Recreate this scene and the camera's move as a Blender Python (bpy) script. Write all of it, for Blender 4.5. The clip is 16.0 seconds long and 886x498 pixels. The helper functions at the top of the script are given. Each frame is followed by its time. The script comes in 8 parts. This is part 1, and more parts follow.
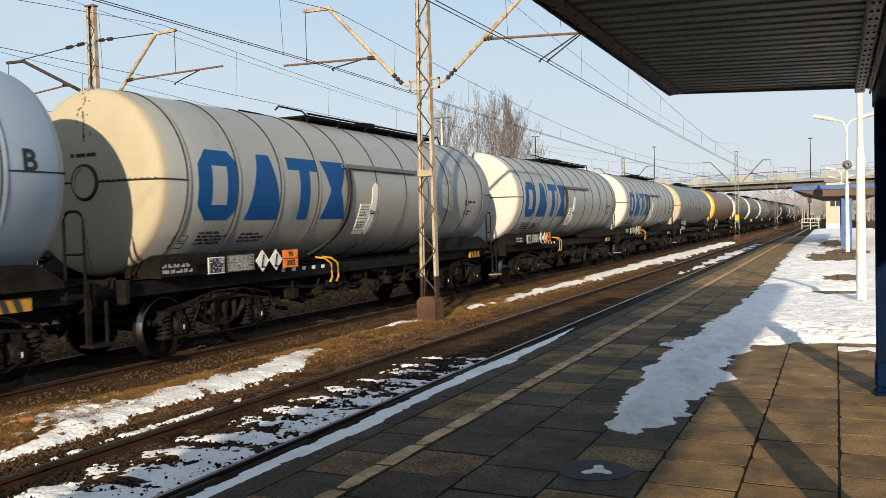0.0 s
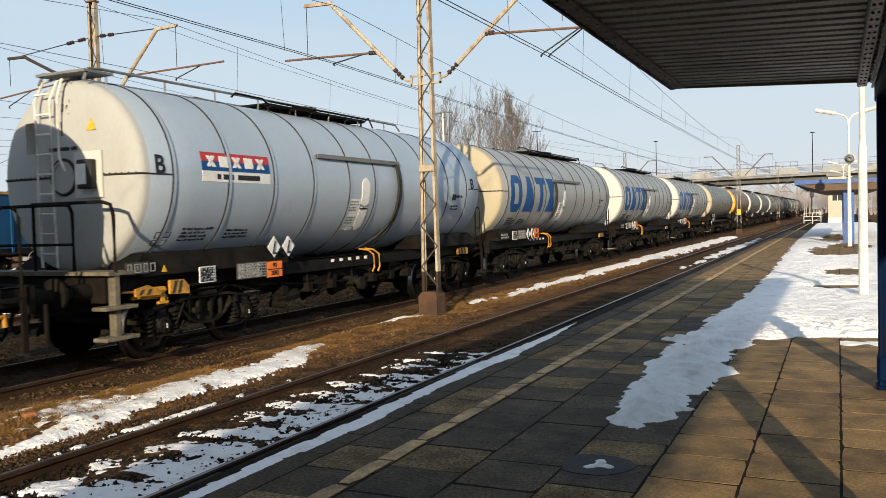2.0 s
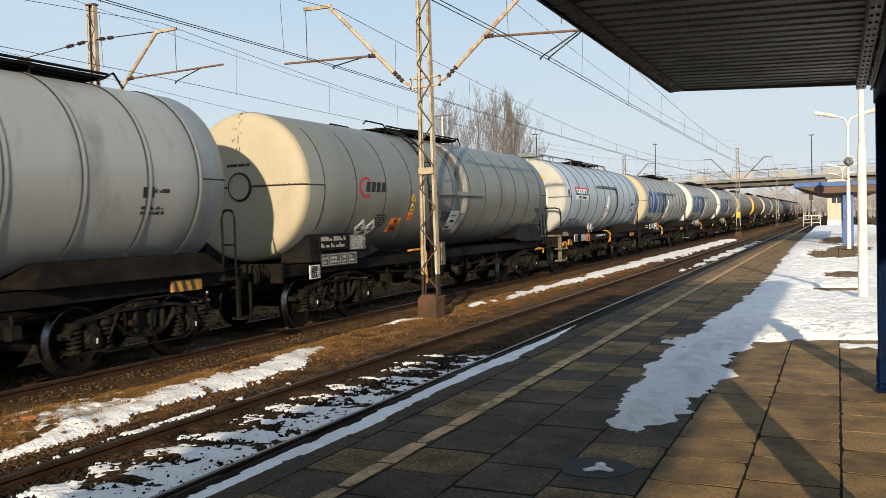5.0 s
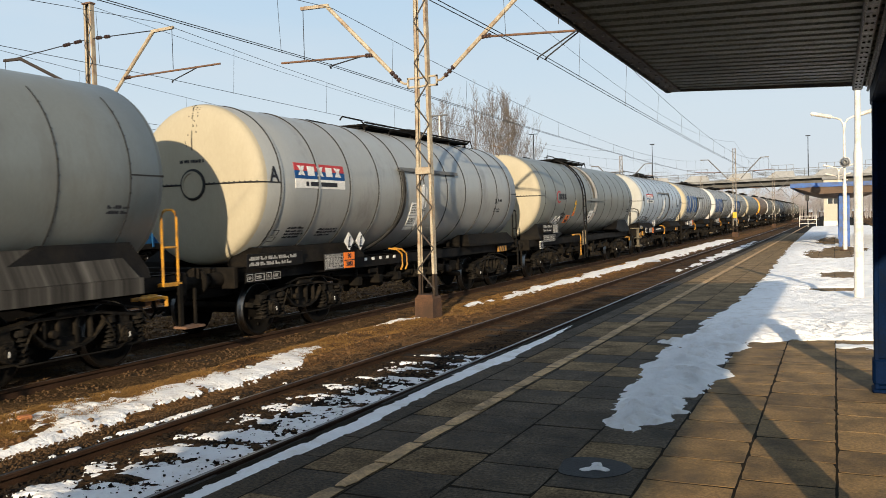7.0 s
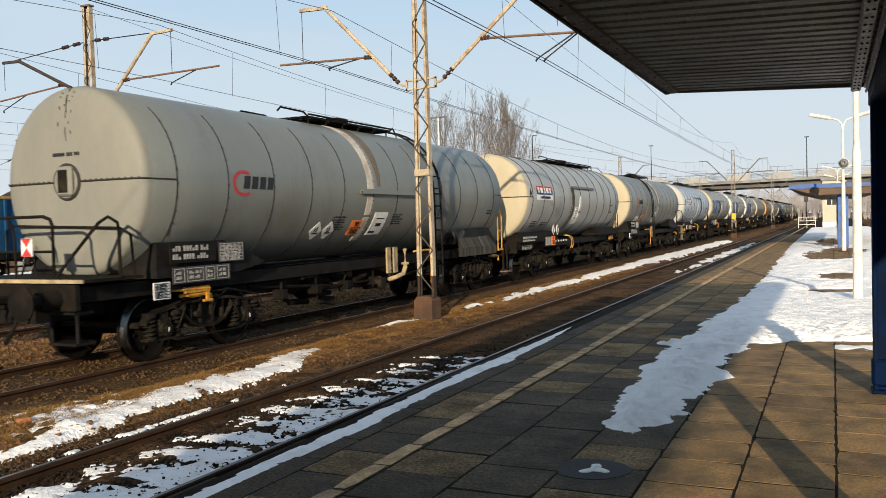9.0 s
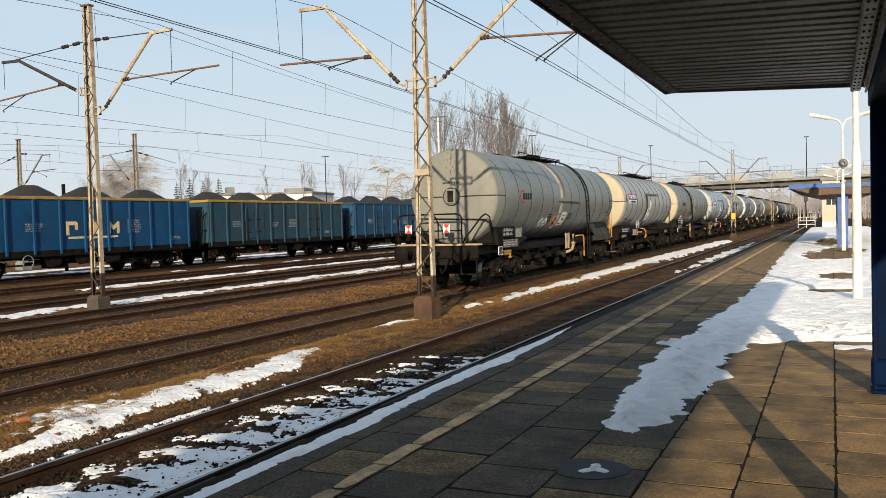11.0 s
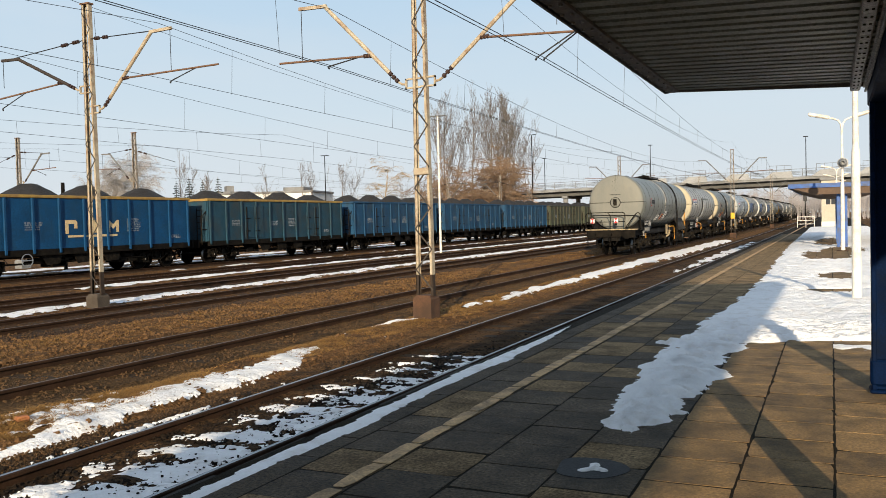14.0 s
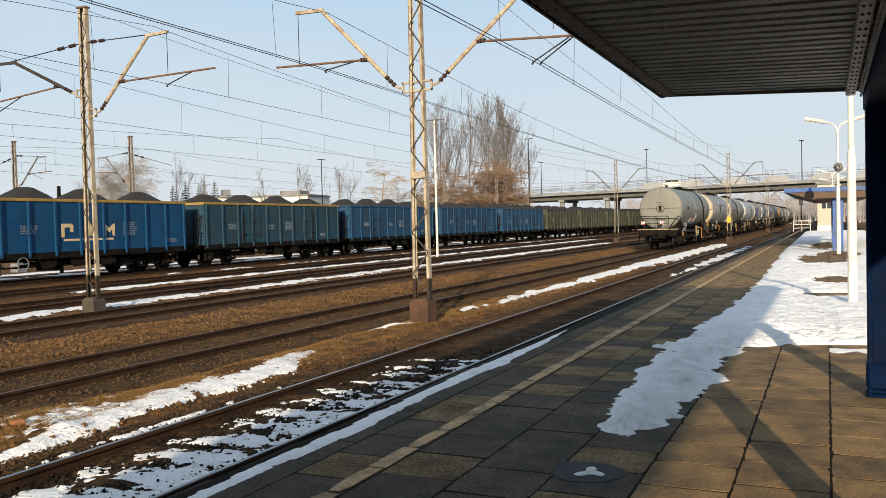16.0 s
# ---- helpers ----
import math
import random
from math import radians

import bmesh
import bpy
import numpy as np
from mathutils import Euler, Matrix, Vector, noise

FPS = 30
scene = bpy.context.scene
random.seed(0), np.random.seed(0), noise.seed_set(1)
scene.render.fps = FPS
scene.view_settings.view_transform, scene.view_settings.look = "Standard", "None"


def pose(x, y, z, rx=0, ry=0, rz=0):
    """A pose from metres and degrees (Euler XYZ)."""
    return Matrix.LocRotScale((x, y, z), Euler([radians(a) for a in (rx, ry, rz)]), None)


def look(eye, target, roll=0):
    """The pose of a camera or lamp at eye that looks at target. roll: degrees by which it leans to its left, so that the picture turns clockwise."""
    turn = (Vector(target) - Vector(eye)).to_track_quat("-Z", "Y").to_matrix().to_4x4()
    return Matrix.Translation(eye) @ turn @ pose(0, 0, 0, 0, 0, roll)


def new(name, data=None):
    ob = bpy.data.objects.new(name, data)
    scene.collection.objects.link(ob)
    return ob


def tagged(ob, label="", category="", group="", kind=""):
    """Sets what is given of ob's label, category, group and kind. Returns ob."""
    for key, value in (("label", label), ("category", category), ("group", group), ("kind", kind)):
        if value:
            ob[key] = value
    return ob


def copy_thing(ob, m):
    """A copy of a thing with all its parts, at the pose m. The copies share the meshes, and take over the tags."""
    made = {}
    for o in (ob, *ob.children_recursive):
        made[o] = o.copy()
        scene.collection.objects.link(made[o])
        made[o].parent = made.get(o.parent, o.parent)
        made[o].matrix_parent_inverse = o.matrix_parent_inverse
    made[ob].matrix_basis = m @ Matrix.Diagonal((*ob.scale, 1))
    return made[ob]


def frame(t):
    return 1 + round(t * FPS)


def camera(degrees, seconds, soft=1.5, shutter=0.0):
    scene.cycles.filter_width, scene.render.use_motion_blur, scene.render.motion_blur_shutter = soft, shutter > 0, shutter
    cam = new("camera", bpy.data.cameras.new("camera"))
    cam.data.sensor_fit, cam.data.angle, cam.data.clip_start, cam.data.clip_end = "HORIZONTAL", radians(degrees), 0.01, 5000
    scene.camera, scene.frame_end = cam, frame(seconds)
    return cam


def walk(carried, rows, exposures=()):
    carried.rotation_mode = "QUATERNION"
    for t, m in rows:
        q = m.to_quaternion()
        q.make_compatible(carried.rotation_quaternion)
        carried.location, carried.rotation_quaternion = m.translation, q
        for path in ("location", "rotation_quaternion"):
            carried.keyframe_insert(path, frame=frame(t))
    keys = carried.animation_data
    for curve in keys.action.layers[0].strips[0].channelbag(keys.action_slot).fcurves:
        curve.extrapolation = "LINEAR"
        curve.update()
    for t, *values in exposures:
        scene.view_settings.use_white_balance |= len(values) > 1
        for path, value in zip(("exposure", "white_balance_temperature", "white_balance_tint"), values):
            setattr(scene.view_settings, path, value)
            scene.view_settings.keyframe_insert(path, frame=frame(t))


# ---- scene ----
# Camera: held by hand at the platform, turning a little
cam = camera(55.8, 16.0, soft=0.7, shutter=0.15)
EYE = (0.0, 0.0, 1.9)
TURNS = [(0.0, 25.228, 1.766, 1.438), (0.5, 25.326, 1.728, 1.478), (1.0, 25.362, 1.784, 1.489), (1.5, 25.438, 1.912, 1.508),
         (2.0, 25.354, 2.101, 1.558), (2.5, 25.437, 2.209, 1.624), (3.0, 25.468, 2.326, 1.626), (3.5, 25.480, 2.168, 1.654),
         (4.0, 25.444, 1.943, 1.619), (6.5, 25.114, 1.929, 1.504), (7.0, 25.098, 1.929, 1.479), (7.5, 25.122, 1.931, 1.487),
         (8.0, 25.055, 1.880, 1.531), (8.5, 25.039, 1.812, 1.555), (9.0, 25.033, 1.811, 1.580), (11.5, 24.987, 1.838, 1.521),
         (12.0, 24.913, 1.846, 1.535), (12.5, 24.922, 1.949, 1.548), (13.0, 24.794, 1.954, 1.520), (13.5, 24.992, 1.956, 1.506),
         (14.0, 24.973, 1.893, 1.472), (14.5, 24.858, 1.867, 1.430), (15.0, 24.787, 1.803, 1.432), (15.5, 24.755, 1.710, 1.454),
         (16.0, 24.736, 1.636, 1.435)]
walk(cam, [(t, pose(*EYE, 90 - tilt, 0, turn) @ pose(0, 0, 0, 0, 0, -lean)) for t, turn, tilt, lean in TURNS],
     exposures=[(0.0, 0.5, 6750, 10), (16.0, 0.5, 6750, 10)])

# Light: a low winter sun behind and to the right, thin haze in the sky
SUN = Vector((1.18, -3.85, 1.02)).normalized()
world = bpy.data.worlds.new("world")
scene.world = world
world.use_nodes = True
wn = world.node_tree.nodes
sky = wn.new("ShaderNodeTexSky")
sky.sky_type, sky.sun_disc = "NISHITA", False
sky.sun_elevation = math.asin(SUN.z)
sky.sun_rotation = math.atan2(SUN.x, SUN.y)
sky.dust_density, sky.air_density, sky.ozone_density = 2.0, 1.0, 2.0
wl = world.node_tree.links
wn["Background"].inputs["Strength"].default_value = 0.15
pale = wn.new("ShaderNodeHueSaturation")
pale.inputs["Saturation"].default_value = 0.55
wl.new(sky.outputs[0], pale.inputs["Color"])
wl.new(pale.outputs[0], wn["Background"].inputs["Color"])
# winter haze: a pale veil that thins from the horizon upwards
tc = wn.new("ShaderNodeTexCoord")
sep = wn.new("ShaderNodeSeparateXYZ")
ramp = wn.new("ShaderNodeValToRGB")
ramp.color_ramp.elements[0].position, ramp.color_ramp.elements[0].color = 0.0, (0.498, 0.537, 0.578, 1)
ramp.color_ramp.elements[1].position, ramp.color_ramp.elements[1].color = 0.36, (0.29, 0.45, 0.625, 1)
e = ramp.color_ramp.elements.new(0.12)
e.color = (0.443, 0.535, 0.615, 1)
e = ramp.color_ramp.elements.new(0.9)
e.color = (0.43, 0.56, 0.73, 1)
veil = wn.new("ShaderNodeBackground")
thin = wn.new("ShaderNodeMapRange")
thin.inputs["From Min"].default_value, thin.inputs["From Max"].default_value = 0.28, 0.9
thin.inputs["To Min"].default_value, thin.inputs["To Max"].default_value = 1.0, 0.0
both = wn.new("ShaderNodeMixShader")
wl.new(tc.outputs["Generated"], sep.inputs[0])
wl.new(sep.outputs["Z"], ramp.inputs[0])
wl.new(sep.outputs["Z"], thin.inputs[0])
# faint high cloud in the veil
wisp = wn.new("ShaderNodeTexNoise")
wisp.inputs["Scale"].default_value, wisp.inputs["Detail"].default_value = 3.0, 6.0
flat = wn.new("ShaderNodeMapping")
flat.inputs["Scale"].default_value = (1, 1, 4)
wl.new(tc.outputs["Generated"], flat.inputs[0])
wl.new(flat.outputs[0], wisp.inputs["Vector"])
share = wn.new("ShaderNodeMapRange")
share.inputs["From Min"].default_value, share.inputs["From Max"].default_value = 0.45, 0.75
share.inputs["To Min"].default_value, share.inputs["To Max"].default_value = 0.0, 0.35
wl.new(wisp.outputs["Fac"], share.inputs[0])
cloud = wn.new("ShaderNodeMixRGB")
cloud.inputs[2].default_value = (0.5, 0.55, 0.6, 1)
wl.new(share.outputs[0], cloud.inputs[0])
wl.new(ramp.outputs[0], cloud.inputs[1])
wl.new(cloud.outputs[0], veil.inputs["Color"])
wl.new(thin.outputs[0], both.inputs[0])
wl.new(wn["Background"].outputs[0], both.inputs[1])
wl.new(veil.outputs[0], both.inputs[2])
wl.new(both.outputs[0], wn["World Output"].inputs["Surface"])
sun = new("sun", bpy.data.lights.new("sun", "SUN"))
sun.data.energy, sun.data.angle, sun.data.color = 5.0, radians(0.6), (1.0, 0.83, 0.60)
sun.matrix_world = look(SUN * 50, (0, 0, 0))

# ---- small tools ----


def node(nt, kind, **kw):
    n = nt.nodes.new(kind)
    for k, v in kw.items():
        n.inputs[k].default_value = v
    return n


def surface(name, col, col2=None, scale=4.0, rough=0.7, metal=0.0, bump=0.2, fine=60.0, spec=0.4, dirt=None, dirt_amount=0.5, dirt_scale=1.2,
            pieces=0.0, stretch=(1, 1, 1), bump_depth=0.01, coat=0.0, grain=0.4):
    """Paint or stone with two scales of change, stains of a second colour and fine relief."""
    m = bpy.data.materials.new(name)
    m.use_nodes = True
    nt = m.node_tree
    b = nt.nodes["Principled BSDF"]
    tc = nt.nodes.new("ShaderNodeTexCoord")
    mp = nt.nodes.new("ShaderNodeMapping")
    mp.inputs["Scale"].default_value = stretch
    if pieces:
        # pieces that share a mesh take their grain from where they lie
        where = nt.nodes.new("ShaderNodeObjectInfo")
        add = nt.nodes.new("ShaderNodeVectorMath")
        nt.links.new(tc.outputs["Object"], add.inputs[0])
        nt.links.new(where.outputs["Location"], add.inputs[1])
        nt.links.new(add.outputs[0], mp.inputs[0])
    else:
        nt.links.new(tc.outputs["Object"], mp.inputs[0])
    n1 = node(nt, "ShaderNodeTexNoise", Scale=scale, Detail=6.0, Roughness=0.62)
    n2 = node(nt, "ShaderNodeTexNoise", Scale=fine, Detail=5.0, Roughness=0.65)
    for n in (n1, n2):
        nt.links.new(mp.outputs[0], n.inputs["Vector"])
    mix = nt.nodes.new("ShaderNodeMixRGB")
    c2 = col2 or tuple(c * 0.75 for c in col)
    mix.inputs[1].default_value, mix.inputs[2].default_value = (*col, 1), (*c2, 1)
    r1 = nt.nodes.new("ShaderNodeValToRGB")
    r1.color_ramp.elements[0].position, r1.color_ramp.elements[1].position = 0.32, 0.68
    nt.links.new(n1.outputs["Fac"], r1.inputs[0])
    nt.links.new(r1.outputs[0], mix.inputs[0])
    out = mix.outputs[0]
    gr = nt.nodes.new("ShaderNodeMixRGB")
    gr.blend_type = "OVERLAY"
    gr.inputs[0].default_value = min(1.0, grain)
    nt.links.new(out, gr.inputs[1])
    gc = nt.nodes.new("ShaderNodeValToRGB")
    gc.color_ramp.elements[0].position, gc.color_ramp.elements[1].position = 0.3, 0.7
    nt.links.new(n2.outputs["Fac"], gc.inputs[0])
    nt.links.new(gc.outputs[0], gr.inputs[2])
    out = gr.outputs[0]
    if dirt:
        n3 = node(nt, "ShaderNodeTexNoise", Scale=dirt_scale, Detail=8.0, Roughness=0.7)
        nt.links.new(mp.outputs[0], n3.inputs["Vector"])
        r3 = nt.nodes.new("ShaderNodeValToRGB")
        r3.color_ramp.elements[0].position, r3.color_ramp.elements[1].position = 0.5 - 0.2 * dirt_amount, 0.78 - 0.2 * dirt_amount
        nt.links.new(n3.outputs["Fac"], r3.inputs[0])
        dm = nt.nodes.new("ShaderNodeMixRGB")
        dm.inputs[2].default_value = (*dirt, 1)
        nt.links.new(r3.outputs[0], dm.inputs[0])
        nt.links.new(out, dm.inputs[1])
        out = dm.outputs[0]
    if pieces:
        oi = nt.nodes.new("ShaderNodeObjectInfo")
        hs = nt.nodes.new("ShaderNodeHueSaturation")
        mr = nt.nodes.new("ShaderNodeMapRange")
        mr.inputs["To Min"].default_value, mr.inputs["To Max"].default_value = 1 - pieces, 1 + pieces
        nt.links.new(oi.outputs["Random"], mr.inputs[0])
        nt.links.new(mr.outputs[0], hs.inputs["Value"])
        nt.links.new(out, hs.inputs["Color"])
        out = hs.outputs[0]
    nt.links.new(out, b.inputs["Base Color"])
    rr = nt.nodes.new("ShaderNodeMapRange")
    rr.inputs["To Min"].default_value, rr.inputs["To Max"].default_value = max(0.05, rough - 0.12), min(1, rough + 0.12)
    nt.links.new(n1.outputs["Fac"], rr.inputs[0])
    nt.links.new(rr.outputs[0], b.inputs["Roughness"])
    b.inputs["Metallic"].default_value = metal
    b.inputs["Specular IOR Level"].default_value = spec
    b.inputs["Coat Weight"].default_value = coat
    if bump:
        bp = nt.nodes.new("ShaderNodeBump")
        bp.inputs["Strength"].default_value, bp.inputs["Distance"].default_value = bump, bump_depth
        nt.links.new(n2.outputs["Fac"], bp.inputs["Height"])
        nt.links.new(bp.outputs[0], b.inputs["Normal"])
    return m


def finish(bm, smooth=False):
    me = bpy.data.meshes.new("mesh")
    bm.to_mesh(me)
    bm.free()
    if smooth:
        me.polygons.foreach_set("use_smooth", [True] * len(me.polygons))
    return me


def put(name, data, material, parent=None, label="", smooth=False, at=None):
    """Links a bmesh or a ready mesh as one object, under a thing if one is given."""
    me = finish(data, smooth) if isinstance(data, bmesh.types.BMesh) else data
    if material and not me.materials:
        for mt in (material if isinstance(material, (list, tuple)) else [material]):
            me.materials.append(mt)
    ob = new(name, me)
    if parent:
        ob.parent = parent
    if label:
        ob["label"] = label
    if at is not None:
        ob.matrix_basis = at
    return ob


part = put


def thing(name, at, label, category, group="", kind=""):
    ob = new(name)
    ob.matrix_basis = at
    return tagged(ob, label, category, group, kind)


def box(bm, x0, x1, y0, y1, z0, z1, bevel=0.0, m=None):
    v = [bm.verts.new((x, y, z)) for z in (z0, z1) for y in (y0, y1) for x in (x0, x1)]
    fs = [bm.faces.new([v[i] for i in q]) for q in ((0, 2, 3, 1), (4, 5, 7, 6), (0, 1, 5, 4), (2, 6, 7, 3), (0, 4, 6, 2), (1, 3, 7, 5))]
    if bevel:
        es = {e for f in fs for e in f.edges}
        g = bmesh.ops.bevel(bm, geom=list(es), offset=bevel, segments=1, affect="EDGES")
        v = list({w for f in g["faces"] for w in f.verts} | {w for w in v if w.is_valid})
    if m is not None:
        bmesh.ops.transform(bm, matrix=m, verts=v)
    return v


def rod(bm, a, b, r, seg=8, r2=None, caps=True):
    """A round bar from a to b."""
    a, b = Vector(a), Vector(b)
    d = b - a
    if d.length < 1e-6:
        return
    u = d.orthogonal().normalized()
    w = d.normalized().cross(u)
    r2 = r if r2 is None else r2
    ra = [bm.verts.new(a + (u * math.cos(k * math.tau / seg) + w * math.sin(k * math.tau / seg)) * r) for k in range(seg)]
    rb = [bm.verts.new(b + (u * math.cos(k * math.tau / seg) + w * math.sin(k * math.tau / seg)) * r2) for k in range(seg)]
    for k in range(seg):
        bm.faces.new((ra[k], ra[(k + 1) % seg], rb[(k + 1) % seg], rb[k]))
    if caps:
        bm.faces.new(ra[::-1])
        bm.faces.new(rb)


def tube(bm, pts, r, seg=6):
    """A bent round bar through the points."""
    pts = [Vector(p) for p in pts]
    rings = []
    for i, p in enumerate(pts):
        d = (pts[min(i + 1, len(pts) - 1)] - pts[max(i - 1, 0)]).normalized()
        u = Vector((0, 0, 1)).cross(d)
        u = Vector((1, 0, 0)) if u.length < 0.05 else u.normalized()
        w = d.cross(u).normalized()
        rings.append([bm.verts.new(p + (u * math.cos(k * math.tau / seg) + w * math.sin(k * math.tau / seg)) * r) for k in range(seg)])
    for a, b in zip(rings, rings[1:]):
        for k in range(seg):
            bm.faces.new((a[k], a[(k + 1) % seg], b[(k + 1) % seg], b[k]))
    bm.faces.new(rings[0][::-1])
    bm.faces.new(rings[-1])


def beam(bm, a, b, w, h, up=(0, 0, 1)):
    """A square bar from a to b, w wide and h high."""
    a, b = Vector(a), Vector(b)
    d = (b - a).normalized()
    s = d.cross(Vector(up))
    s = s.normalized() if s.length > 1e-4 else Vector((1, 0, 0))
    t = s.cross(d)
    vs = [bm.verts.new(p + s * (i * w / 2) + t * (j * h / 2)) for p in (a, b) for i, j in ((-1, -1), (1, -1), (1, 1), (-1, 1))]
    for q in ((3, 2, 1, 0), (4, 5, 6, 7), (0, 1, 5, 4), (1, 2, 6, 5), (2, 3, 7, 6), (3, 0, 4, 7)):
        bm.faces.new([vs[i] for i in q])


def lathe(bm, profile, seg=32, axis="y", centre=(0, 0, 0), arc=(0, math.tau)):
    """Turns (along, radius) pairs round an axis."""
    rings = []
    full = abs(arc[1] - arc[0] - math.tau) < 1e-6
    n = seg if full else seg + 1
    for s, r in profile:
        ring = []
        for k in range(n):
            a = arc[0] + (arc[1] - arc[0]) * k / seg
            c, d = r * math.cos(a), r * math.sin(a)
            p = {"y": (c, s, d), "z": (c, d, s), "x": (s, c, d)}[axis]
            ring.append(bm.verts.new(Vector(p) + Vector(centre)))
        rings.append(ring)
    for a, b in zip(rings, rings[1:]):
        for k in range(seg):
            q = (a[k], a[(k + 1) % n], b[(k + 1) % n], b[k])
            try:
                bm.faces.new(q if axis != "y" else q[::-1])
            except ValueError:
                pass
    return rings


def extrude_outline(bm, pts, depth, m=Matrix()):
    """A plate: the outline (u, v) in the plane of y and z, depth thick along x."""
    a = [bm.verts.new(m @ Vector((0, u, v))) for u, v in pts]
    b = [bm.verts.new(m @ Vector((depth, u, v))) for u, v in pts]
    n = len(pts)
    bm.faces.new(a[::-1])
    bm.faces.new(b)
    for k in range(n):
        bm.faces.new((a[k], a[(k + 1) % n], b[(k + 1) % n], b[k]))


BLANK = bmesh.new
# ---- materials ----
M_SOIL = surface("brown_soil", (0.135, 0.066, 0.025), (0.25, 0.132, 0.048), 1.4, 0.95, grain=1.0, bump=1.0, fine=24, bump_depth=0.07, dirt=(0.045, 0.026, 0.014), dirt_scale=3.2, dirt_amount=0.55, spec=0.12)
M_BALLAST = surface("rusty_ballast", (0.05, 0.029, 0.0165), (0.092, 0.052, 0.028), 1.5, 0.95, grain=0.9, bump=1.0, fine=28, bump_depth=0.06, dirt=(0.026, 0.018, 0.013), dirt_scale=1.2, spec=0.15)
M_BALLAST_DARK = surface("brown_oily_ballast", (0.078, 0.047, 0.022), (0.125, 0.074, 0.034), 2.0, 0.95, grain=0.95, spec=0.08, bump=1.0, fine=26, bump_depth=0.06, dirt=(0.03, 0.02, 0.011), dirt_amount=0.4, dirt_scale=1.5)
M_BALLAST_NEAR = surface("brown_ballast", (0.056, 0.033, 0.0165), (0.125, 0.071, 0.033), 2.0, 0.95, grain=0.9, spec=0.08, bump=1.0, fine=26, bump_depth=0.06, dirt=(0.013, 0.009, 0.006), dirt_amount=0.4, dirt_scale=1.5)
# near-black stone: the shelter's shade on the near track, as colour
M_STONE_SHADE = surface("shaded_ballast_stone", (0.022, 0.015, 0.01), (0.008, 0.006, 0.0045), 8, 0.9, bump=0.3, spec=0.12)
M_SOILSTONE = surface("brown_stone", (0.16, 0.088, 0.04), (0.075, 0.043, 0.021), 8, 0.9, bump=0.3, spec=0.12)
# tarred timber, its dark tone also carrying the shelter's shade
M_SLEEPER_SHADE = surface("tarred_shaded_timber", (0.008, 0.006, 0.0045), (0.018, 0.0125, 0.008), 5, 0.85, bump=0.5, fine=40, stretch=(0.2, 1, 1), pieces=0.25, spec=0.2)
M_SLEEPER_DRY = surface("dusty_timber", (0.03, 0.02, 0.013), (0.055, 0.036, 0.021), 5, 0.85, bump=0.5, fine=40, stretch=(0.2, 1, 1), pieces=0.25, spec=0.15)
M_RAIL = surface("rusty_rail_side", (0.045, 0.023, 0.0125), (0.022, 0.012, 0.007), 3, 0.8, 0.0, bump=0.3, spec=0.15)
M_RAILTOP = surface("polished_rail_top", (0.3, 0.31, 0.33), (0.2, 0.205, 0.215), 2, 0.36, 1.0, bump=0.03, stretch=(1, 0.05, 1))
M_RAILDULL = surface("dull_rail_top", (0.16, 0.11, 0.08), (0.11, 0.075, 0.055), 2, 0.55, 0.5, bump=0.1, stretch=(1, 0.05, 1))
M_SNOW = surface("old_snow", (0.94, 0.945, 0.95), (0.87, 0.88, 0.89), 1.3, 0.65, bump=0.8, fine=14, bump_depth=0.05, dirt=(0.62, 0.58, 0.53), dirt_amount=0.02, dirt_scale=3.5)
M_SLAB = surface("concrete_slab", (0.245, 0.15, 0.058), (0.16, 0.098, 0.037), 3.0, 0.85, grain=0.5, bump=0.6, fine=50, dirt=(0.075, 0.051, 0.026), dirt_amount=0.28, dirt_scale=3.0, pieces=0.2)
M_SLAB_EDGE = surface("dark_concrete_slab", (0.265, 0.185, 0.1), (0.17, 0.118, 0.063), 3.0, 0.9, grain=0.9, spec=0.12, bump=0.8, fine=45, bump_depth=0.01, dirt=(0.055, 0.039, 0.023), dirt_amount=0.3, dirt_scale=2.6, pieces=0.22)
# damp slab; the shelter's shade is put into its darker colour too
M_SLAB_DAMP_SHADE = surface("damp_shade_slab", (0.095, 0.069, 0.041), (0.055, 0.04, 0.024), 3.0, 0.75, grain=0.95, spec=0.2, bump=0.9, fine=45, bump_depth=0.012, dirt=(0.03, 0.023, 0.016), dirt_amount=0.35, dirt_scale=3.5, pieces=0.25)
M_JOINT = surface("mossy_joint", (0.006, 0.005, 0.003), (0.02, 0.014, 0.007), 9, 0.95, bump=0.5, fine=90, spec=0.1)
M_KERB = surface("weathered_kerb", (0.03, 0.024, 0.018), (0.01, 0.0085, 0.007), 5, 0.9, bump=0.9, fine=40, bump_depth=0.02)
M_LINE = surface("worn_line_paint", (0.58, 0.375, 0.185), (0.41, 0.265, 0.13), 6, 0.8, bump=0.3, dirt=(0.12, 0.09, 0.055), dirt_amount=0.35, dirt_scale=4.5, pieces=0.14)
M_PLANK = surface("pale_plank", (0.38, 0.3, 0.18), (0.28, 0.22, 0.13), 6, 0.8, bump=0.3, dirt=(0.15, 0.12, 0.09), dirt_amount=0.45, dirt_scale=3)
M_TIMBER = surface("weathered_timber", (0.17, 0.145, 0.1), (0.11, 0.095, 0.065), 6, 0.85, bump=0.3, dirt=(0.06, 0.052, 0.042), dirt_amount=0.4, dirt_scale=3)
M_STREAK = surface("dust_streaks", (0.1, 0.094, 0.084), (0.01, 0.009, 0.008), 6, 0.8, grain=0.2, bump=0.1, dirt=(0.015, 0.0135, 0.012), dirt_amount=0.4, dirt_scale=5, stretch=(0.02, 1, 0.02), spec=0.2)
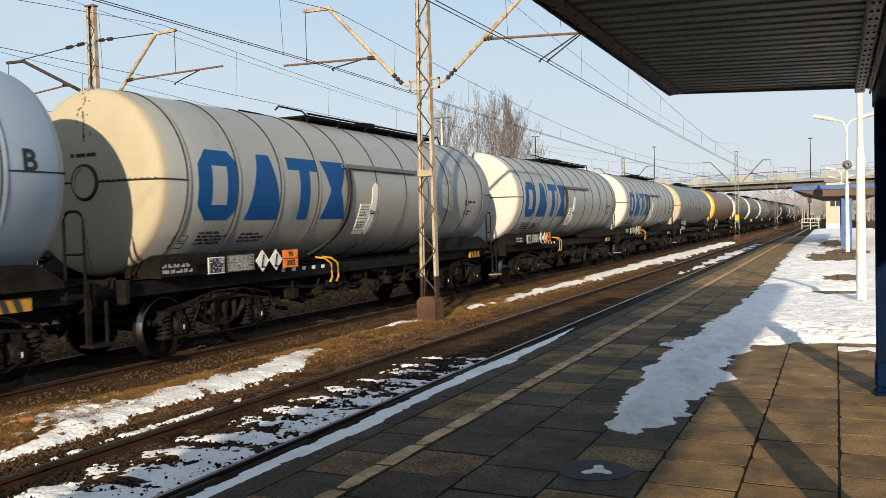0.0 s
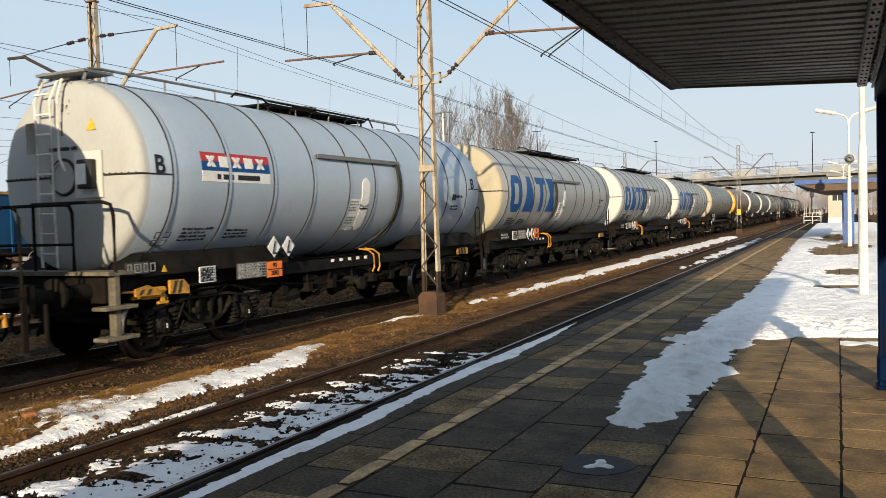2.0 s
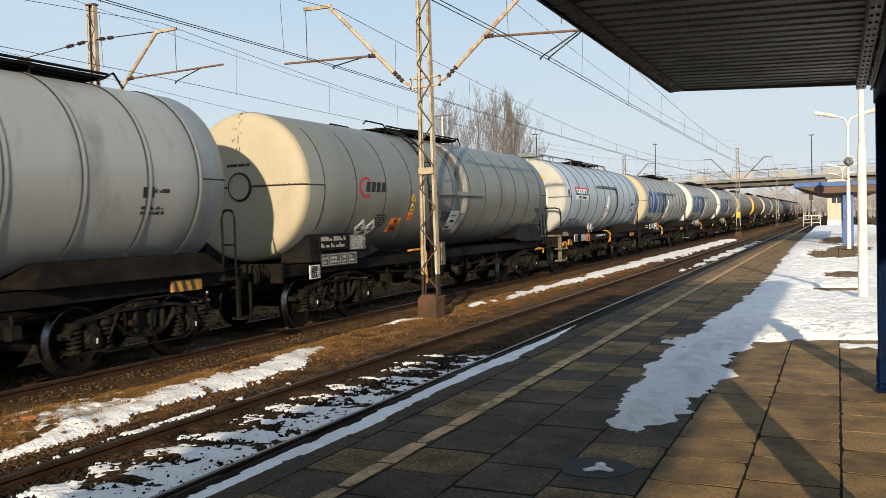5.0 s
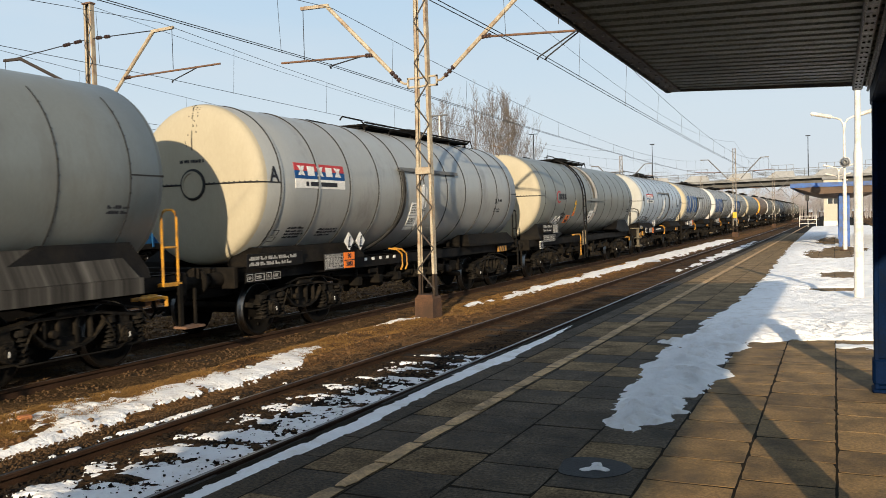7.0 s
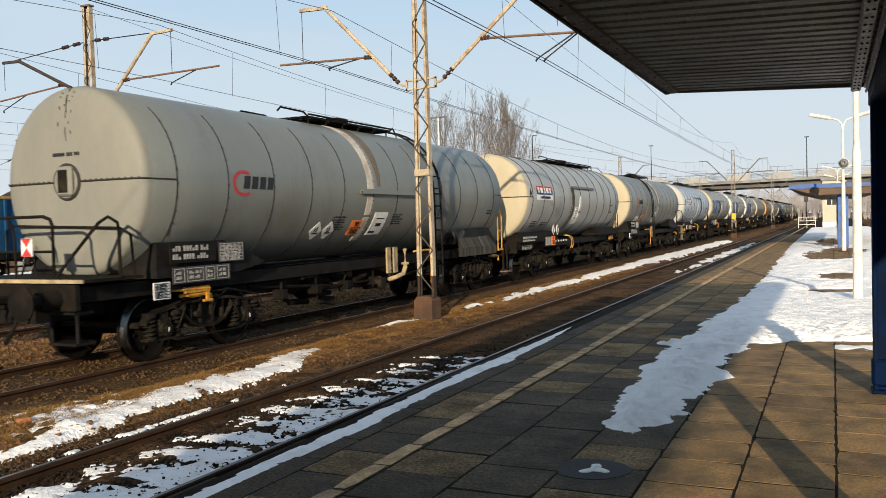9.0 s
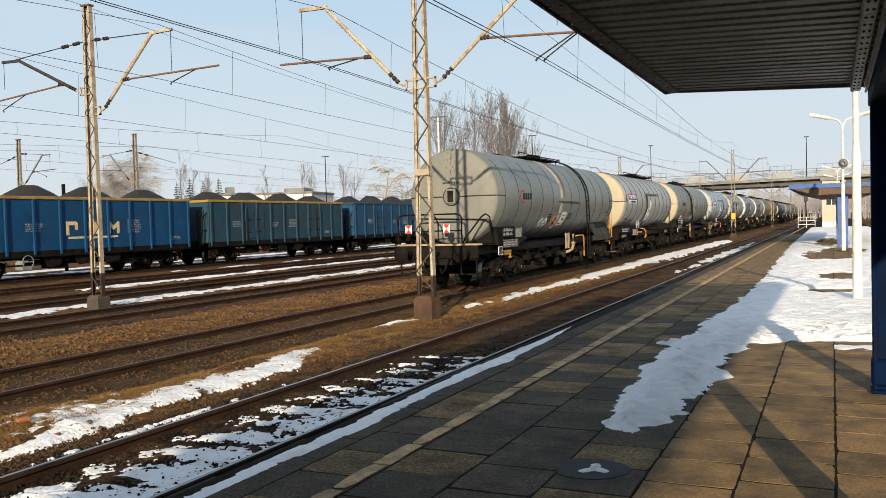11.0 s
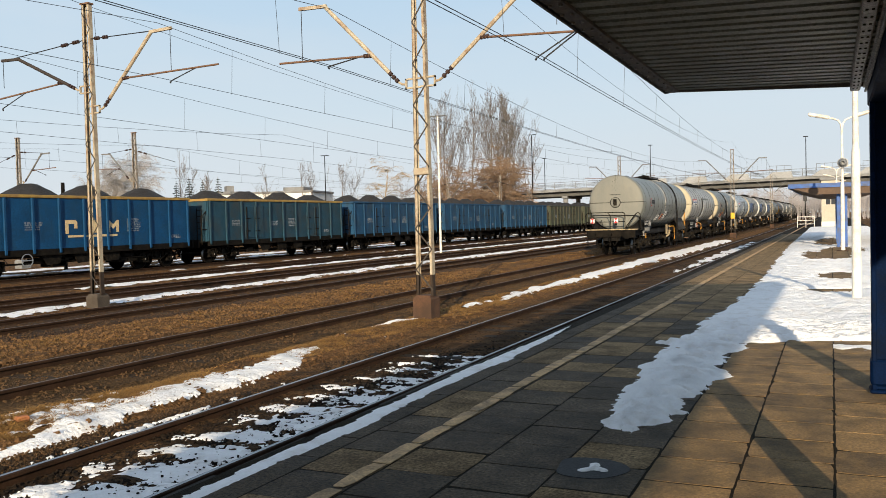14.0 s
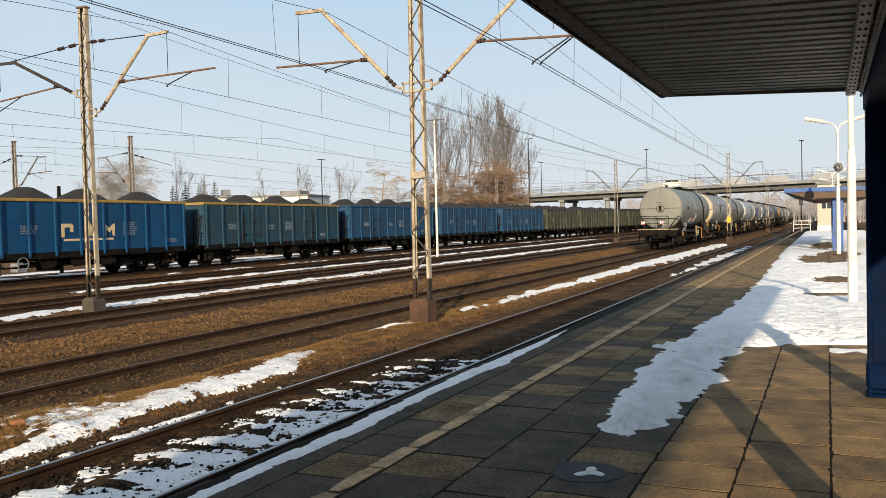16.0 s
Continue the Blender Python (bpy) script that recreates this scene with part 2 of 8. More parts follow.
M_WET = surface("damp_concrete", (0.008, 0.009, 0.011), (0.016, 0.017, 0.02), 9, 0.6, bump=0.3, fine=60, spec=0.15)
M_CONCRETE = surface("grey_concrete", (0.25, 0.262, 0.275), (0.18, 0.188, 0.195), 0.8, 0.85, bump=0.25, dirt=(0.12, 0.122, 0.122), dirt_amount=0.35, dirt_scale=0.5)
M_BASE = surface("rusty_concrete", (0.1, 0.048, 0.024), (0.06, 0.03, 0.017), 3, 0.9, bump=0.5, dirt=(0.04, 0.025, 0.017), dirt_amount=0.5)
M_MAST = surface("cream_mast_paint", (0.42, 0.37, 0.28), (0.33, 0.285, 0.21), 5, 0.6, bump=0.15, dirt=(0.18, 0.1, 0.055), dirt_amount=0.3, dirt_scale=4)
# cream mast paint for far masts, greyed in colour to stand for haze
M_MASTHAZE = surface("haze_greyed_mast_paint", (0.3, 0.285, 0.25), (0.22, 0.205, 0.18), 5, 0.7, bump=0.15, dirt=(0.15, 0.09, 0.055), dirt_amount=0.3, dirt_scale=4)
M_MASTDARK = surface("dark_mast_foot", (0.034, 0.02, 0.012), (0.018, 0.012, 0.008), 5, 0.8, bump=0.3)
M_RUSTARM = surface("rusty_tube", (0.16, 0.085, 0.05), (0.1, 0.06, 0.04), 5, 0.7, bump=0.2)
M_LACING = surface("dark_lacing", (0.05, 0.042, 0.035), (0.035, 0.03, 0.026), 5, 0.8, bump=0.1)
M_WIRE = surface("dark_wire", (0.05, 0.055, 0.06), (0.04, 0.04, 0.045), 2, 0.5, 0.6, bump=0)
M_INSUL = surface("brown_insulator", (0.035, 0.022, 0.018), (0.05, 0.03, 0.025), 9, 0.25, bump=0)
M_WHITE = surface("white_pole_paint", (0.7, 0.68, 0.63), (0.62, 0.6, 0.55), 3, 0.5, bump=0.1, dirt=(0.4, 0.34, 0.27), dirt_amount=0.15, dirt_scale=3)
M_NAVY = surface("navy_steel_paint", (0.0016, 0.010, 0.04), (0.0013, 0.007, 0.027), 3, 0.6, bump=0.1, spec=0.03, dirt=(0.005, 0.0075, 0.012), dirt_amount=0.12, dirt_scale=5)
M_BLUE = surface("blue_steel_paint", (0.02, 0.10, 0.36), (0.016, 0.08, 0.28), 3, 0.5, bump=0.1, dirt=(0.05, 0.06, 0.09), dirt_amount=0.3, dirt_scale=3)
M_ROOF = surface("corrugated_sheet", (0.2, 0.235, 0.235), (0.16, 0.19, 0.19), 1.5, 0.55, 0.0, bump=0.1, dirt=(0.1, 0.115, 0.115), dirt_amount=0.2, spec=0.2)
M_ROOFEDGE = surface("roof_steel", (0.085, 0.085, 0.095), (0.06, 0.06, 0.068), 3, 0.6, 0.2, bump=0.15, dirt=(0.14, 0.12, 0.1), dirt_amount=0.3, dirt_scale=9)
M_GALV = surface("galvanised_steel", (0.3, 0.31, 0.32), (0.16, 0.165, 0.17), 22, 0.5, 0.3, bump=0.15, dirt=(0.05, 0.05, 0.05), dirt_scale=26, dirt_amount=0.35)
M_GRASS = surface("dry_grass", (0.36, 0.2, 0.062), (0.21, 0.112, 0.036), 6, 0.9, bump=0, spec=0.15)
M_BARK = surface("bare_bark", (0.22, 0.195, 0.18), (0.15, 0.135, 0.125), 3, 0.9, bump=0.3)
M_BIRCH = surface("pale_bark", (0.35, 0.335, 0.33), (0.25, 0.24, 0.235), 3, 0.9, bump=0.2)
M_WILLOW = surface("willow_twigs", (0.26, 0.175, 0.115), (0.18, 0.122, 0.082), 3, 0.9, bump=0)
M_FIR = surface("fir_needles", (0.03, 0.042, 0.03), (0.02, 0.03, 0.022), 3, 0.9, bump=0)
M_WALL = surface("pale_render", (0.66, 0.66, 0.64), (0.58, 0.58, 0.56), 0.6, 0.85, bump=0.1)
M_OCHRE = surface("pale_brick_render", (0.46, 0.43, 0.36), (0.38, 0.35, 0.29), 0.6, 0.85, bump=0.1)
M_GLASS = surface("dark_glass", (0.02, 0.025, 0.03), (0.03, 0.035, 0.04), 1, 0.15, bump=0, spec=0.6)
M_COAL = surface("coal", (0.014, 0.013, 0.013), (0.03, 0.027, 0.025), 3, 0.75, bump=1.0, fine=14, bump_depth=0.1)
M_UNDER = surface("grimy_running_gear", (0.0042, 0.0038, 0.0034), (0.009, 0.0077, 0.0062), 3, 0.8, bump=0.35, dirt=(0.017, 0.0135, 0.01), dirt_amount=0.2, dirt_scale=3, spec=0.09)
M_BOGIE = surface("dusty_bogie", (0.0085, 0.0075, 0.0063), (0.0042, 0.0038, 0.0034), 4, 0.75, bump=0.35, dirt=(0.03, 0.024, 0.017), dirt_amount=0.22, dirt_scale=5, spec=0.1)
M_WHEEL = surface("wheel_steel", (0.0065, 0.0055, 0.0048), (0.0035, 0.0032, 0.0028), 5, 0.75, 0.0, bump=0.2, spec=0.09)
M_TREAD = surface("polished_tread", (0.16, 0.16, 0.16), (0.1, 0.1, 0.1), 5, 0.3, 1.0, bump=0)
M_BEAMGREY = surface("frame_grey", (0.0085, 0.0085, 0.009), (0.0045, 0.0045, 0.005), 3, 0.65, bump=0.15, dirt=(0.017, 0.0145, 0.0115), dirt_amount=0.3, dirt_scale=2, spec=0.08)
M_YELLOW = surface("yellow_handle_paint", (0.55, 0.26, 0.02), (0.42, 0.2, 0.02), 6, 0.5, bump=0.1, dirt=(0.1, 0.06, 0.03), dirt_amount=0.35, dirt_scale=8)
M_BLACK = surface("black_plate", (0.02, 0.02, 0.022), (0.03, 0.03, 0.03), 4, 0.6, bump=0.1)
M_MARK = surface("white_marking", (0.72, 0.72, 0.7), (0.6, 0.6, 0.58), 10, 0.7, bump=0)
M_DARKMARK = surface("dark_marking", (0.016, 0.019, 0.026), (0.03, 0.032, 0.038), 10, 0.7, bump=0, spec=0.12)
M_STENCIL = surface("worn_white_stencil", (0.34, 0.34, 0.33), (0.2, 0.2, 0.195), 12, 0.8, bump=0, spec=0.1)
M_STRIPE = surface("weathered_white_stripe", (0.5, 0.47, 0.43), (0.4, 0.37, 0.33), 3, 0.7, bump=0.05, dirt=(0.26, 0.2, 0.14), dirt_amount=0.2, dirt_scale=3)
M_ORANGE = surface("orange_plate", (0.85, 0.2, 0.02), (0.75, 0.17, 0.02), 6, 0.5, bump=0)
M_RED = surface("red_marking", (0.42, 0.03, 0.035), (0.34, 0.026, 0.03), 6, 0.6, bump=0)
M_LOGOBLUE = surface("blue_marking", (0.003, 0.065, 0.225), (0.003, 0.055, 0.19), 3, 0.5, bump=0, grain=0.1, spec=0.2)
M_HAZARD = surface("yellow_sign", (0.62, 0.36, 0.02), (0.55, 0.32, 0.02), 6, 0.5, bump=0)
M_EMBLEM = surface("cream_emblem_paint", (0.6, 0.47, 0.27), (0.5, 0.38, 0.21), 4, 0.7, bump=0)
M_FARARM = surface("dull_bracket_steel", (0.15, 0.15, 0.15), (0.1, 0.1, 0.1), 4, 0.7, bump=0)
M_STONE_BROWN = surface("rusty_ballast_stone", (0.105, 0.062, 0.031), (0.045, 0.028, 0.015), 8, 0.9, bump=0.3, spec=0.12)


def tank_paint(name, col, grime=0.35, tint=(0.11, 0.1, 0.085), gloss=0.5, metal=0.0):
    c2 = tuple(c * 0.9 for c in col)
    return surface(name, col, c2, 0.7, 0.42 if gloss > 0.3 else 0.6, metal, bump=0.04, fine=30, spec=gloss, dirt=tint, dirt_amount=grime, dirt_scale=0.9, stretch=(1, 1, 0.35), grain=0.05)


M_GREY = tank_paint("grey_tank_paint", (0.325, 0.338, 0.332), -0.2, metal=0.2)
M_SLATE = tank_paint("slate_tank_paint", (0.179, 0.195, 0.185), -0.1, metal=0.2)
M_SILVER = tank_paint("silver_blue_tank_paint", (0.375, 0.45, 0.53), -0.6, metal=0.2)
M_OFFWHITE = tank_paint("off_white_dome_paint", (0.36, 0.37, 0.36), 0.0, (0.31, 0.3, 0.27), 0.15)
M_CREAM = tank_paint("cream_dome_paint", (0.385, 0.345, 0.255), 0.0, (0.32, 0.285, 0.21), 0.15)
M_PALEDOME = tank_paint("pale_dome_paint", (0.175, 0.18, 0.165), 0.25, (0.21, 0.207, 0.178), 0.2)
M_WHITEDOME = tank_paint("white_dome_paint", (0.5, 0.5, 0.475), 0.0, (0.44, 0.425, 0.38), 0.15)
M_ORANGEDOME = tank_paint("orange_dome_paint", (0.75, 0.36, 0.04), 0.1)
M_BROWN = tank_paint("brown_tank_paint", (0.19, 0.12, 0.075), 0.3)
M_SOOT = tank_paint("sooty_tank_paint", (0.085, 0.08, 0.075), 0.3, (0.04, 0.036, 0.03))
M_BAND = surface("dark_seam_steel", (0.03, 0.03, 0.029), (0.02, 0.02, 0.02), 3, 0.7, 0.0, bump=0.1, spec=0.2)
M_HOOP = surface("grey_hoop_paint", (0.17, 0.178, 0.18), (0.12, 0.125, 0.128), 3, 0.6, 0.0, bump=0.1, spec=0.3)
M_RUSTSTAIN = surface("rust_run", (0.2, 0.135, 0.055), (0.13, 0.09, 0.045), 4, 0.6, bump=0.05)
# thin runs: the stain lets the paint below show through
rust_nodes = M_RUSTSTAIN.node_tree
rust_at = rust_nodes.nodes.new("ShaderNodeTexCoord")
rust_map = rust_nodes.nodes.new("ShaderNodeMapping")
rust_map.inputs["Scale"].default_value = (0.3, 9, 0.3)
rust_noise = node(rust_nodes, "ShaderNodeTexNoise", Scale=1.5, Detail=5.0)
rust_ramp = rust_nodes.nodes.new("ShaderNodeMapRange")
rust_ramp.inputs["From Min"].default_value, rust_ramp.inputs["From Max"].default_value = 0.3, 0.6
rust_ramp.inputs["To Max"].default_value = 0.8
rust_nodes.links.new(rust_at.outputs["Object"], rust_map.inputs[0])
rust_nodes.links.new(rust_map.outputs[0], rust_noise.inputs["Vector"])
rust_nodes.links.new(rust_noise.outputs["Fac"], rust_ramp.inputs[0])
rust_nodes.links.new(rust_ramp.outputs[0], rust_nodes.nodes["Principled BSDF"].inputs["Alpha"])

# ---- ground, tracks, platform ----
TRACKS = [("near", -5.17), ("train", -9.85), ("third", -15.6), ("fourth", -20.3), ("fifth", -25.4), ("coal", -31.0)]
EDGE = -3.45
TOP = 0.40


def ground_height(x, y):
    z = -0.20
    gap = min(abs(x - c) for _, c in TRACKS)
    if gap < 1.5:
        return -0.32
    z = -0.2 + 0.1 * min(1.0, (gap - 1.5) / 0.3)
    z += 0.045 * noise.noise(Vector((x * 0.9, y * 0.9, 0))) + 0.03 * noise.noise(Vector((x * 3, y * 3, 5)))
    return z


def ground():
    xs = [-1600, -700, -300, -150, -80, -55, -40] + [-36 + 0.3 * i for i in range(109)] + [-3.2, 4, 8, 14, 30, 80, 300, 900, 1600]
    ys = [-600, -150, -40, -10, -2] + [1 + 0.3 * i for i in range(100)] + [31 + 1.5 * i for i in range(60)] + [125, 140, 160, 200, 260, 350, 600, 1200, 2600]
    me = bpy.data.meshes.new("ground")
    vs = [(x, y, ground_height(x, y) if -36.5 < x < -3 and -2 < y < 125 else -0.2) for y in ys for x in xs]
    n = len(xs)
    me.from_pydata(vs, [], [(j * n + i, j * n + i + 1, (j + 1) * n + i + 1, (j + 1) * n + i) for j in range(len(ys) - 1) for i in range(n - 1)])
    ob = tagged(put("ground", me, M_SOIL), "brown trodden soil between the railway tracks", "ground", kind="structure")
    for p in me.polygons:
        p.use_smooth = True
    return ob


ground()

RAIL_OUTLINE = [(-0.07, -0.172), (0.07, -0.172), (0.07, -0.162), (0.01, -0.145), (0.008, -0.05), (0.036, -0.036), (0.036, -0.008), (0.02, 0.0), (-0.02, 0.0), (-0.036, -0.008),
                (-0.036, -0.036), (-0.008, -0.05), (-0.01, -0.145), (-0.07, -0.162)]


def rail(x, name_label, top):
    bm = BLANK()
    rings = [[bm.verts.new((x + u, y, v)) for u, v in RAIL_OUTLINE] for y in (-60, 700)]
    n = len(RAIL_OUTLINE)
    for k in range(n):
        f = bm.faces.new((rings[0][k], rings[0][(k + 1) % n], rings[1][(k + 1) % n], rings[1][k]))
        f.material_index = 1 if k == 7 else 0
    bm.faces.new(rings[0][::-1])
    return tagged(put("rail", bm, [M_RAIL, top]), name_label, "rail", "railway rails", "structure")


def bed(key, c, w, mat, label):
    """A bed of ballast with an uneven top and sloped shoulders."""
    us = [-w / 2 - 0.35, -w / 2, -w / 2 + 0.3, -0.95, -0.75, -0.5, -0.25, 0, 0.25, 0.5, 0.75, 0.95, w / 2 - 0.3, w / 2, w / 2 + 0.35]
    ys = [-40, 0] + [1 + 0.22 * i for i in range(110)] + [26 + 1.2 * i for i in range(70)] + [125, 180, 300, 690]
    vs = []
    for y in ys:
        for i, u in enumerate(us):
            side = i in (0, len(us) - 1)
            z = -0.28 if side else (-0.108 if key == "near" else -0.125) + 0.035 * noise.noise(Vector((u * 2.5 + c, y * 2.5, 3))) + 0.02 * noise.noise(Vector((u * 8 + c, y * 8, 1)))
            vs.append((c + u + (0.1 * noise.noise(Vector((i, y * 0.7, c))) if i in (0, 1, len(us) - 2, len(us) - 1) else 0), y, z))
    n = len(us)
    me = bpy.data.meshes.new("bed")
    me.from_pydata(vs, [], [(j * n + i, j * n + i + 1, (j + 1) * n + i + 1, (j + 1) * n + i) for j in range(len(ys) - 1) for i in range(n - 1)])
    return tagged(put("ballast_bed", me, mat), label, "ballast", "ballast beds", "structure")


BEDS = {}
for key, c in TRACKS:
    BEDS[key] = bed(key, c, 3.0, M_BALLAST_NEAR if key == "near" else M_BALLAST_DARK if key == "train" else M_BALLAST, "dark stone ballast under a railway track" if key in ("near", "train") else "rust-brown stone ballast under a siding")
    for s in (-0.7525, 0.7525):
        rail(c + s, "steel rail with a worn bright top" if key in ("near", "train") else "rusty steel rail of a siding", M_RAILTOP if key == "near" else M_RAILDULL)


def platform():
    bm = BLANK()
    box(bm, EDGE + 0.06, 3.2, -25, 330, -0.6, TOP - 0.0022)
    ob = tagged(put("platform", bm, M_JOINT), "platform body under worn concrete slabs", "platform", kind="structure")
    return ob


PLATFORM = platform()


def kerb():
    rng = random.Random(4)
    y = -12.0
    first = tagged(new("platform_edge"), "rough dark concrete platform edging", "kerb", kind="structure")
    while y < 60:
        L = 1.0
        bm = BLANK()
        box(bm, -0.11, 0.11, 0.012, L - 0.012, -0.5, 0, 0.02)
        for v in bm.verts:
            v.co += Vector((rng.uniform(-0.012, 0.012), 0, rng.uniform(-0.01, 0.006)))
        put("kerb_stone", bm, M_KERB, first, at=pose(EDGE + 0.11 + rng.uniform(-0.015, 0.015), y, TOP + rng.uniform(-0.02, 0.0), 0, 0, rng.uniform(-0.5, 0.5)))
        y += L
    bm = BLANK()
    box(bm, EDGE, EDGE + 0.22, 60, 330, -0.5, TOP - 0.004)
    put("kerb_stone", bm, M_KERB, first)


kerb()
# ---- the tank train ----
R, ZC = 1.385, 2.62


def on_shell(bm, quads, lift=0.006):
    """Flat shapes laid on the round shell: each quad is (v0, ua, ub, v1, uc, ud), u along the wagon, v the angle in degrees."""
    for v0, ua, ub, v1, uc, ud in quads:
        n = max(2, int(abs(v1 - v0) / 5))
        rows = []
        for k in range(n + 1):
            f = k / n
            a = radians(v0 + (v1 - v0) * f)
            rows.append([bm.verts.new(((R + h) * math.cos(a), u, ZC + (R + h) * math.sin(a))) for u in (ua + (uc - ua) * f, ub + (ud - ub) * f) for h in (lift, -0.004)])
        for p, q in zip(rows, rows[1:]):
            bm.faces.new((p[0], p[2], q[2], q[0]))
            bm.faces.new((p[1], q[1], q[3], p[3]))
            bm.faces.new((p[0], q[0], q[1], p[1]))
            bm.faces.new((p[2], p[3], q[3], q[2]))
        bm.faces.new((rows[0][0], rows[0][1], rows[0][3], rows[0][2]))
        bm.faces.new((rows[-1][0], rows[-1][2], rows[-1][3], rows[-1][1]))


def rect(u0, u1, v0, v1):
    return (v0, u0, u1, v1, u0, u1)


def words(text, size, m, material, parent, name="lettering", depth=0.003):
    """Letters of the built-in font as a mesh; they lie in the local plane of x and y."""
    cu = bpy.data.curves.new("text", "FONT")
    cu.body, cu.size, cu.extrude, cu.align_x, cu.align_y = text, size, depth, "CENTER", "CENTER"
    cu.resolution_u = 3
    cu.offset = size * 0.022
    tmp = bpy.data.objects.new("text", cu)
    me = bpy.data.meshes.new_from_object(tmp)
    bpy.data.objects.remove(tmp)
    bpy.data.curves.remove(cu)
    return put(name, me, material, parent, at=m)


def side_plane(x, y, z, tilt=0.0):
    """A pose for flat marks that face the platform (+x): local x runs along the wagon, local y up."""
    return Matrix.Translation((x, y, z)) @ Matrix(((0, 0, 1, 0), (1, 0, 0, 0), (0, 1, 0, 0), (0, 0, 0, 1))) @ pose(0, 0, 0, tilt)


def shell_plane(y, v):
    a = radians(v)
    return side_plane((R + 0.004) * math.cos(a), y, ZC + (R + 0.004) * math.sin(a), -v)


def chord(bm, pts, x, wide, thick):
    """A flange that follows the points (u, v), wide across and thick upwards."""
    extrude_outline(bm, list(pts) + [(u, v + thick) for u, v in reversed(pts)], wide, Matrix.Translation((x - wide / 2, 0, 0)))


def both_ways(pts):
    return [(-u, v) for u, v in reversed(pts)] + list(pts)


def bogie_meshes():
    out = {}
    bm = BLANK()
    upper = both_ways([(0.0, 0.80), (0.5, 0.80), (0.72, 0.76), (1.02, 0.72), (1.2, 0.66), (1.3, 0.56)])
    belly = both_ways([(0.0, 0.40), (0.2, 0.415), (0.36, 0.48), (0.5, 0.6), (0.6, 0.7), (0.74, 0.755)])
    for s in (-1, 1):
        x = s * 1.03
        chord(bm, upper, x, 0.15, 0.04)
        chord(bm, belly, x, 0.16, 0.035)
        # web set back behind the flanges, with open windows between the ribs
        extrude_outline(bm, both_ways([(0.06, 0.43), (0.2, 0.44), (0.33, 0.5), (0.06, 0.56)]), 0.02, Matrix.Translation((x - 0.01, 0, 0)))
        for u in (-0.36, -0.14, 0.14, 0.36):
            box(bm, x - 0.045, x + 0.045, u - 0.018, u + 0.018, 0.47, 0.81)
        # arms over the axle boxes and the seats of the springs
        for e in (-1, 1):
            box(bm, x - 0.05, x + 0.05, e * 0.92 - 0.09, e * 0.92 + 0.09, 0.62, 0.76, 0.015)
            for d in (-0.25, 0.25):
                rod(bm, (x, e * 0.92 + d, 0.66), (x, e * 0.92 + d, 0.73), 0.1, 12)
                rod(bm, (x, e * 0.92 + d, 0.345), (x, e * 0.92 + d, 0.38), 0.1, 12)
            chord(bm, [(e * 0.92 - 0.36, 0.33), (e * 0.92 - 0.2, 0.32), (e * 0.92 + 0.2, 0.32), (e * 0.92 + 0.36, 0.33)], x, 0.15, 0.03)
            tube(bm, [(x + 0.075, e * 0.5, 0.77), (x + 0.1, e * 0.62, 0.62), (x + 0.1, e * 0.68, 0.5), (x + 0.06, e * 0.72, 0.42)], 0.014)
        box(bm, x - 0.1, x + 0.1, -0.22, 0.22, 0.82, 0.9, 0.02)
        rod(bm, (x + 0.03, -0.25, 0.62), (x + 0.1, -0.25, 0.62), 0.05, 10)
        tube(bm, [(x + 0.06, -1.22, 0.52), (x + 0.09, -0.75, 0.3), (x + 0.09, 0.75, 0.3), (x + 0.06, 1.22, 0.52)], 0.013)
        tube(bm, [(x + 0.1, -0.62, 0.86), (x + 0.1, -0.2, 0.94), (x + 0.1, 0.5, 0.94), (x + 0.08, 1.2, 0.8), (x + 0.06, 1.36, 0.62)], 0.016)
    box(bm, -1.0, 1.0, -0.25, 0.25, 0.48, 0.8, 0.03)
    box(bm, -0.95, 0.95, -1.3, -1.2, 0.52, 0.6)
    box(bm, -0.95, 0.95, 1.2, 1.3, 0.52, 0.6)
    for e in (-1, 1):
        rod(bm, (-0.85, e * 0.38, 0.42), (0.85, e * 0.38, 0.42), 0.04, 8)
        for x in (-0.74, 0.74):
            box(bm, x - 0.05, x + 0.05, e * 0.4 - 0.04, e * 0.4 + 0.04, 0.3, 0.62, 0.01)
    rod(bm, (0, 0, 0.78), (0, 0, 0.98), 0.2, 14)
    out["frame"] = finish(bm)
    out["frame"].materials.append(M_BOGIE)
    bm = BLANK()
    for s in (-1, 1):
        x = s * 0.72
        lathe(bm, [(x + s * -0.03, 0.0), (x - s * 0.03, 0.40), (x - s * 0.075, 0.46), (x - s * 0.075, 0.49), (x - s * 0.045, 0.49), (x - s * 0.04, 0.465)], 28, "x")
        n0 = len(bm.faces)
        lathe(bm, [(s * 0.68, 0.465), (s * 0.68, 0.46), (s * 0.784, 0.4555), (s * 0.786, 0.44)], 28, "x")
        bm.faces.ensure_lookup_table()
        for f in bm.faces[n0:]:
            f.material_index = 1
        lathe(bm, [(x + s * 0.06, 0.455), (x + s * 0.065, 0.44), (x + s * 0.065, 0.39), (x + s * 0.03, 0.37), (x + s * 0.02, 0.18), (x + s * 0.07, 0.12), (x + s * 0.07, 0.0)], 28, "x")
        for k in range(6):
            a = k * math.tau / 6
            rod(bm, (x + s * 0.02, 0.27 * math.cos(a), 0.27 * math.sin(a)), (x + s * 0.04, 0.27 * math.cos(a), 0.27 * math.sin(a)), 0.03, 6)
    rod(bm, (-0.95, 0, 0), (0.95, 0, 0), 0.08, 12)
    out["wheelset"] = finish(bm, True)
    bm = out["wheelset"]
    bm.materials.append(M_WHEEL)
    bm.materials.append(M_TREAD)
